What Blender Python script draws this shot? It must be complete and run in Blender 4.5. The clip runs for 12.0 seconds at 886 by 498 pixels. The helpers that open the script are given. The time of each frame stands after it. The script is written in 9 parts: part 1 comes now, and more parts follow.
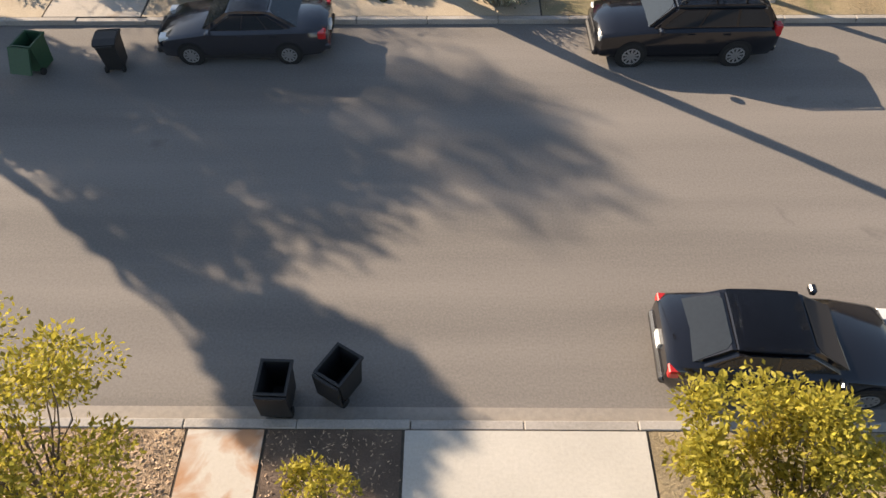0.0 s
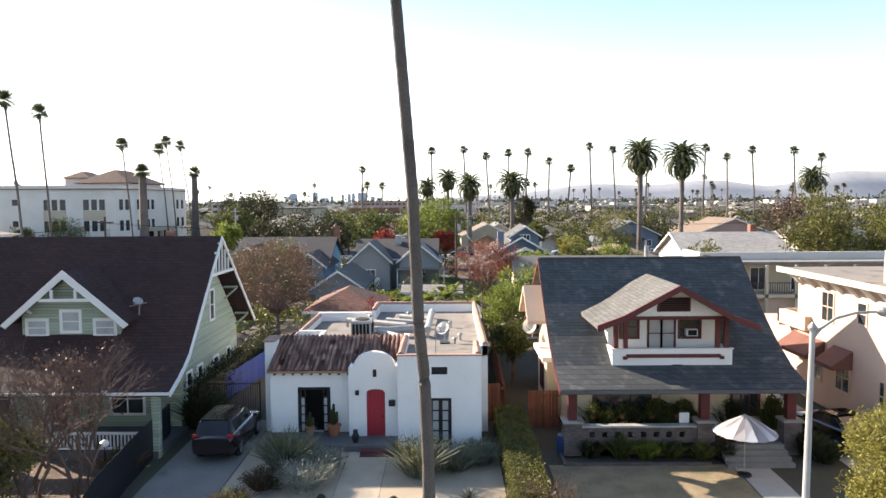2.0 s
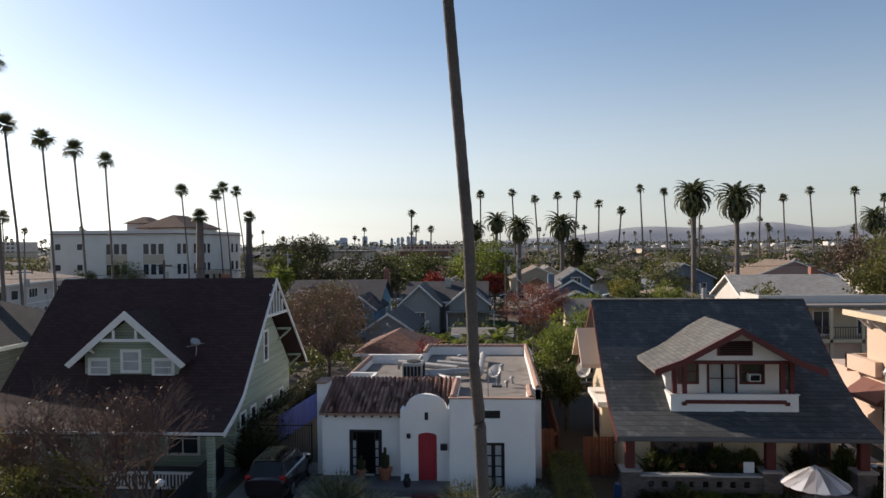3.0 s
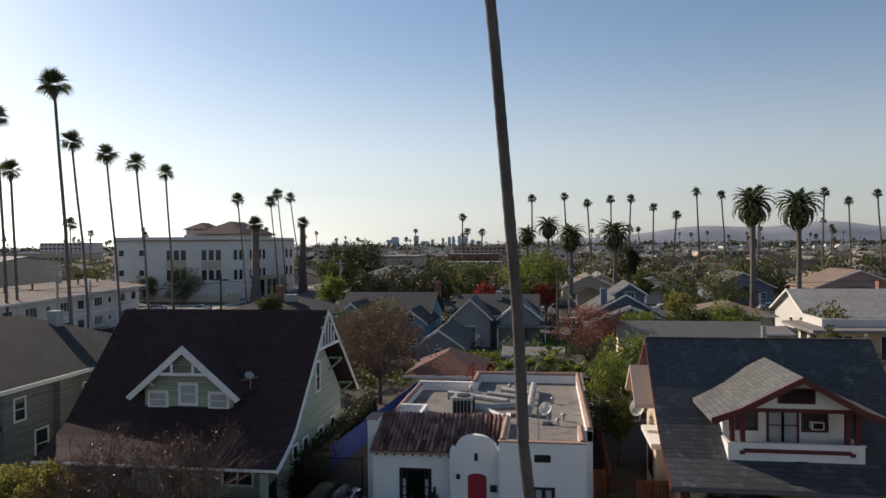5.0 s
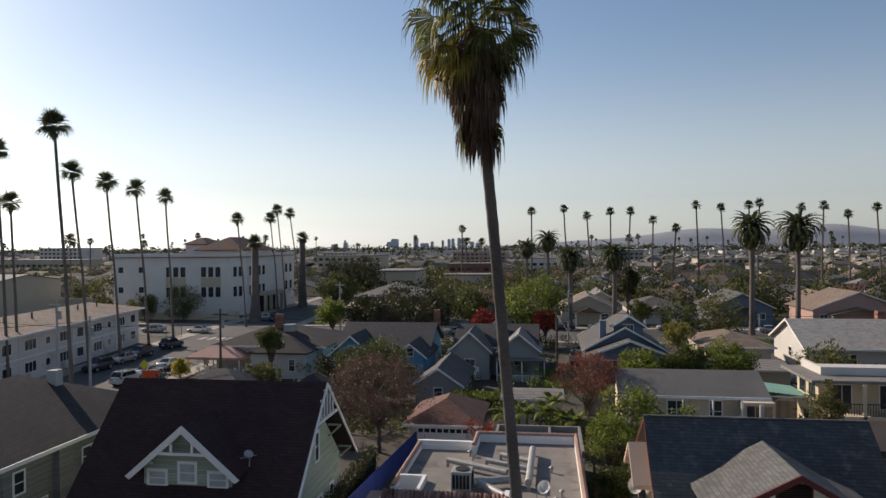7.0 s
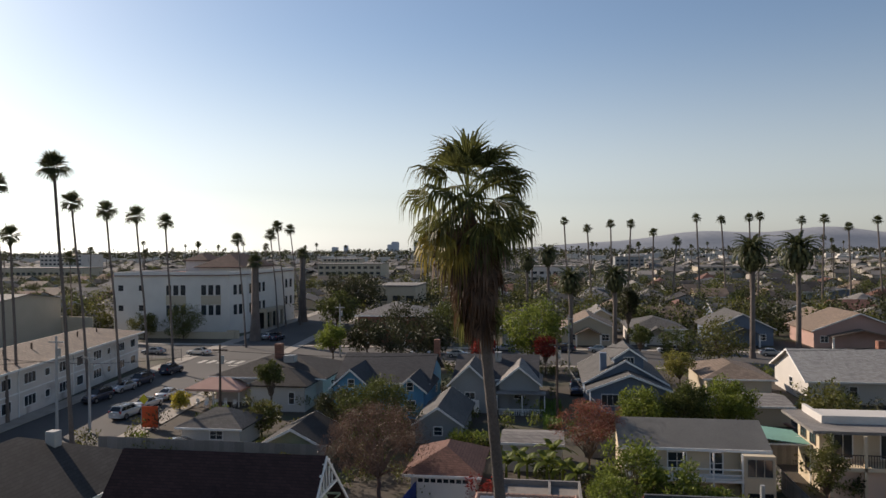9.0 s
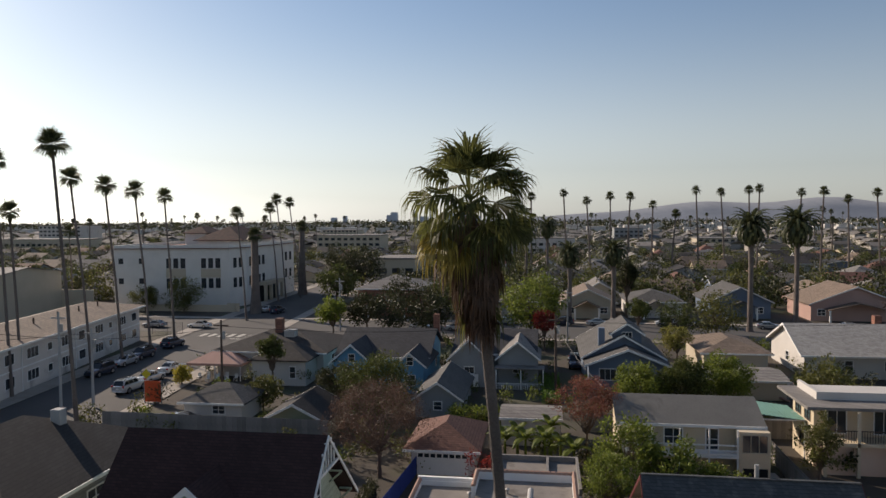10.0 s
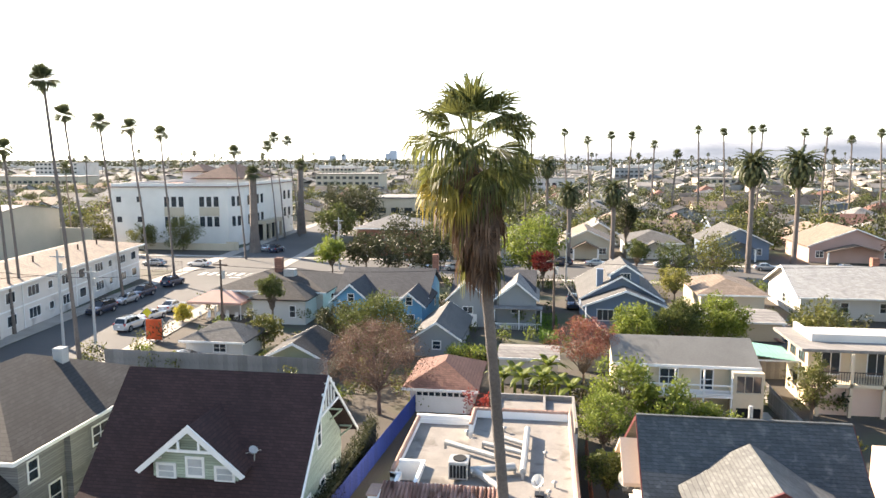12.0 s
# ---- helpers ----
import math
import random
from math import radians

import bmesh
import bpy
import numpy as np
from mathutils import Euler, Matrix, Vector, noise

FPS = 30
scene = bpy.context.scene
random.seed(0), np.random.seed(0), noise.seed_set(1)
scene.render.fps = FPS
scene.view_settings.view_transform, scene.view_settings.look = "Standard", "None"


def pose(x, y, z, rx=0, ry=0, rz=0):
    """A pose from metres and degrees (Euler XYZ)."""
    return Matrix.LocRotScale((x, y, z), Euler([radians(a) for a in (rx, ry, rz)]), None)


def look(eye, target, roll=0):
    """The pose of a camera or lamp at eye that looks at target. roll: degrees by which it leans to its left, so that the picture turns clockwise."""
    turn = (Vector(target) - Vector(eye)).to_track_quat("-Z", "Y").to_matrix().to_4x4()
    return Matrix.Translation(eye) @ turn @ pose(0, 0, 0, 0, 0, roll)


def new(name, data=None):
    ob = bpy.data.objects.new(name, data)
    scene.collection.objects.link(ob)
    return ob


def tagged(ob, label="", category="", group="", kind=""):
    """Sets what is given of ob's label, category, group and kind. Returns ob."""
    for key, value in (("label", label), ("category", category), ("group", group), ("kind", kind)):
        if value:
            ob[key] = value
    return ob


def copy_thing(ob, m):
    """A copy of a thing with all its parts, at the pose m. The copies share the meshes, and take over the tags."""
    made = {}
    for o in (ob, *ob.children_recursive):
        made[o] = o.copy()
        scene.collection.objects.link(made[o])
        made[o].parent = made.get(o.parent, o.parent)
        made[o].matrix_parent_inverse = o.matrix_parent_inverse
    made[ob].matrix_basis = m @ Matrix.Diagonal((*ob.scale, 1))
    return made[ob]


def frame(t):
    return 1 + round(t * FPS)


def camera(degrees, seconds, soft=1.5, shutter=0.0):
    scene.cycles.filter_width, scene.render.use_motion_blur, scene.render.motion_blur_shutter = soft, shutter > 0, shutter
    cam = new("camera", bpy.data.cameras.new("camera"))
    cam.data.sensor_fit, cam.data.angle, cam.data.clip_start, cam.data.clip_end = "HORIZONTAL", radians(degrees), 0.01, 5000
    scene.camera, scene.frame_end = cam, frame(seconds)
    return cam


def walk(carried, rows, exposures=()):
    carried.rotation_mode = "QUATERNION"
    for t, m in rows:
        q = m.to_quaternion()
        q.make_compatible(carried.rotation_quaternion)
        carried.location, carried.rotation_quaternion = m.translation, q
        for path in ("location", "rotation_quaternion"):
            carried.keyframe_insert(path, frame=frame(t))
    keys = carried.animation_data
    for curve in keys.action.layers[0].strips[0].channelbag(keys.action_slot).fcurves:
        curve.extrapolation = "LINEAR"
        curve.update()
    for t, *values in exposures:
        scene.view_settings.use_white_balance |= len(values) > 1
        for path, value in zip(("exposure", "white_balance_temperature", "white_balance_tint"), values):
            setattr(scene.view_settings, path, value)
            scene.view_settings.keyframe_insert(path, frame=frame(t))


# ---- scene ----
cam = camera(64.3, 12.0)

PATH = [
    (0, (0.75, -0.318, 11.776), (0.72, 0.916, 10.202), -1.0),
    (0.5, (0.572, -0.077, 11.697), (0.562, 1.467, 10.425), -0.2),
    (1, (0.612, -0.19, 11.96), (0.594, 1.585, 11.038), -0.6),
    (1.5, (0.613, -0.123, 11.915), (0.597, 1.809, 11.398), -0.5),
    (2, (0.57, -0.113, 11.873), (0.557, 1.883, 11.739), -0.4),
    (2.2, (0.553, -0.115, 11.83), (0.541, 1.884, 11.79), -0.5),
    (2.5, (0.54, -0.12, 11.785), (0.527, 1.88, 11.775), -0.5),
    (3, (0.404, -0.081, 11.794), (0.255, 1.914, 11.784), -0.6),
    (3.2, (0.28, -0.108, 11.871), (0.035, 1.877, 11.856), -0.5),
    (4.8, (0.443, 0.095, 13.602), (0.151, 2.074, 13.583), -0.1),
    (5, (0.453, 0.046, 13.616), (0.16, 2.025, 13.605), -0.5),
    (5.5, (0.46, 0.053, 14.541), (0.167, 2.031, 14.532), -0.5),
    (6, (0.468, 0.074, 15.501), (0.176, 2.053, 15.492), -0.5),
    (6.5, (0.518, 0.064, 16.462), (0.225, 2.043, 16.455), -0.4),
    (7, (0.518, -0.002, 17.451), (0.226, 1.977, 17.444), -0.4),
    (9, (0.576, 0.119, 21.273), (0.283, 2.097, 21.272), -0.4),
    (9.5, (0.556, 0.166, 21.841), (0.263, 2.144, 21.842), -0.3),
    (10, (0.554, -0.035, 21.933), (0.263, 1.942, 21.848), -0.4),
    (10.2, (0.562, -0.017, 21.904), (0.273, 1.946, 21.655), -0.3),
    (10.5, (0.589, 0.053, 21.85), (0.307, 1.97, 21.354), -0.2),
    (11, (0.617, 0.213, 22.065), (0.342, 2.076, 21.392), -0.2),
    (11.2, (0.612, 0.297, 22.183), (0.338, 2.156, 21.499), -0.2),
    (11.3, (0.606, 0.333, 22.228), (0.331, 2.197, 21.556), -0.2),
    (11.5, (0.584, 0.368, 22.27), (0.305, 2.265, 21.702), -0.2),
    (11.7, (0.548, 0.354, 22.228), (0.264, 2.292, 21.821), -0.2),
    (11.8, (0.526, 0.34, 22.184), (0.241, 2.289, 21.839), -0.1),
    (12, (0.479, 0.303, 22.07), (0.192, 2.266, 21.813), -0.1),
]
EXPOSURES = [(0, 1.18, 7750, 16), (0.5, 1.56, 7500, 15), (0.8, 1.71, 7300, 15), (1.0, 1.97, 7100, 15), (1.5, 2.28, 6900, 14), (1.8, 1.98, 7200, 15), (2.0, 1.6, 7100, 16), (2.2, 0.85, 7000, 17), (2.5, 0.44, 6900, 18), (3.0, 0.28, 6900, 18), (5.0, 0.07, 6900, 18), (7.0, 0.02, 6900, 18), (9.0, 0.06, 7030, 18), (9.8, -0.04, 7030, 18), (10.3, 0.04, 7100, 17), (10.5, 0.15, 7150, 16), (10.7, 1.03, 7200, 19), (11.0, 2.02, 7230, 20), (11.5, 2.36, 7480, 18), (12.0, 2.1, 7400, 15)]
walk(cam, [(t, look(eye, target, roll)) for t, eye, target, roll in PATH], EXPOSURES)

# ---- world, sun ----
SUN_EL, SUN_DIR = radians(26.0), Vector((-0.834, 0.552, 0)).normalized()
world = bpy.data.worlds.new("sky")
scene.world = world
world.use_nodes = True
wn = world.node_tree
sky = wn.nodes.new("ShaderNodeTexSky")
sky.sky_type, sky.sun_disc = "NISHITA", False
sky.sun_elevation, sky.sun_rotation = SUN_EL, math.atan2(SUN_DIR.x, SUN_DIR.y)
sky.altitude, sky.air_density, sky.dust_density, sky.ozone_density = 80, 1.0, 0.6, 3.0
# pale haze towards the horizon: the sky loses its colour smoothly with falling height
wtc, wsep, wmr, whs = [wn.nodes.new(k) for k in ("ShaderNodeTexCoord", "ShaderNodeSeparateXYZ", "ShaderNodeMapRange", "ShaderNodeHueSaturation")]
wn.links.new(wtc.outputs["Generated"], wsep.inputs[0])
wn.links.new(wsep.outputs["Z"], wmr.inputs["Value"])
wmr.interpolation_type = "SMOOTHSTEP"
wmr.inputs["From Min"].default_value, wmr.inputs["From Max"].default_value = -0.02, 0.32
wmr.inputs["To Min"].default_value, wmr.inputs["To Max"].default_value = 0.22, 0.92
wn.links.new(wmr.outputs[0], whs.inputs["Saturation"])
wn.links.new(sky.outputs[0], whs.inputs["Color"])
wmx = wn.nodes.new("ShaderNodeMix")
wmx.data_type, wmx.blend_type = "RGBA", "MULTIPLY"
wmx.inputs["Factor"].default_value, wmx.inputs["B"].default_value = 1.0, (0.915, 1.015, 1.025, 1)
wn.links.new(whs.outputs[0], wmx.inputs["A"])
wn.links.new(wmx.outputs["Result"], wn.nodes["Background"].inputs[0])
wn.nodes["Background"].inputs[1].default_value = 0.105
sun_data = bpy.data.lights.new("sun", "SUN")
sun_data.energy, sun_data.angle, sun_data.color = 5.0, radians(0.4), (1.0, 0.91, 0.77)
sun_lamp = new("sun", sun_data)
to_sun = Vector((SUN_DIR.x * math.cos(SUN_EL), SUN_DIR.y * math.cos(SUN_EL), math.sin(SUN_EL)))
sun_lamp.rotation_euler = to_sun.to_track_quat("Z", "Y").to_euler()
sun_lamp.location = (-40, 30, 60)


# ---- materials ----
def mat(name, a, b=None, s1=0.6, s2=14.0, rough=0.85, bump=0.15, metal=0.0, spec=0.35, rand=0.0, island=0.0, mix=0.5,
        trans=0.0, rows=None, dist=0.02, stain=None, streak=None):
    m = bpy.data.materials.new(name)
    m.use_nodes = True
    nt = m.node_tree
    N, L = nt.nodes, nt.links
    bs = N["Principled BSDF"]
    bs.inputs["Roughness"].default_value = rough
    bs.inputs["Metallic"].default_value = metal
    bs.inputs["Specular IOR Level"].default_value = spec
    b = b or tuple(c * 0.75 for c in a)
    tc = N.new("ShaderNodeTexCoord")
    n1, n2 = N.new("ShaderNodeTexNoise"), N.new("ShaderNodeTexNoise")
    n1.inputs["Scale"].default_value, n2.inputs["Scale"].default_value = s1, s2
    n1.inputs["Detail"].default_value, n2.inputs["Detail"].default_value = 4, 5
    n2.inputs["Roughness"].default_value = 0.7
    for n in (n1, n2):
        L.new(tc.outputs["Object"], n.inputs["Vector"])
    if streak:
        mp = N.new("ShaderNodeMapping")
        mp.inputs["Scale"].default_value = streak
        L.new(tc.outputs["Object"], mp.inputs["Vector"])
        L.new(mp.outputs[0], n1.inputs["Vector"])
    add = N.new("ShaderNodeMath")
    add.operation = "ADD"
    mr = N.new("ShaderNodeMapRange")
    L.new(n1.outputs["Fac"], add.inputs[0])
    L.new(n2.outputs["Fac"], add.inputs[1])
    L.new(add.outputs[0], mr.inputs["Value"])
    mr.inputs["From Min"].default_value, mr.inputs["From Max"].default_value = 1.0 - 0.5 * mix, 1.0 + 0.5 * mix
    mx = N.new("ShaderNodeMix")
    mx.data_type = "RGBA"
    L.new(mr.outputs[0], mx.inputs["Factor"])
    mx.inputs["A"].default_value, mx.inputs["B"].default_value = (*b, 1), (*a, 1)
    col = mx.outputs["Result"]
    height = n2.outputs["Fac"]
    if stain:
        sc, n3, mr3, mx3 = stain, N.new("ShaderNodeTexNoise"), N.new("ShaderNodeMapRange"), N.new("ShaderNodeMix")
        n3.inputs["Scale"].default_value, n3.inputs["Detail"].default_value = sc[1], 6
        n3.inputs["Distortion"].default_value = 0.6
        mr3.inputs["From Min"].default_value, mr3.inputs["From Max"].default_value = sc[2], sc[2] + 0.14
        mx3.data_type = "RGBA"
        L.new(tc.outputs["Object"], n3.inputs["Vector"])
        L.new(n3.outputs["Fac"], mr3.inputs["Value"])
        L.new(mr3.outputs[0], mx3.inputs["Factor"])
        L.new(col, mx3.inputs["A"])
        mx3.inputs["B"].default_value = (*sc[0], 1)
        col = mx3.outputs["Result"]
    if rows:
        # courses: rows by height, staggered pieces along the plan direction
        sep, comb, br = N.new("ShaderNodeSeparateXYZ"), N.new("ShaderNodeCombineXYZ"), N.new("ShaderNodeTexBrick")
        ad = N.new("ShaderNodeMath")
        ad.operation = "ADD"
        L.new(tc.outputs["Object"], sep.inputs[0])
        L.new(sep.outputs[0], ad.inputs[0])
        L.new(sep.outputs[1], ad.inputs[1])
        L.new(ad.outputs[0] if rows[2] else sep.outputs[0], comb.inputs[0])
        L.new(sep.outputs[2] if rows[2] else sep.outputs[1], comb.inputs[1])
        L.new(comb.outputs[0], br.inputs["Vector"])
        br.inputs["Scale"].default_value = 1.0
        br.inputs["Row Height"].default_value, br.inputs["Brick Width"].default_value = rows[0], rows[1]
        br.inputs["Mortar Size"].default_value = rows[0] * 0.07
        br.inputs["Color1"].default_value, br.inputs["Color2"].default_value = (0.72, 0.72, 0.72, 1), (1.15, 1.15, 1.15, 1)
        br.inputs["Mortar"].default_value = (0.35, 0.35, 0.35, 1)
        mu = N.new("ShaderNodeMix")
        mu.data_type, mu.blend_type = "RGBA", "MULTIPLY"
        mu.inputs["Factor"].default_value = 0.8
        L.new(col, mu.inputs["A"])
        L.new(br.outputs["Color"], mu.inputs["B"])
        col, height = mu.outputs["Result"], br.outputs["Color"]
    if rand or island:
        hs = N.new("ShaderNodeHueSaturation")
        info = N.new("ShaderNodeNewGeometry") if island else N.new("ShaderNodeObjectInfo")
        r = N.new("ShaderNodeMapRange")
        w = rand or island
        r.inputs["To Min"].default_value, r.inputs["To Max"].default_value = 1 - w, 1 + w
        L.new(info.outputs["Random Per Island" if island else "Random"], r.inputs["Value"])
        L.new(r.outputs[0], hs.inputs["Value"])
        L.new(col, hs.inputs["Color"])
        col = hs.outputs["Color"]
    L.new(col, bs.inputs["Base Color"])
    if bump:
        bp = N.new("ShaderNodeBump")
        bp.inputs["Strength"].default_value, bp.inputs["Distance"].default_value = bump, dist
        L.new(height, bp.inputs["Height"])
        L.new(bp.outputs[0], bs.inputs["Normal"])
    if trans:
        tr, ms = N.new("ShaderNodeBsdfTranslucent"), N.new("ShaderNodeMixShader")
        L.new(col, tr.inputs["Color"])
        ms.inputs[0].default_value = trans
        L.new(bs.outputs[0], ms.inputs[1])
        L.new(tr.outputs[0], ms.inputs[2])
        L.new(ms.outputs[0], N["Material Output"].inputs[0])
    return m


def leafmat(name, a, b, var=0.35, trans=0.35):
    return mat(name, a, b, s1=0.8, s2=3.0, rough=0.55, bump=0, island=var, trans=trans, spec=0.25)


M = dict(
    asphalt=mat("asphalt", (0.20, 0.18, 0.163), (0.13, 0.118, 0.108), s1=1.0, streak=(0.05, 0.6, 1.0), mix=0.45, s2=20, rough=0.9, bump=0.2, stain=((0.105, 0.095, 0.088), 0.7, 0.66)),
    asphalt_far=mat("asphalt_far", (0.095, 0.089, 0.085), (0.068, 0.064, 0.061), s1=0.08, s2=6, rough=0.9, bump=0.1),
    concrete=mat("concrete", (0.38, 0.34, 0.295), (0.27, 0.24, 0.205), s1=0.5, s2=18, rough=0.9, stain=((0.33, 0.27, 0.21), 0.9, 0.62)),
    kerb=mat("kerb_concrete", (0.36, 0.33, 0.30), (0.24, 0.22, 0.2), s1=0.8, s2=20),
    clay_stain=mat("concrete_clay_stain", (0.46, 0.42, 0.37), (0.40, 0.36, 0.31), s1=0.7, s2=14, stain=((0.34, 0.19, 0.11), 1.3, 0.43)),
    earth=mat("earth", (0.092, 0.076, 0.06), (0.055, 0.046, 0.036), s1=0.15, s2=9, rough=0.95, bump=0.5, dist=0.05, stain=((0.07, 0.08, 0.04), 0.09, 0.52)),
    sand=mat("sand_gravel", (0.45, 0.37, 0.275), (0.31, 0.255, 0.19), s1=0.6, s2=22, rough=0.95, bump=0.5, stain=((0.30, 0.25, 0.18), 0.8, 0.64)),
    dry_grass=mat("dry_grass", (0.35, 0.275, 0.17), (0.22, 0.172, 0.108), s1=1.1, s2=22, rough=0.95, bump=0.9, mix=0.4, dist=0.05, stain=((0.19, 0.17, 0.095), 0.7, 0.54)),
    leaf_litter=mat("leaf_litter", (0.46, 0.33, 0.22), (0.2, 0.14, 0.09), s1=3, s2=40, rough=0.9, bump=0.9, dist=0.04, mix=0.35),
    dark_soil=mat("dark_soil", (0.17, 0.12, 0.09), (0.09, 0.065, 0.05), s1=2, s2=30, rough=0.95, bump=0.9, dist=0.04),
    gravel=mat("gravel_drive", (0.30, 0.29, 0.28), (0.2, 0.19, 0.185), s1=0.8, s2=40, rough=0.95, bump=0.5),
    white_stucco=mat("white_stucco", (0.80, 0.79, 0.77), (0.72, 0.71, 0.69), s1=0.6, s2=16, rough=0.92, bump=0.3),
    roof_felt=mat("flat_roof_felt", (0.27, 0.245, 0.22), (0.18, 0.165, 0.15), s1=0.9, s2=12, rough=0.95, spec=0.15, mix=0.7, stain=((0.13, 0.115, 0.10), 0.7, 0.56)),
    clay=mat("clay_tile", (0.44, 0.25, 0.20), (0.31, 0.175, 0.14), s1=1.5, s2=12, rough=0.85, rand=0.13),
    coping=mat("clay_coping", (0.40, 0.25, 0.19), (0.27, 0.17, 0.13), s1=1, s2=9, rough=0.85),
    red_paint=mat("red_paint", (0.42, 0.03, 0.045), (0.36, 0.025, 0.04), rough=0.5, bump=0.05),
    black_paint=mat("black_paint", (0.018, 0.02, 0.025), (0.012, 0.012, 0.016), rough=0.4, bump=0.03),
    iron=mat("black_iron", (0.02, 0.02, 0.022), rough=0.5, bump=0.05, metal=0.3),
    brown_iron=mat("brown_iron", (0.07, 0.05, 0.04), (0.045, 0.03, 0.025), rough=0.6, bump=0.05),
    brown_shingle=mat("brown_shingle", (0.056, 0.027, 0.0255), (0.038, 0.0185, 0.0175), s1=0.5, s2=14, rough=0.88, rows=(0.13, 0.3, True), bump=0.3),
    grey_shingle=mat("slate_shingle", (0.078, 0.084, 0.088), (0.052, 0.058, 0.062), s1=0.45, s2=9, rough=0.85, rows=(0.13, 0.32, True), bump=0.35, stain=((0.115, 0.12, 0.115), 1.6, 0.56)),
    tan_shingle=mat("dormer_shingle", (0.155, 0.154, 0.145), (0.1, 0.099, 0.094), s1=0.7, s2=9, rough=0.85, rows=(0.09, 0.3, True), bump=0.3),
    old_shingle=mat("weathered_shingle", (0.05, 0.046, 0.045), (0.03, 0.027, 0.0265), s1=0.4, s2=8, rough=0.9, rows=(0.12, 0.35, True), bump=0.35),
    sage=mat("sage_siding", (0.36, 0.42, 0.33), (0.32, 0.375, 0.29), s1=0.4, s2=10, rough=0.7, rows=(0.14, 6.0, True), bump=0.25),
    white_trim=mat("white_trim", (0.78, 0.77, 0.74), (0.68, 0.67, 0.64), rough=0.6, bump=0.05),
    maroon=mat("maroon_trim", (0.12, 0.024, 0.022), (0.085, 0.017, 0.017), rough=0.55, bump=0.05),
    cream=mat("cream_stucco", (0.60, 0.50, 0.36), (0.53, 0.44, 0.31), s1=0.4, s2=10, rough=0.9),
    pink=mat("pink_stucco", (0.62, 0.47, 0.37), (0.55, 0.41, 0.32), s1=0.35, s2=10, rough=0.9),
    brick=mat("dark_brick", (0.15, 0.12, 0.11), (0.10, 0.08, 0.075), s1=2, s2=12, rows=(0.075, 0.22, True), bump=0.4),
    brick_red=mat("red_brick", (0.28, 0.13, 0.09), (0.22, 0.10, 0.07), s1=0.5, s2=12, rows=(0.3, 0.9, True), bump=0.2),
    redwood=mat("redwood_board", (0.26, 0.09, 0.045), (0.18, 0.06, 0.03), s1=1, s2=9, rough=0.8, rand=0.25),
    blue_paint=mat("blue_board", (0.022, 0.05, 0.24), (0.016, 0.036, 0.18), rough=0.7, rand=0.15),
    glass=mat("window_glass", (0.035, 0.045, 0.055), (0.02, 0.026, 0.032), s1=0.5, s2=2, rough=0.08, bump=0.0, spec=0.7),
    dark=mat("grille_and_shade_dark", (0.012, 0.012, 0.013), rough=0.9, bump=0),
    curtain=mat("pale_curtain", (0.45, 0.46, 0.46), (0.33, 0.34, 0.34), s1=2, s2=20, rough=0.9),
    galv=mat("galvanised_steel", (0.40, 0.395, 0.38), (0.29, 0.285, 0.275), s1=2, s2=20, rough=0.6, metal=0.35, bump=0.05),
    pole_grey=mat("concrete_pole", (0.42, 0.41, 0.395), (0.33, 0.32, 0.31), s1=1, s2=30, rough=0.8),
    wood_pole=mat("weathered_pole", (0.12, 0.085, 0.065), (0.07, 0.05, 0.04), s1=1, s2=12, rough=0.9),
    grey_fence=mat("weathered_board", (0.25, 0.235, 0.22), (0.18, 0.17, 0.16), s1=1, s2=10, rough=0.9, rand=0.15),
    tyre=mat("rubber", (0.018, 0.018, 0.018), rough=0.85, bump=0.05),
    rim=mat("alloy_rim", (0.55, 0.55, 0.56), (0.45, 0.45, 0.46), rough=0.3, metal=0.8, bump=0),
    auto_glass=mat("tinted_glass", (0.02, 0.025, 0.03), (0.015, 0.018, 0.022), rough=0.05, bump=0, spec=0.45),
    lamp_red=mat("red_lens", (0.45, 0.02, 0.02), rough=0.2, bump=0, spec=0.6),
    lamp_clear=mat("clear_lens", (0.7, 0.7, 0.68), rough=0.15, bump=0, spec=0.7),
    plastic_black=mat("black_plastic", (0.02, 0.02, 0.021), (0.013, 0.013, 0.014), rough=0.5, bump=0.05),
    plastic_green=mat("green_plastic", (0.02, 0.07, 0.035), (0.015, 0.05, 0.027), rough=0.5, bump=0.05),
    plastic_blue=mat("blue_plastic", (0.03, 0.08, 0.2), rough=0.5, bump=0.05),
    palm_bark=mat("palm_bark", (0.15, 0.128, 0.115), (0.078, 0.066, 0.06), s1=0.8, s2=18, rough=0.95, bump=0.8, dist=0.04),
    palm_bark_far=mat("palm_bark_far", (0.18, 0.148, 0.13), (0.105, 0.086, 0.076), s1=0.5, s2=6, rough=0.95, bump=0.2),
    bark=mat("tree_bark", (0.16, 0.12, 0.09), (0.09, 0.065, 0.05), s1=2, s2=20, rough=0.95, bump=0.6, dist=0.03),
    pale_bark=mat("pale_bark", (0.34, 0.29, 0.23), (0.22, 0.18, 0.14), s1=2, s2=20, rough=0.95, bump=0.5),
    twig=mat("bare_twig", (0.15, 0.10, 0.082), (0.095, 0.064, 0.053), rough=0.9, bump=0),
    frond=leafmat("palm_frond", (0.135, 0.14, 0.043), (0.075, 0.083, 0.026), 0.4, 0.5),
    frond_dead=leafmat("dead_frond", (0.15, 0.088, 0.055), (0.085, 0.05, 0.033), 0.4, 0.2),
    frond_yellow=leafmat("yellowed_frond", (0.35, 0.26, 0.05), (0.22, 0.18, 0.04), 0.3, 0.4),
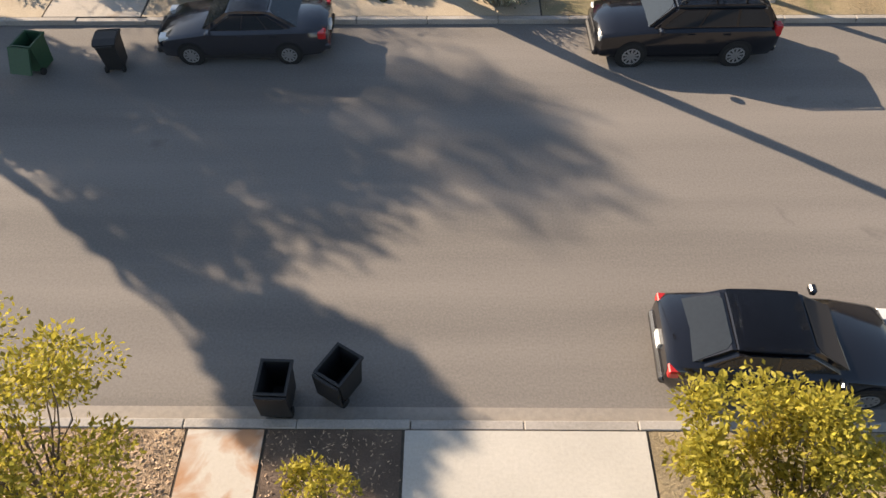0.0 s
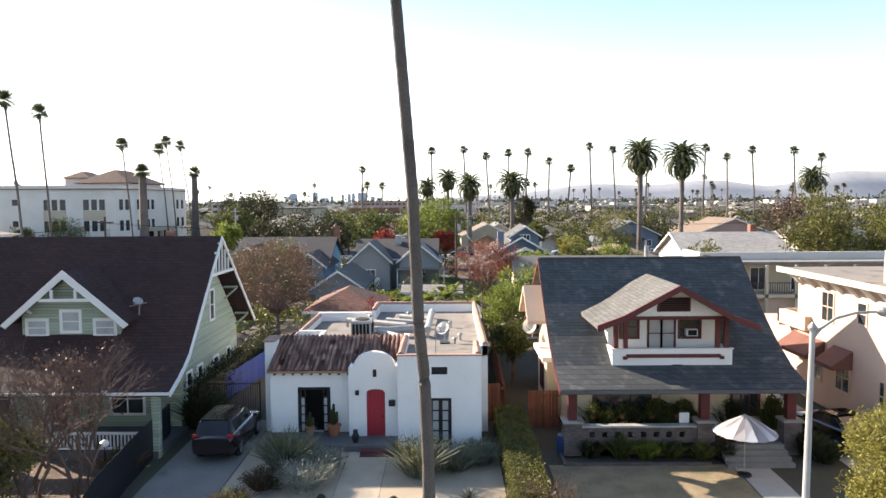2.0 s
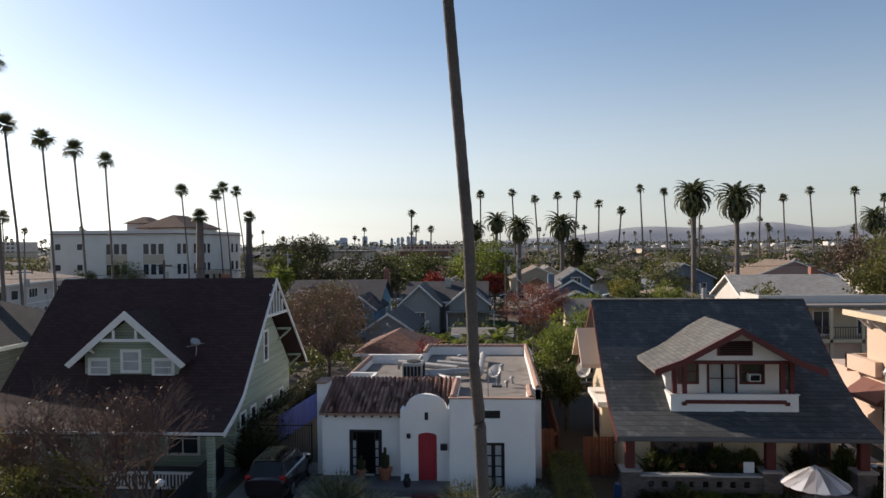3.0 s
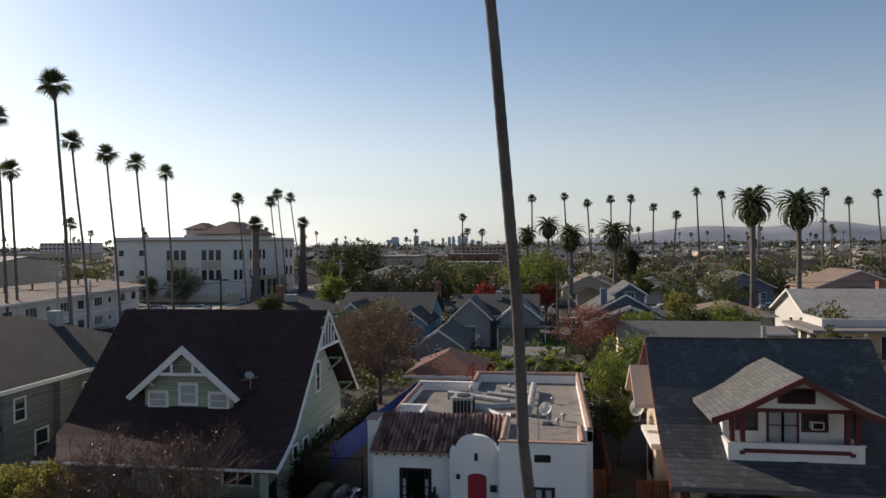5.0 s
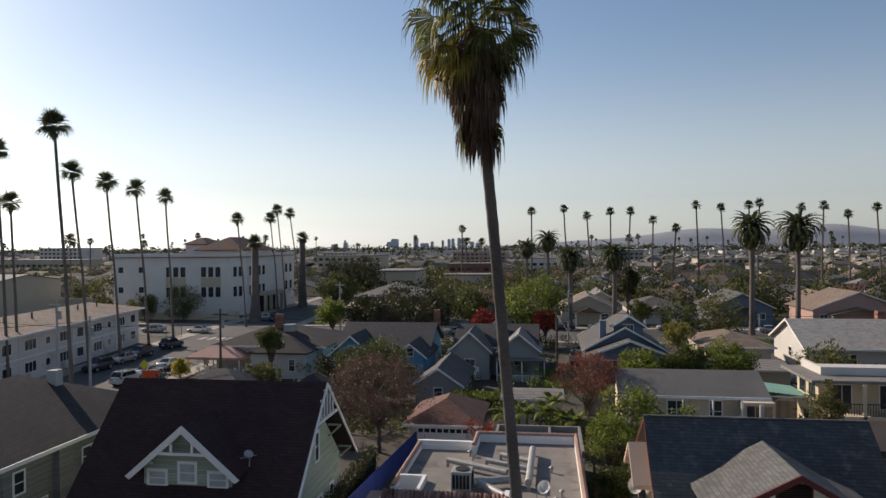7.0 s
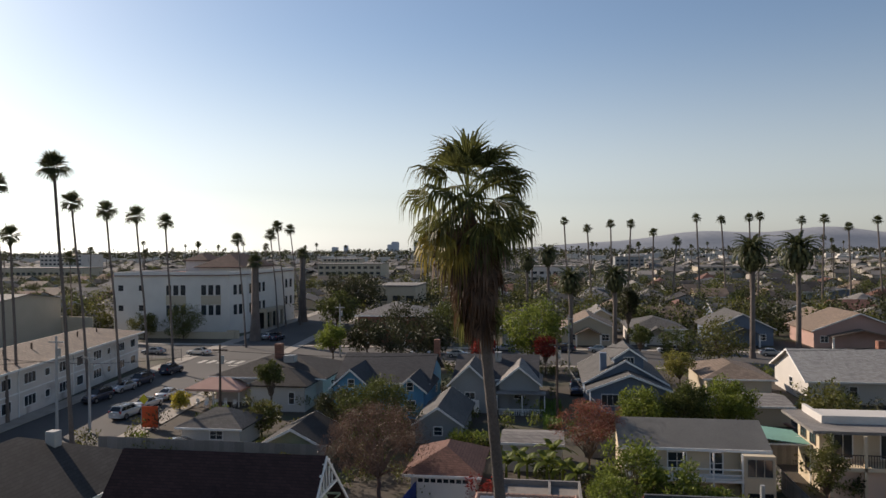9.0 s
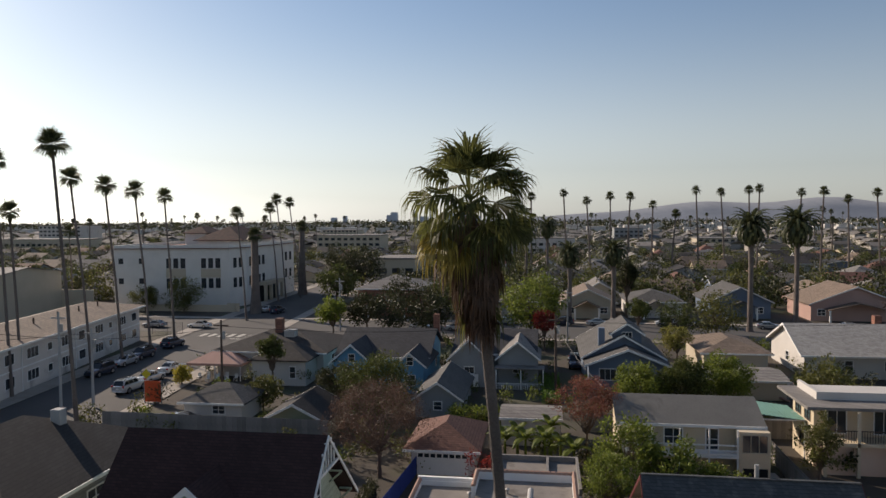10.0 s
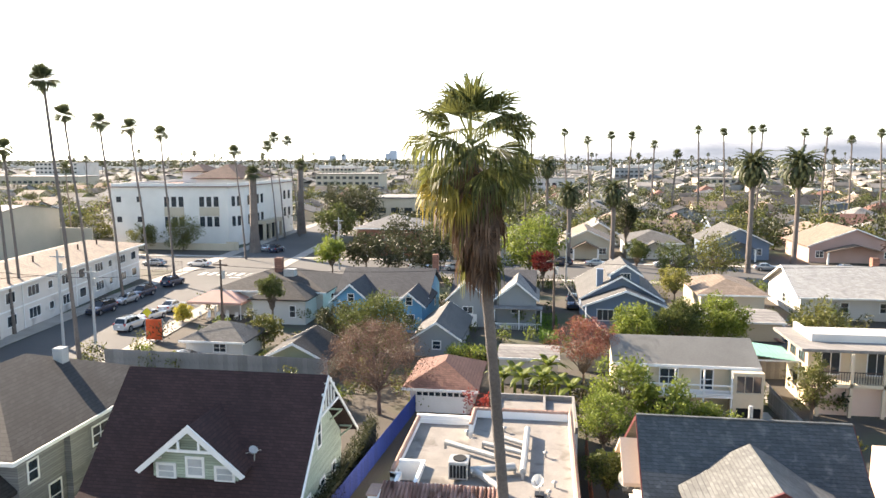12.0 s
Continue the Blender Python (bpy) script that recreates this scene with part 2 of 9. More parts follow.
    frond_far=leafmat("far_frond", (0.085, 0.095, 0.042), (0.052, 0.06, 0.028), 0.35, 0.35),
    leaf_yellow=leafmat("yellow_green_leaf", (0.44, 0.36, 0.06), (0.28, 0.25, 0.04), 0.4, 0.45),
    leaf_olive=leafmat("olive_leaf", (0.155, 0.15, 0.042), (0.085, 0.09, 0.028), 0.45, 0.35),
    leaf_lime=leafmat("lime_leaf", (0.27, 0.245, 0.06), (0.17, 0.165, 0.045), 0.45, 0.4),
    leaf_green=leafmat("green_leaf", (0.105, 0.12, 0.032), (0.055, 0.068, 0.02), 0.45, 0.35),
    leaf_bright=leafmat("bright_leaf", (0.19, 0.225, 0.04), (0.11, 0.14, 0.027), 0.4, 0.45),
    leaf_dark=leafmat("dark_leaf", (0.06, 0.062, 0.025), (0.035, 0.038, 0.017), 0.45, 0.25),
    leaf_grey=leafmat("grey_green_leaf", (0.20, 0.22, 0.16), (0.12, 0.135, 0.10), 0.4, 0.25),
    leaf_sage=leafmat("silver_leaf", (0.34, 0.35, 0.29), (0.2, 0.21, 0.18), 0.35, 0.2),
    leaf_brown=leafmat("dry_brown_leaf", (0.15, 0.088, 0.06), (0.09, 0.055, 0.04), 0.4, 0.25),
    leaf_russet=leafmat("russet_leaf", (0.23, 0.085, 0.055), (0.15, 0.055, 0.04), 0.45, 0.35),
    leaf_red=leafmat("red_leaf", (0.30, 0.045, 0.03), (0.19, 0.03, 0.025), 0.4, 0.35),
    petal=leafmat("magenta_petal", (0.55, 0.02, 0.16), (0.4, 0.012, 0.10), 0.3, 0.4),
    grass=leafmat("lawn_grass", (0.12, 0.2, 0.03), (0.08, 0.14, 0.02), 0.3, 0.3),
    straw=leafmat("straw_blade", (0.44, 0.35, 0.21), (0.28, 0.22, 0.13), 0.35, 0.3),
    litter=mat("fallen_leaf", (0.5, 0.36, 0.25), (0.28, 0.19, 0.12), rough=0.8, bump=0, island=0.5),
    umbrella_w=mat("umbrella_pale", (0.72, 0.71, 0.72), (0.66, 0.65, 0.66), rough=0.8, trans=0.2, bump=0.03),
    umbrella_g=mat("umbrella_grey", (0.42, 0.40, 0.41), (0.37, 0.35, 0.36), rough=0.8, trans=0.2, bump=0.03),
    canopy_red=mat("faded_red_canvas", (0.56, 0.33, 0.26), (0.48, 0.28, 0.22), rough=0.85),
    orange=mat("orange_tarp", (0.62, 0.10, 0.03), (0.55, 0.08, 0.025), rough=0.7),
    awning=mat("brown_awning", (0.20, 0.09, 0.07), (0.15, 0.065, 0.05), rough=0.85),
    terracotta=mat("terracotta", (0.38, 0.15, 0.08), (0.3, 0.11, 0.06), rough=0.85),
    porch=mat("grey_porch_paint", (0.12, 0.12, 0.125), (0.09, 0.09, 0.095), rough=0.7),
    step_red=mat("dark_red_step", (0.13, 0.045, 0.045), (0.1, 0.035, 0.035), rough=0.7),
    step_conc=mat("step_concrete", (0.40, 0.375, 0.345), (0.31, 0.29, 0.26), s1=1, s2=16),
    line_paint=mat("worn_line_paint", (0.6, 0.58, 0.52), (0.35, 0.33, 0.3), s1=1, s2=6),
    # hills: grey-blue air haze is painted into the hillside colour
    hill=mat("painted_haze_hillside", (0.27, 0.29, 0.32), (0.22, 0.24, 0.27), s1=0.004, s2=0.02, rough=1, bump=0, spec=0),
    # towers: distance haze is put into the pale blue base colour
    haze_bldg=mat("painted_haze_tower", (0.50, 0.54, 0.6), (0.44, 0.48, 0.54), s1=0.02, s2=0.2, rough=1, bump=0, spec=0),
)


def paint(name, c, rough=0.16):
    m = mat(name, c, tuple(x * 0.9 for x in c), s1=1, s2=4, rough=rough, bump=0, metal=0.25, spec=0.6)
    m.node_tree.nodes["Principled BSDF"].inputs["Coat Weight"].default_value = 0.6
    m.node_tree.nodes["Principled BSDF"].inputs["Coat Roughness"].default_value = 0.05
    return m


def plain(name, c, c2=None, rough=0.85, **kw):
    return mat(name, c, c2, s1=0.3, s2=8, rough=rough, **kw)


# ---- building helpers ----
rng = random.Random(7)


def thing(name, label, category, at=(0, 0, 0), group="", kind=""):
    ob = new(name)
    ob.location = at
    return tagged(ob, label, category, group, kind)


def link_mesh(name, me, material, parent, label=""):
    ob = new(name, me)
    if material is not None and not me.materials:
        me.materials.append(material)
    if parent is not None:
        ob.parent = parent
    if label:
        ob["label"] = label
    return ob


def part(name, bm, material, parent=None, label="", smooth=False, bevel=0.0):
    """bm in world metres; the mesh is stored relative to the top thing's base."""
    root = parent
    while root is not None and root.parent is not None:
        root = root.parent
    if root is not None and root.type == "EMPTY":
        bmesh.ops.translate(bm, verts=bm.verts, vec=-root.location)
    if bevel:
        bmesh.ops.bevel(bm, geom=bm.edges[:], offset=bevel, segments=1, affect="EDGES")
    me = bpy.data.meshes.new(name)
    bmesh.ops.recalc_face_normals(bm, faces=bm.faces)
    bm.to_mesh(me)
    bm.free()
    if smooth:
        for p in me.polygons:
            p.use_smooth = True
    return link_mesh(name, me, material, parent, label)


def resize(root, anchor, factors):
    """Stretch a finished thing about a fixed point of the plan."""
    for i in range(3):
        root.location[i] = anchor[i] + (root.location[i] - anchor[i]) * factors[i]
    root.scale = factors


def B():
    return bmesh.new()


def box(bm, x0, x1, y0, y1, z0, z1):
    v = [bm.verts.new(p) for p in ((x0, y0, z0), (x1, y0, z0), (x1, y1, z0), (x0, y1, z0), (x0, y0, z1), (x1, y0, z1), (x1, y1, z1), (x0, y1, z1))]
    for f in ((0, 3, 2, 1), (4, 5, 6, 7), (0, 1, 5, 4), (1, 2, 6, 5), (2, 3, 7, 6), (3, 0, 4, 7)):
        bm.faces.new([v[i] for i in f])
    return bm


def boxes(*args):
    bm = B()
    for a in args:
        box(bm, *a)
    return bm


def prism(bm, pts, off):
    """A solid from a planar outline pushed along off."""
    off = Vector(off)
    a = [bm.verts.new(p) for p in pts]
    b = [bm.verts.new(Vector(p) + off) for p in pts]
    bm.faces.new(a)
    bm.faces.new(b[::-1])
    n = len(pts)
    for i in range(n):
        bm.faces.new((a[i], b[i], b[(i + 1) % n], a[(i + 1) % n]))
    return bm


def tube(bm, pts, radii, n=8, cap=True):
    pts = [Vector(p) for p in pts]
    rings = []
    for i, p in enumerate(pts):
        d = (pts[min(i + 1, len(pts) - 1)] - pts[max(i - 1, 0)]).normalized()
        side = d.cross(Vector((0, 0, 1)) if abs(d.z) < 0.95 else Vector((1, 0, 0))).normalized()
        up = side.cross(d)
        r = radii[i] if isinstance(radii, (list, tuple)) else radii
        rings.append([bm.verts.new(p + r * (math.cos(2 * math.pi * k / n) * side + math.sin(2 * math.pi * k / n) * up)) for k in range(n)])
    for a, b in zip(rings, rings[1:]):
        for k in range(n):
            bm.faces.new((a[k], a[(k + 1) % n], b[(k + 1) % n], b[k]))
    if cap and n > 2:
        bm.faces.new(rings[0][::-1])
        bm.faces.new(rings[-1])
    return bm


def raw_mesh(name, verts, faces, material=None):
    me = bpy.data.meshes.new(name)
    me.from_pydata(verts, [], faces)
    if material is not None:
        me.materials.append(material)
    me.update()
    return me


def wall_cells(bm, axis, at, thick, a0, a1, z0, z1, holes):
    """A wall along x (axis 'x') or y, with rectangular openings (a0, a1, z0, z1)."""
    us = sorted({a0, a1, *[h[0] for h in holes], *[h[1] for h in holes]})
    vs = sorted({z0, z1, *[h[2] for h in holes], *[h[3] for h in holes]})
    for i in range(len(us) - 1):
        for j in range(len(vs) - 1):
            cu, cv = (us[i] + us[i + 1]) / 2, (vs[j] + vs[j + 1]) / 2
            if any(h[0] < cu < h[1] and h[2] < cv < h[3] for h in holes):
                continue
            if axis == "x":
                box(bm, us[i], us[i + 1], at, at + thick, vs[j], vs[j + 1])
            else:
                box(bm, at, at + thick, us[i], us[i + 1], vs[j], vs[j + 1])
    bmesh.ops.remove_doubles(bm, verts=bm.verts, dist=0.0005)
    return bm


def face_pt(face, c, u, v, d):
    """A point u along the wall, v up, d out of it; face: one of -y, +y, -x, +x."""
    x, y, z = c
    return {"-y": (x + u, y - d, z + v), "+y": (x - u, y + d, z + v), "+x": (x + d, y + u, z + v), "-x": (x - d, y - u, z + v)}[face]


def fbox(bm, face, c, u0, u1, v0, v1, d0, d1):
    p, q = face_pt(face, c, u0, v0, d0), face_pt(face, c, u1, v1, d1)
    return box(bm, *[w for i in range(3) for w in (min(p[i], q[i]), max(p[i], q[i]))])


def window(parent, face, c, w, h, trim, cols=1, bars=1, fw=0.09, name="window", glass="glass", proud=0.05, label=""):
    """A framed window with glazing bars; c is the centre on the wall's face."""
    a, b = w / 2, h / 2
    ax = "x" if face in ("-y", "+y") else "y"
    mid, wall = (c[0], c[1]) if ax == "x" else (c[1], c[0])
    depth = proud + 0.03
    at = wall - proud if face[0] == "-" else wall - 0.03
    holes = []
    for i in range(cols):
        for j in range(bars + 1):
            holes.append((mid - a + w * i / cols + (0.025 if i else 0), mid - a + w * (i + 1) / cols - (0.025 if i < cols - 1 else 0),
                          c[2] - b + h * j / (bars + 1) + (0.022 if j else 0), c[2] - b + h * (j + 1) / (bars + 1) - (0.022 if j < bars else 0)))
    bm = wall_cells(B(), ax, at, depth, mid - a - fw, mid + a + fw, c[2] - b - fw, c[2] + b + fw, holes)
    fr = part(name, bm, trim, parent, label)
    bm = B()
    fbox(bm, face, c, -a, a, -b, b, -0.02, 0.012)
    part("pane", bm, M[glass], fr)
    return fr


def roof_gable(bm, x0, x1, y0, y1, ze, zr, axis, th=0.16, ridge=None, curl=0.0):
    """Two sloping slabs; the ridge runs along axis."""
    if axis == "x":
        yr = ridge if ridge is not None else (y0 + y1) / 2
        prism(bm, [(x0, y0, ze), (x0, yr, zr), (x0, y1, ze), (x0, y1, ze - th), (x0, yr, zr - th * 1.3), (x0, y0, ze - th)], (x1 - x0, 0, 0))
    else:
        xr = ridge if ridge is not None else (x0 + x1) / 2
        prism(bm, [(x0, y0, ze), (xr, y0, zr), (x1, y0, ze), (x1, y0, ze - th), (xr, y0, zr - th * 1.3), (x0, y0, ze - th)], (0, y1 - y0, 0))
    return bm


def roof_hip(bm, x0, x1, y0, y1, ze, zr, th=0.16):
    w, d = x1 - x0, y1 - y0
    k = min(w, d) / 2
    ra, rb = ((x0 + k, (y0 + y1) / 2, zr), (x1 - k, (y0 + y1) / 2, zr)) if w >= d else (((x0 + x1) / 2, y0 + k, zr), ((x0 + x1) / 2, y1 - k, zr))
    b = [bm.verts.new(p) for p in ((x0, y0, ze - th), (x1, y0, ze - th), (x1, y1, ze - th), (x0, y1, ze - th))]
    c = [bm.verts.new(p) for p in ((x0, y0, ze), (x1, y0, ze), (x1, y1, ze), (x0, y1, ze))]
    if abs(w - d) < 0.05:
        r = bm.verts.new(ra)
        for i in range(4):
            bm.faces.new((c[i], c[(i + 1) % 4], r))
    else:
        p, q = bm.verts.new(ra), bm.verts.new(rb)
        if w >= d:
            fs = ((c[0], c[1], q, p), (c[1], c[2], q), (c[2], c[3], p, q), (c[3], c[0], p))
        else:
            fs = ((c[0], c[1], p), (c[1], c[2], q, p), (c[2], c[3], q), (c[3], c[0], p, q))
        for f in fs:
            bm.faces.new(f)
    bm.faces.new(b[::-1])
    for i in range(4):
        bm.faces.new((b[i], b[(i + 1) % 4], c[(i + 1) % 4], c[i]))
    return bm

# ---- ground, street ----
GROUND = [(-400, 0.12), (4.8, 0.12), (4.84, -0.06), (17.16, -0.06), (17.2, 0.13), (21.75, 0.14), (22.1, 0.30), (23.4, 0.72), (26.5, 0.92), (31, 1.0), (200, 1.0), (700, 1.0), (4900, 1.0)]


def gz(y):
    for (a, za), (b, zb) in zip(GROUND, GROUND[1:]):
        if a <= y <= b:
            return za + (zb - za) * (y - a) / (b - a)
    return 1.0


bm = B()
xs = [-4900, -600, -120, -60, -30, -20, -12, -6, 0, 6, 12, 20, 30, 60, 120, 600, 4900]
grid = [[bm.verts.new((x, y, z)) for x in xs] for y, z in GROUND]
for a, b in zip(grid, grid[1:]):
    for i in range(len(xs) - 1):
        bm.faces.new((a[i], a[i + 1], b[i + 1], b[i]))
ground = part("ground", bm, M["earth"])
tagged(ground, "flat dusty earth of the neighbourhood reaching the horizon", "ground", kind="structure")


def sheet(name, material, label, category, y0, y1, x0, x1, lift, n=8):
    """A thin covering that follows the ground's slope."""
    ys = sorted({y0, y1, *[y for y, _ in GROUND if y0 < y < y1]})
    bm = B()
    prism_pts = [(x0, y, gz(y) + lift) for y in ys] + [(x0, y, gz(y) - 0.05) for y in ys[::-1]]
    prism(bm, prism_pts, (x1 - x0, 0, 0))
    return tagged(part(name, bm, material), label, category, kind="structure")


tagged(part("road", boxes((-260, 260, 4.98, 17.0, -0.05, 0.0)), M["asphalt"]), "worn grey asphalt street with faint stains", "road", kind="structure")
for y0, y1, nm in ((4.8, 4.98, "kerb_south"), (17.0, 17.18, "kerb_north")):
    bm = B()
    x = -80.0
    while x < 80:
        if not (nm == "kerb_north" and -11.0 < x + 1 < -8.0) and not (nm == "kerb_south" and -0.4 < x + 1 < 4.3):
            box(bm, x, x + 1.985, y0, y1, -0.05, 0.155)
        else:
            box(bm, x, x + 1.985, y0, y1, -0.05, 0.125)
        x += 2.0
    tagged(part(nm, bm, M["kerb"], bevel=0.015), "weathered concrete kerb beside the asphalt street", "kerb", kind="structure")
tagged(part("gutter", boxes((-80, 80, 4.985, 5.28, -0.02, 0.006)), plain("gutter_concrete", (0.30, 0.265, 0.23), (0.22, 0.195, 0.17))), "stained concrete gutter strip along the kerb", "gutter", kind="structure")


def slabs(name, label, x0, x1, y0, y1, dx, dy, lift, material, joint=0.012):
    """A paved strip of single slabs, each an object of its own."""
    holder = thing(name, label, "pavement", at=((x0 + x1) / 2, (y0 + y1) / 2, gz(y0)), kind="structure")
    nx, ny = max(1, round((x1 - x0) / dx)), max(1, round((y1 - y0) / dy))
    sx, sy = (x1 - x0) / nx, (y1 - y0) / ny
    for j in range(ny):
        ya, yb = y0 + j * sy + joint / 2, y0 + (j + 1) * sy - joint / 2
        za, zb = gz(ya), gz(yb)
        bm = B()
        prism(bm, [(joint / 2, 0, 0), (sx - joint / 2, 0, 0), (sx - joint / 2, yb - ya, zb - za), (joint / 2, yb - ya, zb - za)], (0, 0, -0.12))
        me = bpy.data.meshes.new("paving_slab")
        bmesh.ops.recalc_face_normals(bm, faces=bm.faces)
        bm.to_mesh(me)
        bm.free()
        for i in range(nx):
            ob = link_mesh("paving_slab", me, material, holder)
            ob.location = Vector((x0 + i * sx, ya, za + lift + rng.uniform(-0.004, 0.004))) - holder.location
    return holder


M["slab"] = mat("paving_concrete", (0.42, 0.372, 0.32), (0.33, 0.29, 0.245), s1=0.7, s2=16, rough=0.9, rand=0.07, stain=((0.28, 0.23, 0.18), 0.8, 0.6))
M["drive_concrete"] = mat("worn_driveway_concrete", (0.26, 0.242, 0.22), (0.175, 0.163, 0.15), s1=0.7, s2=14, rough=0.92, mix=0.6, stain=((0.14, 0.128, 0.117), 0.6, 0.57))
M["path_dg"] = mat("decomposed_granite", (0.46, 0.39, 0.30), (0.35, 0.295, 0.225), s1=1.2, s2=30, rough=0.95, bump=0.5, stain=((0.31, 0.26, 0.2), 1.0, 0.6))
M["slab_pale"] = mat("pale_paving_concrete", (0.46, 0.43, 0.385), (0.38, 0.355, 0.315), s1=0.7, s2=16, rough=0.9, rand=0.05)
slabs("pavement_north", "sunlit concrete pavement slabs between parkway and front yards", -24, 24, 19.75, 21.65, 1.5, 1.9, 0.02, M["slab"])
slabs("driveway_apron", "pale cracked concrete driveway apron crossing the parkway", -11.0, -8.2, 17.2, 19.73, 2.8, 1.3, 0.02, M["slab"])
slabs("lawn_path", "pale concrete path beside the dry lawn", 12.2, 13.6, 22.0, 28.6, 1.4, 0.83, 0.03, M["slab_pale"])
slabs("house_driveway", "concrete driveway between the shingled and pink houses", 16.9, 19.0, 21.7, 60, 2.1, 3.0, 0.025, M["slab_pale"])
slabs("pavement_south", "pale concrete driveway apron on the near kerb", -0.1, 4.1, 1.0, 4.78, 4.2, 3.7, 0.03, M["slab_pale"])
slabs("clay_walk", "concrete parkway walk stained with red clay", -3.9, -2.55, 1.0, 4.78, 1.35, 1.9, 0.03, M["clay_stain"])
sheet("parkway_sand", M["sand"], "sandy parkway strip planted with cacti", "ground", 17.2, 19.72, -8.15, 3.2, 0.012)
sheet("parkway_dirt", M["sand"], "bare sandy parkway dirt beside the driveway apron", "ground", 17.2, 19.72, -40, -11.05, 0.012)
sheet("parkway_grass", M["dry_grass"], "dry straw-coloured parkway grass strip", "ground", 17.2, 19.72, 3.25, 40, 0.012)
sheet("garden_sand", M["sand"], "decomposed granite front garden of the white house", "ground", 21.7, 31.0, -8.15, -3.8, 0.012)
sheet("garden_gravel", M["sand"], "pale decomposed granite garden bed", "ground", 21.7, 31.0, -2.05, 2.7, 0.012)
sheet("driveway", M["drive_concrete"], "worn grey concrete driveway beside the white house", "driveway", 21.66, 34.5, -11.3, -8.2, 0.02)
sheet("garden_path", M["path_dg"], "pale decomposed granite path to the red front door", "path", 22.9, 30.3, -3.78, -2.07, 0.016)
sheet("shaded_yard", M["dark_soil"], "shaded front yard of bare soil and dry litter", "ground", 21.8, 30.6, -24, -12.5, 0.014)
sheet("lawn", M["dry_grass"], "dry golden front lawn behind an iron fence", "lawn", 21.75, 28.4, 4.7, 12.15, 0.012)
sheet("parkway_litter", M["leaf_litter"], "near parkway covered with dry fallen leaves", "ground", -6, 4.78, -40, -3.95, 0.012)
sheet("planting_bed", M["dark_soil"], "dark soil bed with mulch on the near parkway", "ground", -6, 4.78, -2.5, -0.15, 0.012)
sheet("parkway_straw", M["dry_grass"], "dry straw grass on the near parkway", "ground", -6, 4.78, 4.15, 40, 0.012)

# low concrete edging of the raised yards
for x0, x1 in ((-8.2, -3.75), (-2.0, 2.6), (4.6, 12.3)):
    tagged(part("yard_edging", boxes((x0, x1, 21.66, 21.8, 0.1, 0.27)), M["kerb"], bevel=0.012), "low concrete edging along the raised front yard", "edging", kind="structure")

# front steps
st = thing("front_steps", "four grey concrete steps from the pavement up to the garden", "steps", at=(-2.8, 22.2, 0.14))
for i in range(4):
    part("step", boxes((-3.55, -2.1, 21.72 + 0.3 * i, 23.0, 0.1 + (0.165 * i), 0.1 + 0.165 * (i + 1))), M["step_conc"], st, bevel=0.012)
for x in (-3.72, -2.08):
    bm = B()
    prism(bm, [(x, 21.68, 0.1), (x, 23.1, 0.1), (x, 23.1, 0.86), (x, 22.9, 0.86), (x, 21.68, 0.35)], (0.16, 0, 0))
    part("cheek_wall", bm, M["step_conc"], st)

# ---- white house ----
wh = thing("white_house", "white stucco Spanish bungalow with clay tile roof and red door", "house", at=(-3, 38, 1.0))
S = M["white_stucco"]
YF, YP = 32.6, 30.95
bm = B()
wall_cells(bm, "x", YP, 0.25, -1.9, 2.0, 0.95, 5.2, [(-0.42, 0.6, 1.3, 3.35), (-0.32, 0.42, 4.38, 4.72)])
part("front_wall", bm, S, wh, "white stucco wing wall")
bm = B()
wall_cells(bm, "x", YF, 0.25, -8.3, -4.35, 0.95, 4.25, [(-6.95, -5.35, 1.3, 3.4)])
part("left_wall", bm, S, wh)
bm = boxes((-1.9, -1.65, YP + 0.25, 36, 0.95, 5.2), (1.75, 2.0, YP + 0.25, 33.6, 0.95, 5.2), (2.0, 2.45, 33.4, 33.65, 0.95, 5.1),
           (2.2, 2.45, 33.65, 46.3, 0.95, 5.15), (-8.3, -8.05, YF + 0.25, 38, 0.95, 4.3), (-8.75, 2.2, 46.05, 46.3, 0.95, 4.6),
           (-8.75, -8.5, 38.3, 46.05, 0.95, 4.3), (-8.75, -8.05, 38.05, 38.3, 0.95, 4.3))
part("side_wall", bm, S, wh)
# entrance bay with curved parapet
# door opening is left between two cheeks and an arched head
bm = B()
dx0, dx1 = -3.5, -2.6
prism(bm, [p for p in [(-4.35, 32.0, 0.95), (-4.35, 32.0, 4.45), (-4.1, 32.0, 4.5), (dx0, 32.0, 4.5), (dx0, 32.0, 0.95)]], (0, 0.28, 0))
prism(bm, [(dx1, 32.0, 0.95), (dx1, 32.0, 4.5), (-1.9, 32.0, 4.5), (-1.9, 32.0, 0.95)], (0, 0.28, 0))
head = [(dx0, 32.0, 3.3)]
for k in range(1, 8):
    a = math.pi * (1 - k / 8)
    head.append((-3.05 + 0.45 * math.cos(a), 32.0, 3.3 + 0.16 * math.sin(a)))
head += [(dx1, 32.0, 3.3), (dx1, 32.0, 4.5), (dx0, 32.0, 4.5)]
prism(bm, head, (0, 0.28, 0))
top = [(-4.1, 32.0, 4.5)] + [(-3.1 + 1.0 * math.cos(math.pi * (1 - k / 14)), 32.0, 4.5 + 0.66 * math.sin(math.pi * (1 - k / 14))) for k in range(1, 14)] + [(-2.1, 32.0, 4.5)]
prism(bm, top, (0, 0.28, 0))
part("entrance_bay", bm, S, wh, "curved white parapet over the entrance")
part("bay_return", boxes((-4.35, -4.12, 32.28, 33.2, 0.95, 4.45)), S, wh)
part("bay_return", boxes((-2.12, -1.9, 32.28, 33.2, 0.95, 4.5)), S, wh)
bm = B()
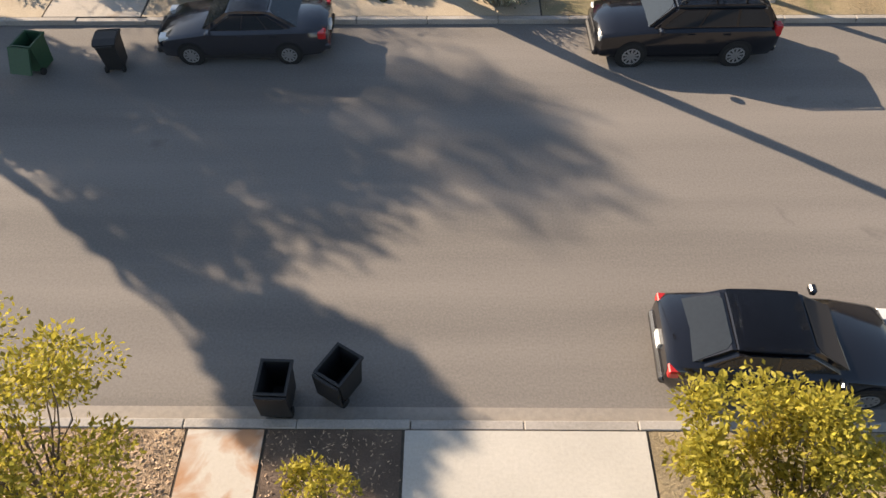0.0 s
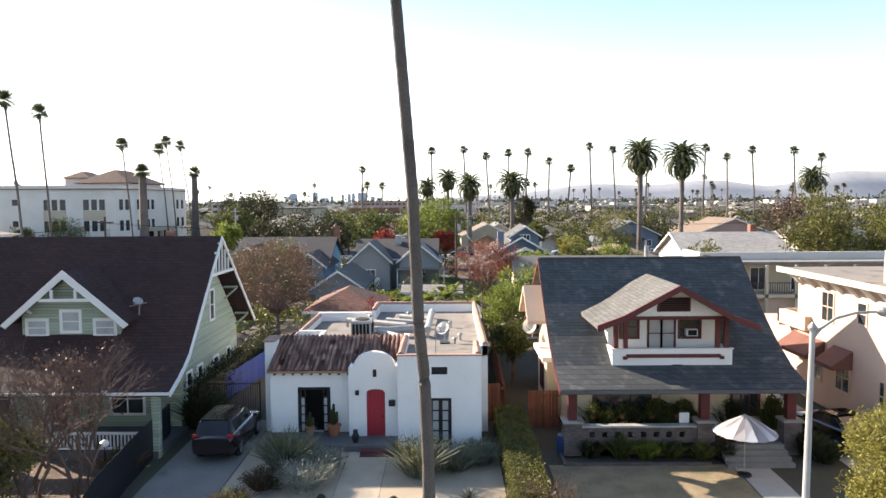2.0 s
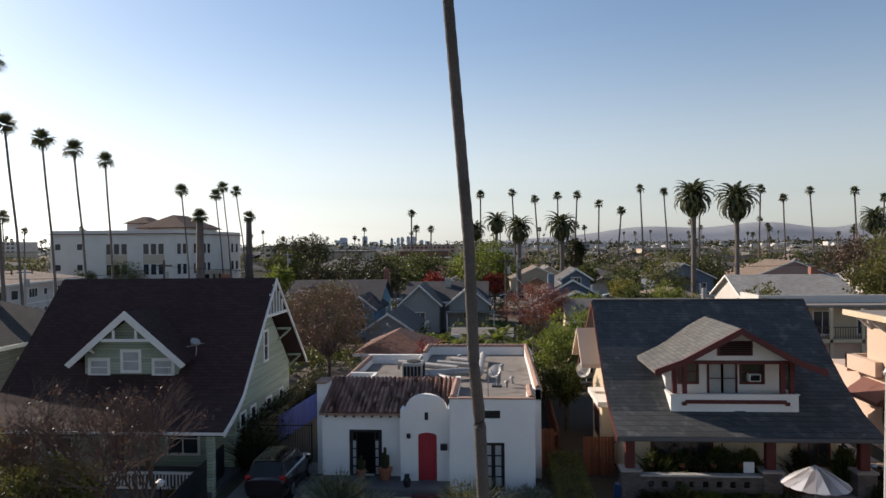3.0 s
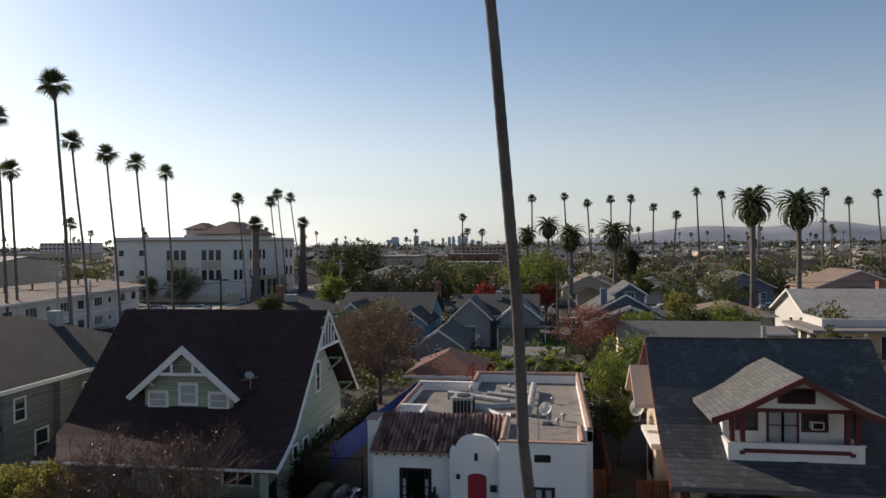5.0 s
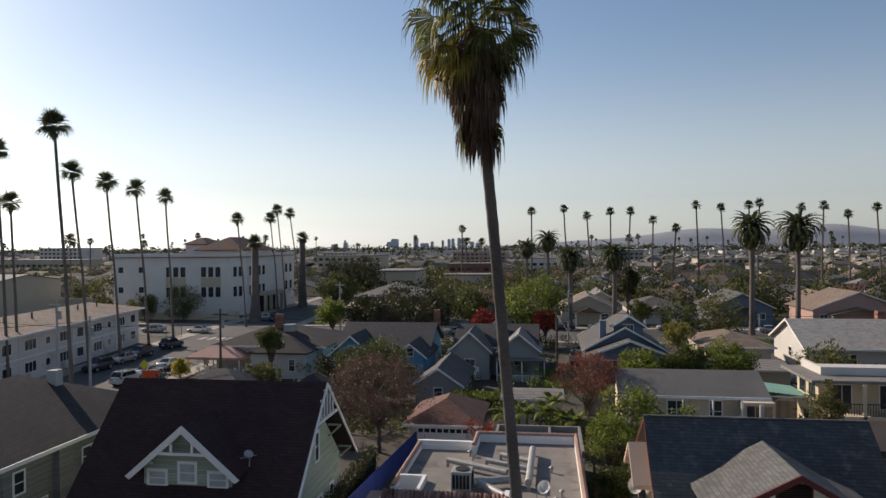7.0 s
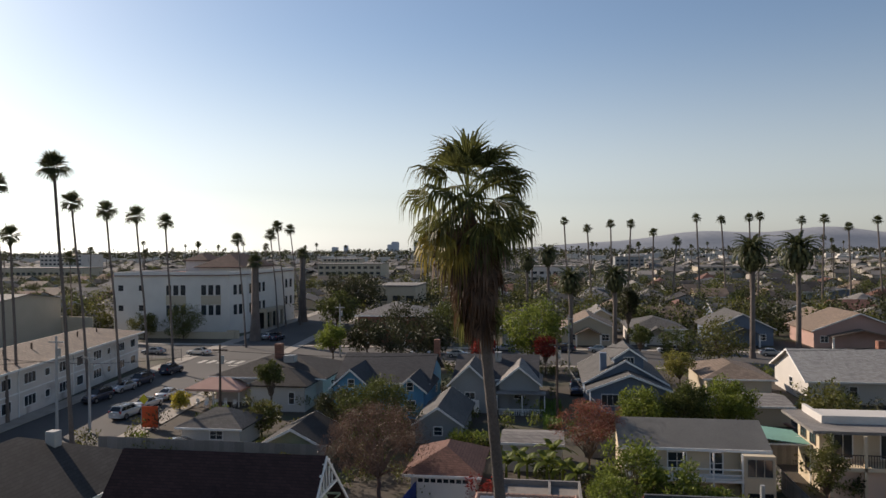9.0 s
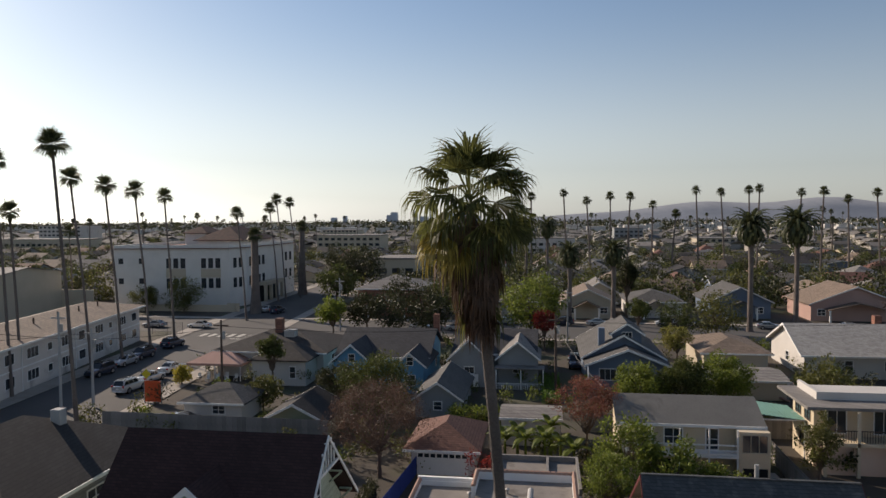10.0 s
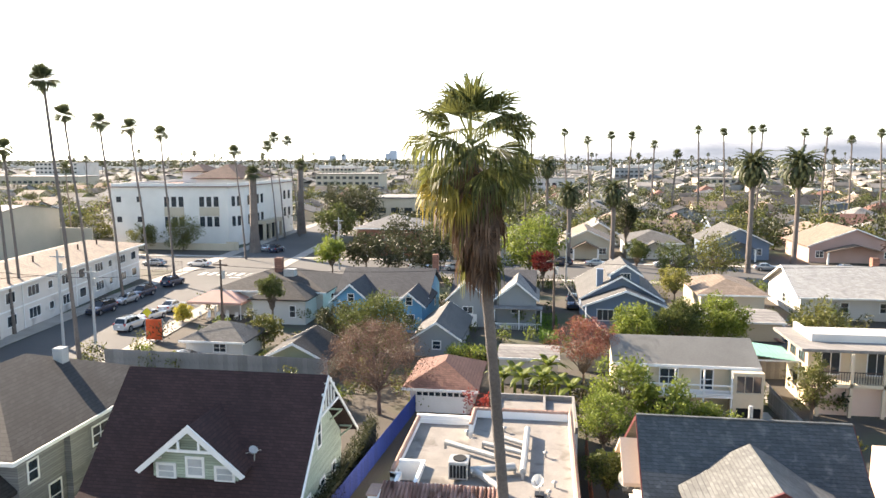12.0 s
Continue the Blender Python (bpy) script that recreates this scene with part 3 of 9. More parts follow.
prism(bm, [(dx0 - 0.02, 32.14, 1.3), (dx0 - 0.02, 32.14, 3.3)] + [(-3.05 + 0.47 * math.cos(math.pi * (1 - k / 8)), 32.14, 3.3 + 0.17 * math.sin(math.pi * (1 - k / 8))) for k in range(1, 8)] + [(dx1 + 0.02, 32.14, 3.3), (dx1 + 0.02, 32.14, 1.3)], (0, 0.07, 0))
door = part("front_door", bm, M["red_paint"], wh, "arched red plank front door")
for i in range(1, 5):
    part("door_joint", boxes((dx0 + 0.18 * i - 0.006, dx0 + 0.18 * i + 0.006, 32.132, 32.14, 1.32, 3.38)), M["maroon"], door)
part("door_knob", tube(B(), [(-2.72, 32.06, 2.2), (-2.72, 32.14, 2.2)], [0.035, 0.02], 8), M["iron"], door)
bm = boxes((-3.17, -3.0, 31.99, 32.05, 4.02, 4.36))
part("niche_grille", bm, M["black_paint"], wh, "small dark slotted vent")
part("vent", boxes((-0.32, 0.42, YP + 0.08, YP + 0.12, 4.38, 4.72)), M["black_paint"], wh)
for k in range(5):
    part("louvre", boxes((-0.32, 0.42, YP + 0.03, YP + 0.08, 4.4 + 0.065 * k, 4.43 + 0.065 * k)), M["black_paint"], wh)
# casement window of the wing
wf = part("casement_window", boxes((-0.42, -0.30, YP - 0.03, YP + 0.12, 1.3, 3.35), (0.48, 0.6, YP - 0.03, YP + 0.12, 1.3, 3.35), (-0.3, 0.48, YP - 0.03, YP + 0.12, 3.24, 3.35),
                               (-0.3, 0.48, YP - 0.03, YP + 0.12, 1.3, 1.44), (0.03, 0.15, YP - 0.02, YP + 0.1, 1.44, 3.24)), M["black_paint"], wh, "black casement window frame")
for u0, u1 in ((-0.3, 0.03), (0.15, 0.48)):
    for k in range(4):
        part("pane", boxes((u0 + 0.03, u1 - 0.03, YP + 0.05, YP + 0.06, 1.47 + 0.45 * k, 1.87 + 0.45 * k)), M["curtain"], wf)
    for k in range(3):
        part("glazing_bar", boxes((u0, u1, YP + 0.0, YP + 0.06, 1.87 + 0.45 * k, 1.92 + 0.45 * k)), M["black_paint"], wf)
# french doors, open onto a black sheet painted as the dark room
fd = part("french_door", wall_cells(B(), "x", YF - 0.03, 0.18, -6.95, -5.35, 1.3, 3.4, [(-6.83, -5.47, 1.3, 3.28)]), M["black_paint"], wh, "black french door frame standing open")
for u0 in (-6.83, -5.72):
    leaf = part("door_leaf", boxes((u0, u0 + 0.05, YF - 0.02, YF + 0.02, 1.3, 3.28), (u0 + 0.2, u0 + 0.25, YF - 0.02, YF + 0.02, 1.3, 3.28), *[(u0 + 0.05, u0 + 0.2, YF - 0.02, YF + 0.02, 1.3 + 0.4 * k, 1.36 + 0.4 * k) for k in range(5)]), M["black_paint"], fd)
    for k in range(4):
        part("pane", boxes((u0 + 0.05, u0 + 0.2, YF - 0.005, YF + 0.005, 1.36 + 0.4 * k, 1.7 + 0.4 * k)), M["curtain"], leaf)
# thin black sheets stand in for the unlit rooms behind the openings
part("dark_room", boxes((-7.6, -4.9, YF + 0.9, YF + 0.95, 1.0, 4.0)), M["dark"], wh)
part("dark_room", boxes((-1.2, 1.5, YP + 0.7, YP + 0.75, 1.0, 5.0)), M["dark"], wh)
part("wall_lamp", boxes((-4.03, -3.85, 31.9, 32.0, 3.2, 3.42)), M["black_paint"], wh, "small dark wall lantern", bevel=0.02)
part("mailbox", boxes((-2.42, -2.1, 31.86, 32.0, 2.7, 2.98)), M["black_paint"], wh, bevel=0.02)
part("gas_meter", boxes((1.42, 1.62, YP - 0.12, YP, 1.35, 1.6), (1.49, 1.54, YP - 0.08, YP - 0.03, 0.95, 1.35)), M["galv"], wh, bevel=0.02)
# flat roofs, parapets
R = M["roof_felt"]
part("flat_roof", boxes((-1.65, 1.75, YP + 0.25, 33.6, 4.75, 4.85), (-4.3, 2.2, 35.2, 46.05, 4.55, 4.63), (-1.65, 2.2, 33.6, 35.2, 4.72, 4.8), (-8.5, -4.3, 38.8, 46.05, 3.95, 4.03)), R, wh, "pale felt flat roof with patches")
par = [(-1.9, -1.62, YP + 0.2, 34.8, 4.85, 5.2), (1.72, 2.0, YP + 0.2, 33.4, 4.85, 5.2), (2.18, 2.46, 33.4, 46.3, 4.63, 5.15), (-4.6, 2.2, 46.0, 46.3, 4.6, 5.15), (-8.75, -4.4, 46.0, 46.25, 4.0, 4.35), (-8.75, -8.45, 38.05, 46.0, 4.03, 4.4), (-4.6, -4.3, 43.5, 46.0, 4.2, 5.15)]
part("parapet", boxes(*par), S, wh)
part("rear_block", boxes((-3.6, 2.9, 46.3, 52.3, 0.95, 3.7)), S, wh)
part("rear_roof", boxes((-3.4, 2.7, 46.32, 52.1, 3.7, 3.76)), M["roof_felt"], wh)
part("rear_parapet", boxes((-3.6, -3.4, 46.3, 52.3, 3.7, 4.15), (2.7, 2.9, 46.3, 52.3, 3.7, 4.15), (-3.4, 2.7, 52.1, 52.3, 3.7, 4.15), (0.4, 0.6, 46.3, 52.1, 3.76, 4.12)), M["grey_fence"], wh, "weathered grey rear parapet")
cop = B()
for a in par:
    if a[4] > 4.0:
        n = max(1, round(max(a[1] - a[0], a[3] - a[2]) / 0.38))
        lx = a[1] - a[0] > a[3] - a[2]
        for i in range(n):
            if lx:
                d = (a[1] - a[0]) / n
                tube(cop, [(a[0] + d * i, (a[2] + a[3]) / 2, a[5] + 0.01), (a[0] + d * (i + 1) - 0.015, (a[2] + a[3]) / 2, a[5] + 0.02)], [0.15, 0.17], 8)
            else:
                d = (a[3] - a[2]) / n
                tube(cop, [((a[0] + a[1]) / 2, a[2] + d * i, a[5] + 0.01), ((a[0] + a[1]) / 2, a[2] + d * (i + 1) - 0.015, a[5] + 0.02)], [0.15, 0.17], 8)
part("coping_tiles", cop, M["coping"], wh, "weathered clay coping tiles")["kind"] = "stuff"
part("front_coping", boxes((-1.95, 2.05, YP - 0.03, YP + 0.28, 5.2, 5.26)), M["coping"], wh, bevel=0.02)
part("chimney", boxes((-8.85, -8.35, 33.6, 34.6, 0.95, 5.3)), S, wh, bevel=0.02)
part("chimney_cap", boxes((-8.92, -8.28, 33.5, 34.7, 5.3, 5.4)), M["coping"], wh, bevel=0.03)
part("tile_deck", prism(B(), [(-8.4, 32.35, 4.2), (-8.4, 35.25, 5.25), (-8.4, 35.25, 5.15), (-8.4, 32.35, 4.1)], (6.55, 0, 0)), M["coping"], wh)
part("back_gable_wall", boxes((-8.3, -1.9, 35.15, 35.35, 3.8, 5.22)), S, wh)
part("roof_side_wall", prism(B(), [(-8.3, 32.6, 4.2), (-8.3, 35.2, 4.2), (-8.3, 35.2, 5.1)], (0.25, 0, 0)), S, wh)
for k in range(9):
    part("rafter_tail", boxes((-8.1 + 0.45 * k, -8.0 + 0.45 * k, 32.4, 32.7, 4.0, 4.12)), M["wood_pole"], wh)
# patio beams, porch
part("terrace_roof", boxes((-6.7, -4.3, 35.35, 38.8, 4.4, 4.5)), R, wh)
part("terrace_wall", boxes((-6.9, -6.7, 35.35, 38.8, 1.0, 4.85), (-8.3, -6.9, 38.6, 38.8, 1.0, 4.85)), S, wh)
part("terrace_beam", boxes(*[(-8.4, -6.8, 36.3 + 0.35 * k, 36.42 + 0.35 * k, 3.9, 4.05) for k in range(5)]), M["wood_pole"], wh)
porch = thing("front_porch", "grey painted porch floor with dark red steps", "porch", at=(-5, 31.6, 1.0))
part("porch_floor", boxes((-8.6, -1.92, 30.9, 32.6, 0.85, 1.3)), M["porch"], porch, bevel=0.02)
for k in range(2):
    part("step", boxes((-3.65, -1.92, 30.3 + 0.3 * k, 30.9, 0.85, 1.0 + 0.15 * k)), M["step_red"], porch, bevel=0.012)


def flower_pot(x, y, z, r, h):
    t = thing("flower_pot", "terracotta flower pot with a tall cactus", "pot", at=(x, y, z), group="porch pots")
    part("pot", tube(B(), [(x, y, z), (x, y, z + h * 0.85), (x, y, z + h * 0.86), (x, y, z + h)], [r * 0.7, r, r * 1.12, r * 1.12], 14), M["terracotta"], t)
    bm = B()
    for dx, hh in ((0, 0.9), (0.13, 0.55), (-0.12, 0.65)):
        tube(bm, [(x + dx * 0.3, y, z + h * 0.9), (x + dx, y, z + h + 0.15), (x + dx, y, z + h + hh * r / 0.3), (x + dx, y, z + h + hh * r / 0.3 + 0.06)], [0.06, 0.075, 0.07, 0.02], 7)
    part("cactus", bm, M["leaf_dark"], t)


flower_pot(-4.65, 31.3, 1.3, 0.3, 0.5)
flower_pot(-5.75, 31.4, 1.3, 0.2, 0.38)
t = thing("garden_urn", "small black urn on the porch edge", "urn", at=(-3.55, 30.35, 1.3))
part("body", tube(B(), [(-3.55, 30.35, 1.3), (-3.55, 30.35, 1.36), (-3.55, 30.35, 1.6), (-3.55, 30.35, 1.75), (-3.55, 30.35, 1.85)], [0.1, 0.14, 0.17, 0.09, 0.12], 12), M["black_paint"], t)

# roof plant
ac = thing("air_conditioner", "pale metal air conditioner on the flat roof", "air conditioner", at=(-4.2, 37.6, 4.63))
part("cabinet", boxes((-5.0, -3.85, 37.0, 38.1, 4.66, 5.65)), M["galv"], ac, bevel=0.03)
part("coil_grille", boxes(*[(-3.86, -3.82, 37.1 + 0.2 * k, 37.24 + 0.2 * k, 4.8, 5.5) for k in range(5)], *[(-4.9 + 0.2 * k, -4.76 + 0.2 * k, 36.96, 37.0, 4.8, 5.5) for k in range(5)]), M["dark"], ac)
part("fan_guard", tube(B(), [(-4.4, 37.55, 5.65), (-4.4, 37.55, 5.7)], 0.4, 20), M["dark"], ac)
du = thing("roof_ducts", "galvanised air ducts across the flat roof", "duct", at=(-1.5, 39.5, 4.63))
for a, b2, r in (((-3.8, 37.5, 5.0), (-1.2, 38.3, 5.0), 0.22), ((-0.7, 37.6, 5.05), (-0.6, 43.5, 5.05), 0.2), ((-5.8, 41.0, 5.0), (-2.0, 39.2, 5.0), 0.17), ((-2.6, 42.5, 4.95), (-0.8, 41.5, 4.95), 0.15), ((-3.4, 41.3, 4.95), (-0.8, 40.2, 4.95), 0.15), ((-3.6, 37.6, 5.0), (-1.8, 35.8, 4.95), 0.18)):
    part("duct", tube(B(), [a, b2], r, 12), M["galv"], du, smooth=False)
    for e in (a, b2):
        part("duct_foot", boxes((e[0] - 0.08, e[0] + 0.08, e[1] - 0.08, e[1] + 0.08, 4.6, e[2])), M["galv"], du)
for x, y in ((0.7, 40.2), (1.2, 36.4), (-1.9, 43.7), (0.9, 35.3), (-4.2, 42.8)):
    t = thing("roof_vent", "small metal roof vent pipe with cap", "vent", at=(x, y, 4.63), group="roof vents")
    part("pipe", tube(B(), [(x, y, 4.6), (x, y, 4.95)], 0.07, 8), M["galv"], t)
    part("cap", tube(B(), [(x, y, 4.93), (x, y, 5.02)], [0.16, 0.05], 10), M["galv"], t)


def dish(x, y, z, r, face, mast=0.7, label="white satellite dish on the roof"):
    t = thing("satellite_dish", label, "satellite dish", at=(x, y, z), group="satellite dishes")
    part("mast", tube(B(), [(x, y, z), (x, y, z + mast)], 0.03, 8), M["galv"], t)
    f = Vector(face).normalized()
    c = Vector((x, y, z + mast)) + f * 0.1
    bm = B()
    side = f.cross(Vector((0, 0, 1))).normalized()
    up = side.cross(f)
    rings = []
    for k in range(5):
        q = k / 4
        rings.append([bm.verts.new(c + f * (0.18 * r / 0.4 * q * q) + (side * math.cos(a * math.pi / 8) + up * math.sin(a * math.pi / 8)) * r * max(q, 0.02)) for a in range(16)])
    for a, b in zip(rings, rings[1:]):
        for k in range(16):
            bm.faces.new((a[k], a[(k + 1) % 16], b[(k + 1) % 16], b[k]))
    bmesh.ops.solidify(bm, geom=bm.faces[:], thickness=0.015)
    part("reflector", bm, M["white_trim"], t)
    part("feed_arm", tube(B(), [c - up * r * 0.7, c + f * 0.5 - up * r * 0.2], 0.02, 6), M["galv"], t)
    part("foot", boxes((x - 0.25, x + 0.25, y - 0.25, y + 0.25, z - 0.02, z + 0.1)), M["plastic_black"], t)


dish(0.4, 35.4, 4.65, 0.36, (-0.4, -0.6, 0.5))
t = thing("roof_aerial", "thin metal television aerial with fallen rods", "aerial", at=(0.0, 31.9, 4.85))
part("mast", tube(B(), [(0, 31.9, 4.85), (0, 31.9, 6.3)], 0.025, 6), M["galv"], t)
part("rods", tube(tube(B(), [(-0.5, 31.7, 6.0), (0.5, 32.1, 5.9)], 0.015, 5), [(-0.3, 31.8, 5.6), (0.5, 31.9, 5.5)], 0.015, 5), M["galv"], t)

for ob in (porch, ac, du):
    resize(ob, (2.05, 46.0, 1.0), (0.935, 1.06, 1.0))
# clay barrel tiles, one by one
bm = B()
L_, r0 = 0.52, 0.105
for k in range(7):
    a = math.pi * k / 6
    for j, (yy, rr) in enumerate(((0, r0), (L_, r0 * 0.82))):
        bm.verts.new((rr * math.cos(a), yy, rr * 0.8 * math.sin(a)))
bm.verts.ensure_lookup_table()
for k in range(6):
    bm.faces.new((bm.verts[2 * k], bm.verts[2 * k + 2], bm.verts[2 * k + 3], bm.verts[2 * k + 1]))
bmesh.ops.solidify(bm, geom=bm.faces[:], thickness=0.02)
tile_me = bpy.data.meshes.new("roof_tile")
bm.to_mesh(tile_me)
bm.free()
slope = math.atan2(1.05, 2.9)
for j in range(7):
    for i in range(29):
        ob = link_mesh("roof_tile", tile_me, M["clay"], wh)
        s = j * 0.43
        ob.location = Vector((-8.28 + i * 0.226, 32.3 + s * math.cos(slope), 4.22 + s * math.sin(slope))) - wh.location
        ob.rotation_euler = (slope + rng.uniform(-0.02, 0.02), rng.uniform(-0.03, 0.03), rng.uniform(-0.02, 0.02))

resize(wh, (2.05, 46.0, 1.0), (0.935, 1.06, 1.0))

# ---- sage green house ----
gh = thing("sage_house", "sage green craftsman house with a steep dark brown roof", "house", at=(-18, 38, 1.0))
G, T = M["sage"], M["white_trim"]
part("body", boxes((-23.2, -12.9, 34.2, 43.2, 0.95, 4.6)), G, gh)
# upper storey between the roof slopes
for x in (-23.2, -12.9 - 0.2):
    bm = B()
    prism(bm, [(x, 34.2, 4.6), (x, 43.2, 4.6), (x, 43.2, 5.0), (x, 38.0, 9.8), (x, 34.2, 5.8)], (0.2, 0, 0))
    part("gable_wall", bm, G, gh)
# roof: long front slope with a flared eave
prof = [(30.6, 3.98), (31.5, 4.32), (32.3, 4.7), (33.0, 5.12), (38.1, 10.25), (43.9, 5.0)]
bm = B()
prism(bm, [(-24.0, y, z) for y, z in prof] + [(-24.0, y, z - 0.2) for y, z in prof[::-1]], (12.0, 0, 0))
part("roof", bm, M["brown_shingle"], gh, "steep dark brown shingle roof with flared eave")
for x in (-24.08, -12.0):
    bm = B()
    prism(bm, [(x, y, z - 0.02) for y, z in prof] + [(x, y, z - 0.22) for y, z in prof[::-1]], (0.08, 0, 0))
    part("bargeboard", bm, T if x > -20 else M["brown_shingle"], gh, "white bargeboard" if x > -20 else "")
part("eave_fascia", boxes((-24.0, -12.0, 30.54, 30.6, 3.84, 3.96)), T, gh)
part("gable_truss", boxes((-12.1, -11.98, 36.4, 40.0, 8.25, 8.4), *[(-12.08, -12.0, 37.2 + 0.5 * k, 37.3 + 0.5 * k, 8.4, 9.45 if k in (0, 4) else 9.9) for k in range(5)]), T, gh, "white gable truss boards")
for y, z in ((35.4, 6.9), (41.0, 7.2), (43.0, 5.4)):
    part("knee_brace", tube(tube(B(), [(-12.9, y, z), (-12.1, y, z)], 0.07, 4), [(-12.9, y, z - 0.7), (-12.15, y, z - 0.05)], 0.06, 4), G, gh)
for y, z, w, h in ((36.4, 6.4, 0.55, 1.5), (38.9, 6.5, 0.55, 1.5), (35.3, 3.0, 0.6, 1.3), (36.8, 3.0, 0.6, 1.3), (39.3, 3.2, 0.7, 0.7), (41.5, 3.0, 0.6, 1.2)):
    window(gh, "+x", (-12.9, y, z), w, h, T, 1, 1, 0.12)
# porch
for x in (-23.5, -20.6, -17.6, -12.7):
    part("porch_post", boxes((x - 0.16, x + 0.16, 30.75, 31.07, 0.95, 3.85)), G, gh, bevel=0.02)
for x0, x1 in ((-23.3, -20.8), (-17.4, -12.9)):
    part("porch_rail", boxes((x0, x1, 30.85, 30.97, 2.05, 2.15), (x0, x1, 30.85, 30.97, 1.4, 1.48)), T, gh)
    for k in range(int((x1 - x0) / 0.16)):
        part("baluster", boxes((x0 + 0.16 * k + 0.05, x0 + 0.16 * k + 0.1, 30.88, 30.94, 1.48, 2.05)), T, gh)
part("porch_floor", boxes((-23.6, -12.6, 30.7, 34.2, 0.95, 1.35)), M["porch"], gh)
for x in (-22.0, -15.5):
    window(gh, "-y", (x, 34.2, 2.7), 1.5, 1.4, T, 2, 1, 0.12)
part("porch_door", boxes((-19.5, -18.5, 34.14, 34.2, 1.35, 3.4)), M["maroon"], gh)
# dormer
DX = -17.85
part("dormer_wall", prism(B(), [(DX - 2.35, 33.75, 5.4), (DX - 2.35, 33.75, 6.9), (DX, 33.75, 8.6), (DX + 2.35, 33.75, 6.9), (DX + 2.35, 33.75, 5.4)], (0, 3.0, 0)), G, gh)
bm = B()
prism(bm, [(DX - 2.85, 33.2, 6.5), (DX, 33.2, 8.88), (DX + 2.85, 33.2, 6.5), (DX + 2.85, 33.2, 6.36), (DX, 33.2, 8.7), (DX - 2.85, 33.2, 6.36)], (0, 3.9, 0))
part("dormer_roof", bm, M["brown_shingle"], gh)
bm = B()
prism(bm, [(DX - 3.0, 33.11, 6.42), (DX, 33.11, 8.95), (DX + 3.0, 33.11, 6.42), (DX + 2.78, 33.11, 6.26), (DX, 33.11, 8.55), (DX - 2.78, 33.11, 6.26)], (0, 0.09, 0))
part("dormer_bargeboard", bm, T, gh)
part("dormer_truss", boxes((DX - 1.2, DX + 1.2, 33.13, 33.21, 7.5, 7.64), (DX - 0.62, DX - 0.5, 33.13, 33.21, 7.64, 8.05), (DX + 0.5, DX + 0.62, 33.13, 33.21, 7.64, 8.05)), T, gh)
for dx, w, h, z in ((-1.62, 0.85, 0.62, 6.2), (0, 0.78, 0.85, 6.5), (1.62, 0.85, 0.62, 6.2)):
    window(gh, "-y", (DX + dx, 33.75, z), w, h, T, 1, 1, 0.14, glass="curtain")
for dx in (-1.9, 1.9):
    part("dormer_bracket", tube(B(), [(DX + dx, 33.75, 6.9), (DX + dx, 33.15, 7.2)], 0.07, 4), T, gh)
resize(gh, (-12.0, 38.2, 1.0), (0.98, 1.0, 1.0))
gh.location += Vector((0.7, -1.35, -0.08))
t = thing("roof_aerial", "small dark television aerial on the brown roof", "aerial", at=(-14.2, 33.2, 6.5))
part("mast", tube(B(), [(-14.2, 33.2, 6.4), (-14.15, 33.2, 7.2)], 0.03, 5), M["galv"], t)
part("dish", tube(B(), [(-14.2, 33.05, 7.15), (-14.16, 33.0, 7.2), (-14.1, 32.95, 7.3)], [0.02, 0.2, 0.24], 10), M["galv"], t)
part("rods", tube(B(), [(-14.6, 33.1, 7.0), (-13.85, 33.3, 7.15)], 0.02, 5), M["galv"], t)

# ---- shingled house with maroon trim ----
rh = thing("craftsman_house", "cream craftsman house with slate shingle roof and maroon trim", "house", at=(11, 37, 1.0))
C, MR = M["cream"], M["maroon"]
part("body", boxes((6.3, 15.6, 32.0, 44.0, 0.95, 4.9)), C, rh)
for x in (6.3, 15.4):
    part("gable_wall", prism(B(), [(x, 32.4, 4.9), (x, 44.0, 4.9), (x, 37.6, 8.8), (x, 35.1, 6.7), (x, 33.3, 5.35)], (0.2, 0, 0)), C, rh)
prof = [(29.6, 3.98), (31.5, 4.62), (33.3, 5.66), (35.1, 7.02), (37.5, 9.12), (45.2, 4.1)]
lower = prof[:2]
upper = [(32.95, 5.458), *prof[2:]]
bm = B()
for x0, x1, pr in ((5.4, 8.1, prof), (13.75, 16.5, prof), (8.1, 13.75, lower), (8.1, 13.75, upper)):
    prism(bm, [(x0, y, z) for y, z in pr] + [(x0, y, z - 0.2) for y, z in pr[::-1]], (x1 - x0, 0, 0))
part("roof", bm, M["grey_shingle"], rh, "slate grey asphalt shingle roof")
for x in (5.35, 16.5):
    part("bargeboard", prism(B(), [(x, y, z - 0.03) for y, z in prof] + [(x, y, z - 0.24) for y, z in prof[::-1]], (0.05, 0, 0)), MR, rh)
part("eave_fascia", boxes((5.4, 16.5, 29.56, 29.6, 3.82, 3.95)), M["porch"], rh)
part("ridge_vent", boxes((5.4, 16.5, 37.4, 37.6, 9.08, 9.16)), M["grey_shingle"], rh)
part("flue", tube(B(), [(11.5, 38.0, 8.6), (11.5, 38.0, 9.7)], 0.12, 10), M["galv"], rh)
# side gable bay
part("side_bay", boxes((5.55, 6.3, 35.2, 38.6, 1.2, 4.0)), C, rh)
part("side_bay_roof", prism(B(), [(4.6, 35.8, 6.0), (4.6, 38.0, 7.6), (4.6, 40.2, 6.0), (4.6, 40.2, 5.8), (4.6, 38.0, 7.4), (4.6, 35.8, 5.8)], (1.8, 0, 0)), M["pink"], rh)
part("bay_cap", boxes((5.3, 6.3, 35.0, 38.8, 4.0, 4.25)), T, rh)
window(rh, "-x", (5.55, 36.9, 2.9), 1.4, 1.3, MR, 2, 0)
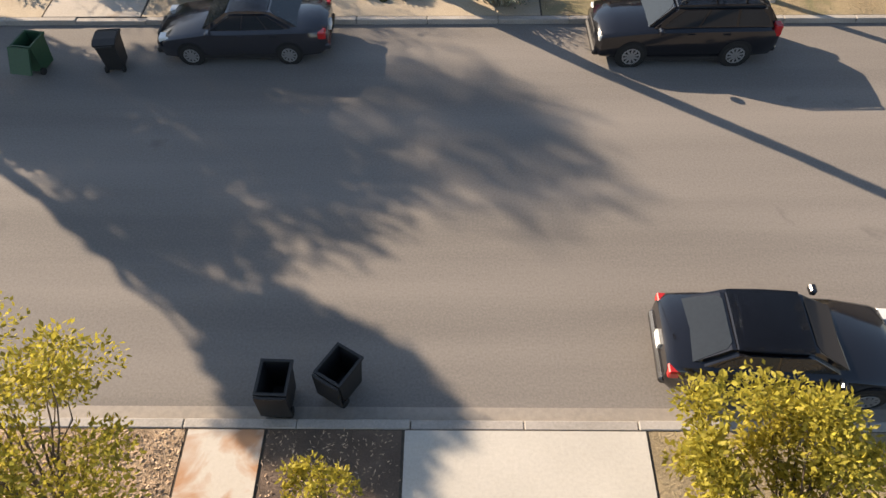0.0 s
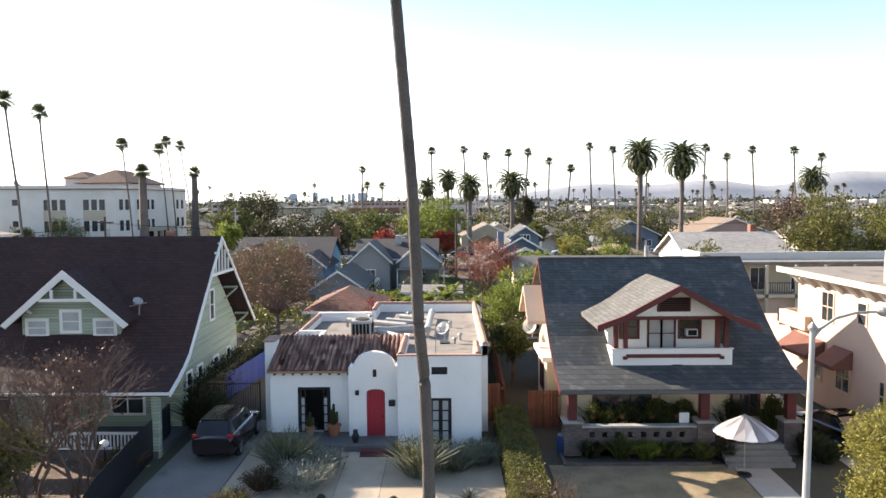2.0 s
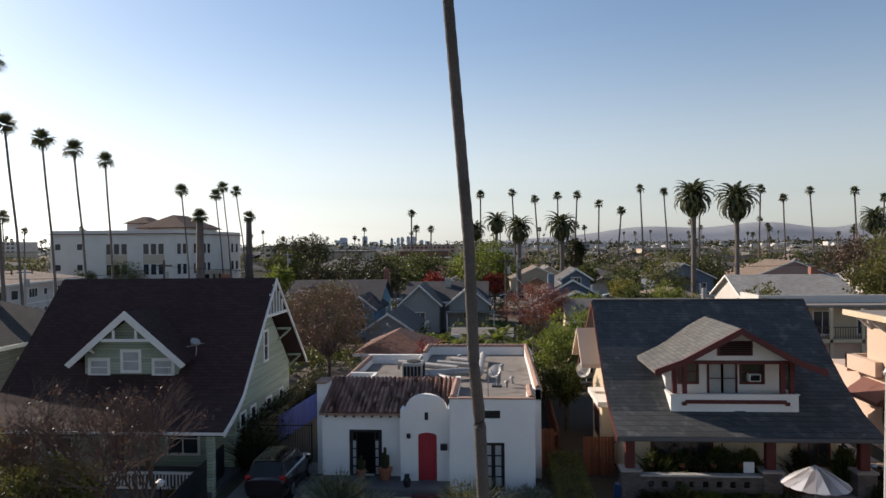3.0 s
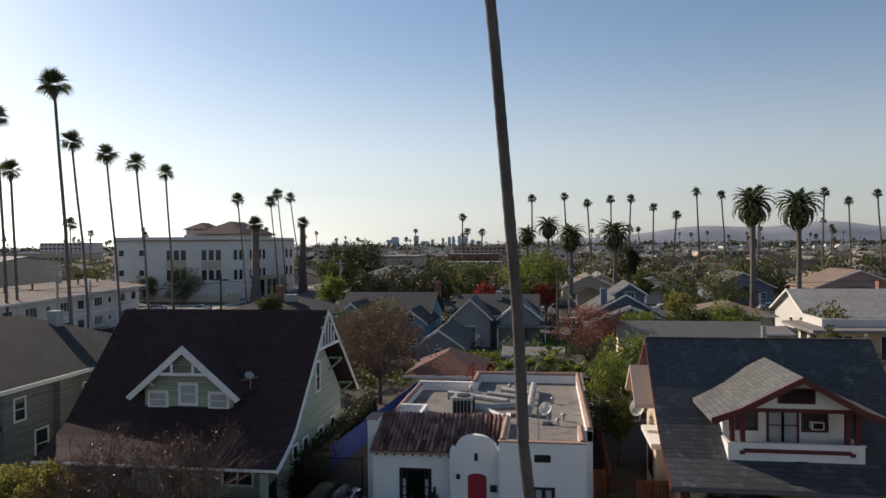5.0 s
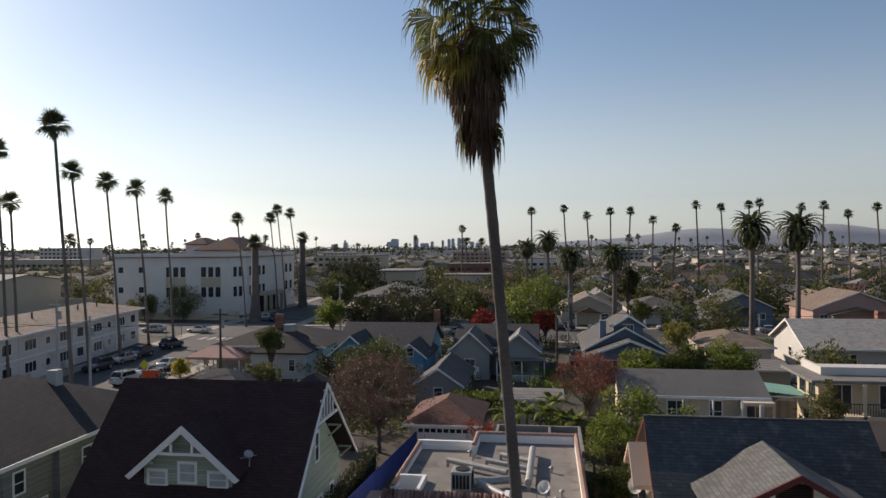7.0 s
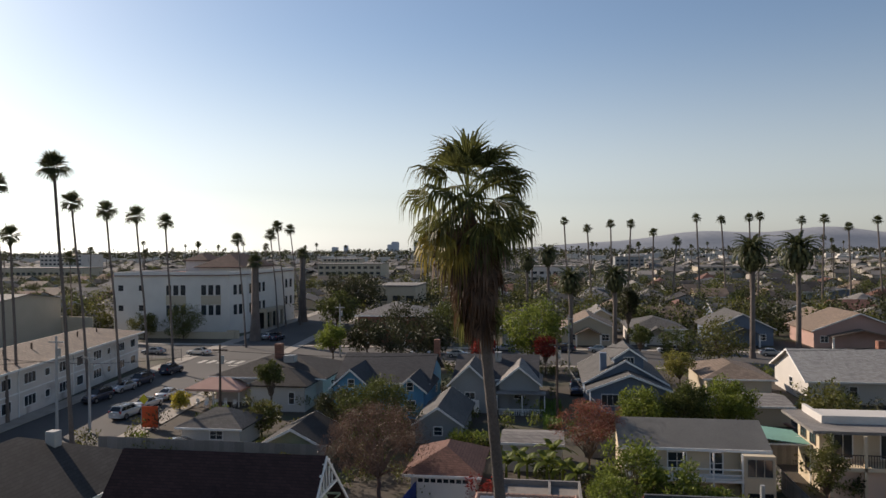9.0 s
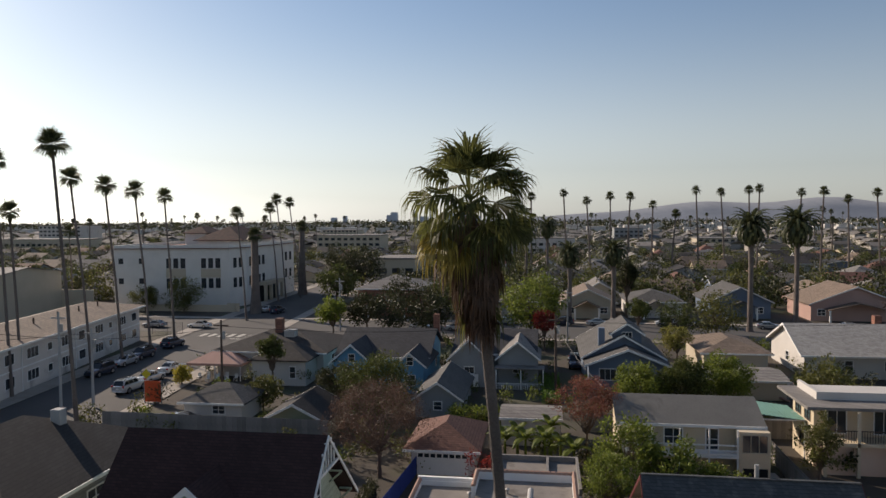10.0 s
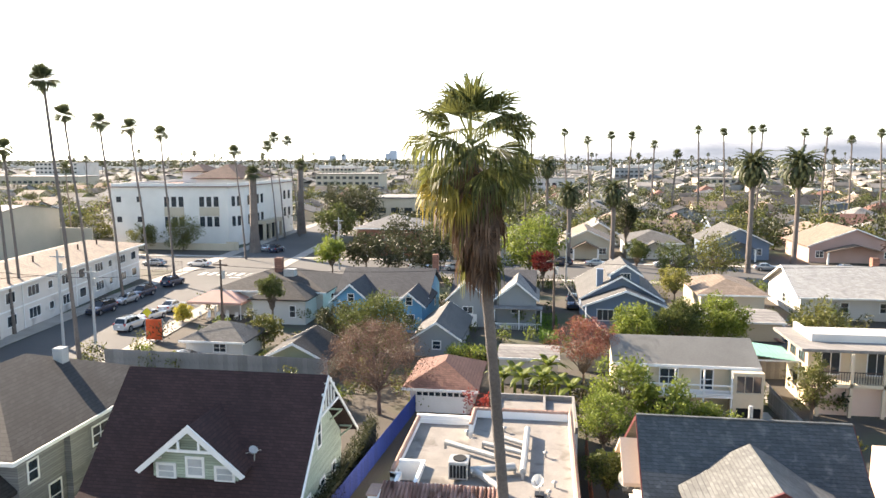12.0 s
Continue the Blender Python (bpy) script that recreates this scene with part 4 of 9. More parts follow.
# dormer with balcony
part("dormer_box", boxes((8.2, 13.7, 32.9, 36.0, 4.4, 6.72)), M["white_trim"], rh)
part("balcony_wall", boxes((8.1, 13.75, 31.5, 31.65, 4.5, 5.35), (8.1, 8.25, 31.65, 32.9, 4.5, 5.35), (13.6, 13.75, 31.65, 32.9, 4.5, 5.35)), M["white_trim"], rh, "white balcony parapet")
part("balcony_rail", boxes((8.75, 13.2, 31.43, 31.5, 4.98, 5.14), (8.6, 8.8, 31.42, 31.5, 4.9, 5.05), (13.15, 13.35, 31.42, 31.5, 4.9, 5.05)), MR, rh)
part("balcony_cap", boxes((8.05, 13.8, 31.45, 31.7, 5.35, 5.4)), T, rh)
part("scupper", boxes((10.9, 11.4, 31.46, 31.5, 4.55, 4.65)), M["dark"], rh)
part("balcony_floor", boxes((8.25, 13.6, 31.65, 32.9, 4.75, 4.85)), M["porch"], rh)
for x in (8.3, 8.75, 13.1, 13.5):
    part("balcony_post", boxes((x - 0.1, x + 0.1, 31.55, 31.75, 5.4, 6.75)), MR, rh)
part("balcony_beam", boxes((8.15, 13.7, 31.5, 31.75, 6.72, 6.88)), MR, rh)
for x, w, h, g in ((9.25, 0.8, 0.95, "glass"), (10.5, 0.55, 1.5, "curtain"), (11.15, 0.55, 1.5, "curtain"), (12.2, 0.95, 0.95, "glass")):
    window(rh, "-y", (x, 32.9, 6.15 if h < 1.2 else 5.85), w, h, MR, 1, 1, 0.1, glass=g)
t2 = part("window_unit", boxes((11.95, 12.5, 32.55, 32.9, 5.75, 6.1)), T, rh, "white window air conditioner", bevel=0.02)
part("grille", boxes((12.02, 12.43, 32.53, 32.55, 5.8, 6.05)), M["dark"], t2)
dr = [(7.2, 6.62), (8.4, 7.05), (10.95, 8.4), (13.4, 7.05), (14.6, 6.62)]
bm = B()
prism(bm, [(x, 30.6, z) for x, z in dr] + [(x, 30.6, z - 0.16) for x, z in dr[::-1]], (0, 5.4, 0))
part("dormer_roof", bm, M["tan_shingle"], rh, "lighter grey dormer roof")
bm = B()
prism(bm, [(x, 30.5, z + 0.02) for x, z in dr] + [(x, 30.5, z - 0.26) for x, z in dr[::-1]], (0, 0.12, 0))
part("dormer_bargeboard", bm, MR, rh)
part("dormer_gable", prism(B(), [(8.6, 31.55, 6.88), (10.95, 31.55, 8.2), (13.3, 31.55, 6.88)], (0, 0.15, 0)), T, rh)
vt = part("gable_vent", boxes((10.2, 11.75, 31.48, 31.55, 7.1, 7.75)), MR, rh)
for k in range(6):
    part("louvre", boxes((10.3, 11.65, 31.45, 31.48, 7.16 + 0.095 * k, 7.22 + 0.095 * k)), M["dark"], vt)
# porch
part("porch_floor", boxes((5.8, 16.2, 30.0, 32.0, 0.95, 1.5)), M["porch"], rh)
for x in (6.0, 12.0, 15.9):
    part("porch_pier", boxes((x - 0.4, x + 0.4, 29.9, 30.6, 0.95, 2.4)), M["brick"], rh)
    part("pier_cap", boxes((x - 0.46, x + 0.46, 29.84, 30.66, 2.4, 2.5)), M["kerb"], rh)
    part("porch_post", boxes((x - 0.2, x + 0.2, 30.08, 30.42, 2.5, 3.66)), MR, rh)
bm = B()
wall_cells(bm, "x", 30.0, 0.25, 6.4, 11.6, 0.95, 2.2, [(6.75 + 0.58 * k, 7.0 + 0.58 * k, 1.75, 2.0) for k in range(8)])
part("porch_wall", bm, M["brick"], rh)
part("porch_sill", boxes((6.4, 11.6, 29.94, 30.3, 2.2, 2.28)), M["pole_grey"], rh)
for x, w in ((8.7, 2.6), (14.6, 1.2)):
    window(rh, "-y", (x, 32.0, 2.9), w, 1.4, MR, 3, 0, 0.12)
part("porch_beam", boxes((5.6, 16.3, 30.1, 30.4, 3.65, 3.85)), M["wood_pole"], rh)
for k in range(4):
    part("step", boxes((12.5, 15.4, 28.6 + 0.35 * k, 30.0, 0.85, 1.05 + 0.15 * k)), M["drive_concrete"], rh, bevel=0.01)
part("porch_chair", boxes((10.9, 11.35, 30.3, 30.36, 2.3, 2.75), (10.98, 11.27, 30.29, 30.3, 2.36, 2.68)), T, rh)
resize(rh, (5.4, 29.6, 4.0), (0.937, 0.945, 0.962))
rh.location += Vector((-0.12, -0.72, 0.0))
dish(5.0, 36.6, 4.6, 0.42, (-0.6, -0.7, 0.3), 0.7, "white satellite dish on the side of the house")

# ---- pink stucco house ----
ph = thing("pink_house", "pink stucco two storey house with bracketed eaves and brown awnings", "house", at=(24, 36, 1.0))
P = M["pink"]
bm = B()
wall_cells(bm, "y", 19.3, 0.25, 25.0, 40.5, 0.95, 8.0, [])
box(bm, 19.55, 32, 25.0, 40.5, 0.95, 8.0)
part("wall", bm, P, ph)
part("rear_annex", boxes((19.6, 24, 40.5, 46.5, 0.95, 4.6)), P, ph)
part("bay", boxes((18.95, 19.3, 29.2, 31.0, 0.95, 7.6)), P, ph)
part("roof_deck", boxes((18.3, 32.6, 24.2, 40.9, 8.0, 8.2)), M["roof_felt"], ph, bevel=0.02)
part("eave_edge", boxes((18.18, 18.3, 24.1, 41.0, 7.95, 8.25)), M["cream"], ph)
part("upper_block", boxes((21.5, 32, 25.5, 33.5, 8.2, 9.3)), P, ph)
part("upper_roof", boxes((20.6, 32.6, 24.8, 34.2, 9.3, 9.5)), M["roof_felt"], ph)
part("upper_fascia", boxes((20.5, 20.6, 24.7, 34.3, 9.25, 9.6)), T, ph)
part("chimney", boxes((19.4, 20.4, 31.6, 32.6, 8.2, 9.5)), P, ph, bevel=0.03)
for k in range(11):
    y = 26.0 + 1.4 * k
    bm = B()
    prism(bm, [(19.3, y, 7.2), (18.4, y, 7.95), (18.6, y, 7.95), (19.3, y, 7.4)], (0, 0.14, 0))
    part("eave_bracket", bm, T, ph)
for y, z, w, h in ((37.2, 6.4, 1.1, 1.5), (34.0, 6.5, 0.7, 1.0), (30.0, 6.2, 0.9, 1.5), (32.2, 2.9, 0.35, 1.3), (28.2, 2.4, 0.8, 1.1), (35.6, 3.0, 1.2, 1.4), (38.3, 3.0, 1.2, 1.4)):
    window(ph, "-x", (18.95 if y == 30.0 else 19.3, y, z), w, h, P if y != 30.0 else T, 2 if w > 1 else 1, 1, 0.1)
for y in (35.6, 38.3, 40.0):
    bm = B()
    prism(bm, [(19.28, y - 0.9, 4.5), (18.2, y - 0.9, 3.75), (18.2, y - 0.9, 3.55), (19.28, y - 0.9, 3.55)], (0, 1.8, 0))
    part("awning", bm, M["awning"], ph, "faded brown canvas awning")
part("balcony_wall", boxes((18.9, 19.3, 38.9, 42.2, 4.8, 5.6), (18.9, 23.5, 42.0, 42.2, 4.6, 5.6)), P, ph)

resize(ph, (5.4, 29.6, 4.0), (0.937, 0.945, 0.97))
ph.location += Vector((1.75, -0.72, 0.0))

# ---- grey house at the far left ----
lh = thing("grey_house", "grey two storey house with weathered shingle roof and white windows", "house", at=(-31, 38, 1.0))
GW = plain("grey_siding", (0.25, 0.245, 0.235), (0.21, 0.205, 0.2), rows=(0.15, 5.0, True), bump=0.2)
GB = plain("blue_grey_siding", (0.20, 0.225, 0.26), (0.17, 0.19, 0.22), rows=(0.15, 5.0, True), bump=0.2)
part("body", boxes((-38.5, -26.4, 32.5, 47.0, 0.95, 6.6)), GW, lh)
part("roof", roof_hip(B(), -39.2, -25.8, 31.6, 47.8, 6.7, 9.6), M["old_shingle"], lh, "weathered grey shingle hip roof")
part("eave_fascia", boxes((-25.86, -25.78, 31.6, 47.8, 6.5, 6.72), (-39.2, -25.8, 31.52, 31.6, 6.5, 6.72)), T, lh)
part("front_gable", prism(B(), [(-33.6, 31.0, 0.95), (-33.6, 31.0, 5.0), (-30.3, 31.0, 7.6), (-27.0, 31.0, 5.0), (-27.0, 31.0, 0.95)], (0, 3.0, 0)), GB, lh)
bm = B()
prism(bm, [(-34.1, 30.3, 4.75), (-30.3, 30.3, 7.95), (-26.5, 30.3, 4.75), (-26.5, 30.3, 4.55), (-30.3, 30.3, 7.7), (-34.1, 30.3, 4.55)], (0, 4.0, 0))
part("gable_roof", bm, M["old_shingle"], lh)
bm = B()
prism(bm, [(-34.15, 30.22, 4.78), (-30.3, 30.22, 8.0), (-26.45, 30.22, 4.78), (-26.45, 30.22, 4.5), (-30.3, 30.22, 7.68), (-34.15, 30.22, 4.5)], (0, 0.1, 0))
part("gable_bargeboard", bm, T, lh)
part("chimney", boxes((-31.2, -30.5, 41.9, 42.6, 7.5, 9.75)), M["pole_grey"], lh, bevel=0.03)
part("roof_pipe", tube(B(), [(-32.5, 36.5, 7.8), (-32.5, 36.5, 9.4)], 0.12, 8), M["galv"], lh)
part("side_chase", boxes((-26.4, -26.0, 36.2, 37.4, 0.95, 6.6)), GW, lh)
for y, z, w, h in ((33.6, 5.4, 0.7, 1.1), (35.2, 3.2, 0.9, 1.5), (39.5, 5.2, 1.5, 1.1), (44.0, 5.2, 1.0, 1.1), (40.2, 2.6, 0.9, 1.2), (43.0, 2.6, 0.8, 1.1)):
    window(lh, "+x", (-26.4, y, z), w, h, T, 2 if w > 1.2 else 1, 1, 0.1)
for x, z in ((-30.3, 5.6), (-28.3, 3.0)):
    window(lh, "-y", (x, 31.0, z), 1.3, 1.3, T, 2, 1, 0.12)


lh.location += Vector((-0.6, -0.3, -0.2))

# ---- cars ----
def car_body(name, label, p, body, at=None):
    """A car along x, nose at -x. p: sizes of the side profile."""
    L, W, H = p["L"], p["W"], p["H"]
    t = thing(name, label, "car")
    hw = W / 2
    # stations: x, half width, bottom, shoulder height
    st = p["stations"]
    bm = B()
    rings = []
    for x, w, zb, zs in st:
        pts = [(x, -w * 0.93, zb), (x, -w, zb + 0.18), (x, -w * 1.0, (zb + zs) / 2 + 0.06), (x, -w * 0.97, zs - 0.07), (x, -w * 0.86, zs), (x, 0, zs + p.get("crown", 0.03)),
               (x, w * 0.86, zs), (x, w * 0.97, zs - 0.07), (x, w * 1.0, (zb + zs) / 2 + 0.06), (x, w, zb + 0.18), (x, w * 0.93, zb)]
        rings.append([bm.verts.new(q) for q in pts])
    for a, b in zip(rings, rings[1:]):
        for k in range(11):
            bm.faces.new((a[k], a[(k + 1) % 11], b[(k + 1) % 11], b[k]))
    bm.faces.new(rings[0])
    bm.faces.new(rings[-1][::-1])
    bd = part("body", bm, body, t, smooth=True)
    bd.data.set_sharp_from_angle(angle=radians(38))
    # greenhouse: glass block with painted roof and pillars
    wx, tx, rx, bx = p["cabin"]  # windscreen base, top, rear top, rear base
    zs, zr, cw, rw = p["belt"], H, hw * 0.86, p["roofw"] / 2
    bm = B()
    lo = [(wx, -cw, zs - 0.06), (wx, cw, zs - 0.06), (bx, cw, zs - 0.06), (bx, -cw, zs - 0.06)]
    hi = [(tx, -rw, zr - 0.05), (tx, rw, zr - 0.05), (rx, rw, zr - 0.05), (rx, -rw, zr - 0.05)]
    a, b = [bm.verts.new(q) for q in lo], [bm.verts.new(q) for q in hi]
    for k in range(4):
        bm.faces.new((a[k], a[(k + 1) % 4], b[(k + 1) % 4], b[k]))
    bm.faces.new(b)
    bm.faces.new(a[::-1])
    bmesh.ops.bevel(bm, geom=[e for e in bm.edges if max(v.co.z for v in e.verts) > zs + 0.1], offset=0.09, segments=4, affect="EDGES")
    shell = part("cabin_shell", bm, body, t, smooth=True)
    shell.data.set_sharp_from_angle(angle=radians(30))

    def pane(nm, c, edges, out, sides, label=""):
        """A glass pane on the plane through four corners c, cut to the outline given in parts of its sides."""
        c = [Vector(q) for q in c]
        o = Vector(out)
        bm = B()
        pts = [c[0].lerp(c[1], u).lerp(c[3].lerp(c[2], u), v) + o * 0.008 for u, v in edges]
        prism(bm, pts, o * -0.03)
        part(nm, bm, M["auto_glass"], t, label)

    rnd = [(0.07, 0.1), (0.93, 0.1), (0.94, 0.2), (0.90, 0.84), (0.83, 0.93), (0.17, 0.93), (0.10, 0.84), (0.06, 0.2)]
    nf = Vector((-(zr - zs), 0, tx - wx)).normalized()
    nb = Vector((zr - zs, 0, bx - rx)).normalized()
    pane("windscreen", (lo[0], lo[1], hi[1], hi[0]), rnd, nf, 0, "sloping tinted windscreen")
    pane("rear_window", (lo[3], lo[2], hi[2], hi[3]), rnd, nb, 0, "dark tinted rear window")
    cuts = [0.0, *p["pillars"], 1.0]
    for s in (-1, 1):
        ns = Vector((0, s * (zr - zs), cw - rw)).normalized()
        cor = ((wx, s * cw, zs - 0.06), (bx, s * cw, zs - 0.06), (rx, s * rw, zr - 0.05), (tx, s * rw, zr - 0.05))
        for q0, q1 in zip(cuts, cuts[1:]):
            u0, u1 = q0 + (0.10 if q0 == 0 else 0.012), q1 - ((0.05 if p.get("wagon") else 0.13) if q1 == 1 else 0.012)
            top0, top1 = u0 + (0.035 if q0 == 0 else 0), u1 - (0.04 if q1 == 1 else 0)
            pane("side_window", cor, [(u0, 0.17), (u1, 0.17), (u1, 0.55), (top1, 0.84), (top0, 0.84), (u0, 0.5)], ns, 0)
    bm = B()
    n = 6
    grid = []
    for i in range(n + 1):
        x = tx + 0.02 + (rx - tx - 0.04) * i / n
        lift = 0.05 * math.sin(math.pi * i / n)
        grid.append([bm.verts.new((x, rw * 0.95 * v, zr - 0.05 + lift * (1 - 0.4 * v * v) + 0.03 * (1 - v * v))) for v in (-1, -0.8, -0.3, 0.3, 0.8, 1)])
    for q, r in zip(grid, grid[1:]):
        for k in range(5):
            bm.faces.new((q[k], q[k + 1], r[k + 1], r[k]))
    bmesh.ops.solidify(bm, geom=bm.faces[:], thickness=0.02)
    part("roof", bm, body, t, smooth=True)
    for s in (-1, 1):
        part("mirror", boxes((wx + 0.25, wx + 0.38, s * hw * 0.98 if s > 0 else -hw * 0.98 - 0.2, s * hw * 0.98 + 0.2 if s > 0 else -hw * 0.98, zs - 0.02, zs + 0.13)), body, t, bevel=0.03)
        part("headlight", boxes((-L / 2 + p.get("hl", 0.06), -L / 2 + 0.42, s * hw * 0.72 - 0.14, s * hw * 0.72 + 0.14, p["lampz"], p["lampz"] + 0.16)), M["lamp_clear"], t, bevel=0.03)
        part("tail_light", boxes((L / 2 - 0.22, L / 2 - 0.015, s * hw * 0.8 - 0.13, s * hw * 0.8 + 0.13, p["tailz"], p["tailz"] + p.get("tailh", 0.2))), M["lamp_red"], t, bevel=0.025)
        for f in p["handles"]:
            part("door_handle", boxes((f, f + 0.18, s * hw * 0.985 - 0.02, s * hw * 0.985 + 0.02, zs - 0.14, zs - 0.1)), body, t)
        part("sill_trim", boxes((-L * 0.3, L * 0.3, s * hw * 0.95 - 0.03, s * hw * 0.95 + 0.03, 0.2, 0.3)), M["plastic_black"], t)
    part("grille", boxes((-L / 2 - 0.01, -L / 2 + 0.05, -hw * 0.45, hw * 0.45, p["lampz"] - 0.12, p["lampz"] + 0.06)), M["plastic_black"], t, bevel=0.01)
    part("front_bumper", boxes((-L / 2 - 0.04, -L / 2 + 0.2, -hw * 0.8, hw * 0.8, 0.25, 0.42)), M["plastic_black"], t, bevel=0.04)
    part("rear_bumper", boxes((L / 2 - 0.2, L / 2 + 0.05, -hw * 0.84, hw * 0.84, 0.32, 0.52)), body, t, bevel=0.05)
    part("number_plate", boxes((L / 2 + 0.0, L / 2 + 0.012 + 0.03, -0.16, 0.16, p["tailz"] - 0.15, p["tailz"])), M["white_trim"], t)
    r = p["wheel"]
    for wxx in (p["axles"][0], p["axles"][1]):
        for s in (-1, 1):
            y0, y1 = s * (hw - 0.2), s * (hw + 0.015)
            part("wheel_arch", tube(B(), [(wxx, s * (hw - 0.3), r + 0.02), (wxx, s * (hw + 0.004), r + 0.02)], r * 1.16, 20), M["dark"], t)
            bm = tube(B(), [(wxx, y0, r), (wxx, y0 + s * 0.02, r), (wxx, y1 - s * 0.03, r), (wxx, y1, r)], [r * 0.94, r, r, r * 0.93], 24)
            ty = part("tyre", bm, M["tyre"], t)
            bm = tube(B(), [(wxx, y1 + s * 0.004, r), (wxx, y1 + s * 0.01, r)], [r * 0.66, r * 0.64], 20)
            part("rim", bm, M["plastic_black"], ty, "alloy wheel rim")
            bm = B()
            for k in range(10):
                a = 2 * math.pi * k / 10 + 0.3
                c, q = math.cos(a), math.sin(a)
                d = 0.026
                prism(bm, [(wxx - q * d, y1 + s * 0.012, r + c * d), (wxx + q * d, y1 + s * 0.012, r - c * d), (wxx + c * r * 0.64 + q * d, y1 + s * 0.012, r + q * r * 0.64 - c * d), (wxx + c * r * 0.64 - q * d, y1 + s * 0.012, r + q * r * 0.64 + c * d)], (0, s * 0.012, 0))
            for k in range(24):
                a, b = 2 * math.pi * k / 24, 2 * math.pi * (k + 1) / 24
                prism(bm, [(wxx + r * f * math.cos(g), y1 + s * 0.012, r + r * f * math.sin(g)) for f, g in ((0.58, a), (0.66, a), (0.66, b), (0.58, b))], (0, s * 0.014, 0))
            part("spoke_star", bm, M["rim"], ty)
    if p.get("rack"):
        for s in (-1, 1):
            part("roof_rail", tube(B(), [(tx + 0.1, s * rw * 0.85, zr + 0.0), (tx + 0.25, s * rw * 0.85, zr + 0.08), (rx - 0.25, s * rw * 0.85, zr + 0.08), (rx - 0.1, s * rw * 0.85, zr + 0.0)], 0.025, 6), M["plastic_black"], t)
        for f in (0.12, 0.45, 0.78):
            x = tx + (rx - tx) * f
            part("cross_bar", boxes((x - 0.02, x + 0.02, -rw * 0.85, rw * 0.85, zr + 0.06, zr + 0.09)), M["plastic_black"], t)
    return t


SEDAN = dict(L=4.54, W=1.76, H=1.47, belt=0.95, roofw=1.3, cabin=(-1.05, -0.2, 0.8, 1.68), pillars=(0.4, 0.68), lampz=0.62, tailz=0.72, wheel=0.31, axles=(-1.36, 1.24), handles=(-0.05, 0.8), hl=0.12,
             stations=[(-2.27, 0.62, 0.32, 0.62), (-2.1, 0.8, 0.22, 0.74), (-1.7, 0.87, 0.2, 0.84), (-0.95, 0.88, 0.2, 0.95), (0.4, 0.88, 0.2, 0.97), (1.6, 0.87, 0.22, 0.99), (2.05, 0.82, 0.25, 0.98), (2.27, 0.68, 0.36, 0.86)])
SUV = dict(L=4.68, W=1.83, H=1.72, belt=1.08, roofw=1.44, cabin=(-1.1, -0.45, 1.85, 2.25), pillars=(0.38, 0.68), lampz=0.72, tailz=0.85, tailh=0.32, wheel=0.36, axles=(-1.4, 1.31), handles=(-0.05, 0.85), wagon=True, rack=True, hl=0.05,
           stations=[(-2.34, 0.7, 0.4, 0.78), (-2.2, 0.86, 0.3, 0.92), (-1.8, 0.91, 0.28, 1.0), (-1.1, 0.915, 0.28, 1.07), (0.4, 0.915, 0.28, 1.1), (1.7, 0.91, 0.28, 1.1), (2.2, 0.88, 0.32, 1.1), (2.34, 0.78, 0.42, 1.02)])
HATCH = dict(L=4.45, W=1.79, H=1.44, belt=0.94, roofw=1.34, cabin=(-0.95, -0.15, 1.15, 2.0), pillars=(0.45,), lampz=0.62, tailz=0.72, wheel=0.32, axles=(-1.33, 1.3), handles=(0.15,), hl=0.12,
             stations=[(-2.22, 0.6, 0.32, 0.6), (-2.05, 0.8, 0.22, 0.72), (-1.7, 0.87, 0.2, 0.82), (-0.95, 0.89, 0.2, 0.94), (0.4, 0.895, 0.2, 0.97), (1.5, 0.89, 0.22, 1.0), (2.05, 0.85, 0.26, 1.0), (2.22, 0.74, 0.36, 0.9)])
P_SEDAN, P_BLACK, P_MAR = paint("grey_metallic", (0.03, 0.03, 0.036)), paint("black_metallic", (0.009, 0.009, 0.012)), paint("dark_maroon_metallic", (0.018, 0.009, 0.011))
P_WHITE, P_SILVER, P_BLUE = paint("white_car", (0.62, 0.62, 0.6)), paint("silver_car", (0.36, 0.37, 0.38)), paint("dark_blue_car", (0.03, 0.04, 0.07))
car = car_body("sedan", "dark grey sedan parked at the far kerb", SEDAN, P_SEDAN)
car.matrix_basis = pose(-4.85, 16.08, 0, 0, 0, 0.6)
car = car_body("sport_utility_car", "black sport utility car with roof rails parked at the kerb", SUV, P_BLACK)
car.matrix_basis = pose(6.75, 15.98, 0, 0, 0, 0.9)
car = car_body("hatchback", "black hatchback parked at the near kerb under a tree", HATCH, P_BLACK)
car.matrix_basis = pose(6.7, 6.25, 0, 0, 0, 177.5)
crv = dict(SUV, L=4.5, rack=False, roofw=1.36)
car = car_body("crossover", "dark maroon crossover parked in the driveway", crv, P_MAR)
car.matrix_basis = Matrix.Translation((-9.35, 31.0, gz(31.0) + 0.02)) @ Euler((0, 0, radians(-90))).to_matrix().to_4x4()
car = car_body("saloon", "dark sedan in the side driveway beside the porch", SEDAN, P_BLACK)
car.matrix_basis = Matrix.Translation((17.9, 31.0, gz(31.0) + 0.03)) @ Euler((0, 0, radians(-80))).to_matrix().to_4x4()
PARKED = {"white": car_body("parked_car", "white car parked along the side street", SEDAN, P_WHITE), "silver": car_body("parked_car", "silver car parked along the side street", HATCH, P_SILVER),
          "dark": car_body("parked_car", "dark blue car parked along the side street", SUV, P_BLUE), "van": car_body("parked_car", "white sport utility car parked along the street", SUV, P_WHITE)}
first = set()


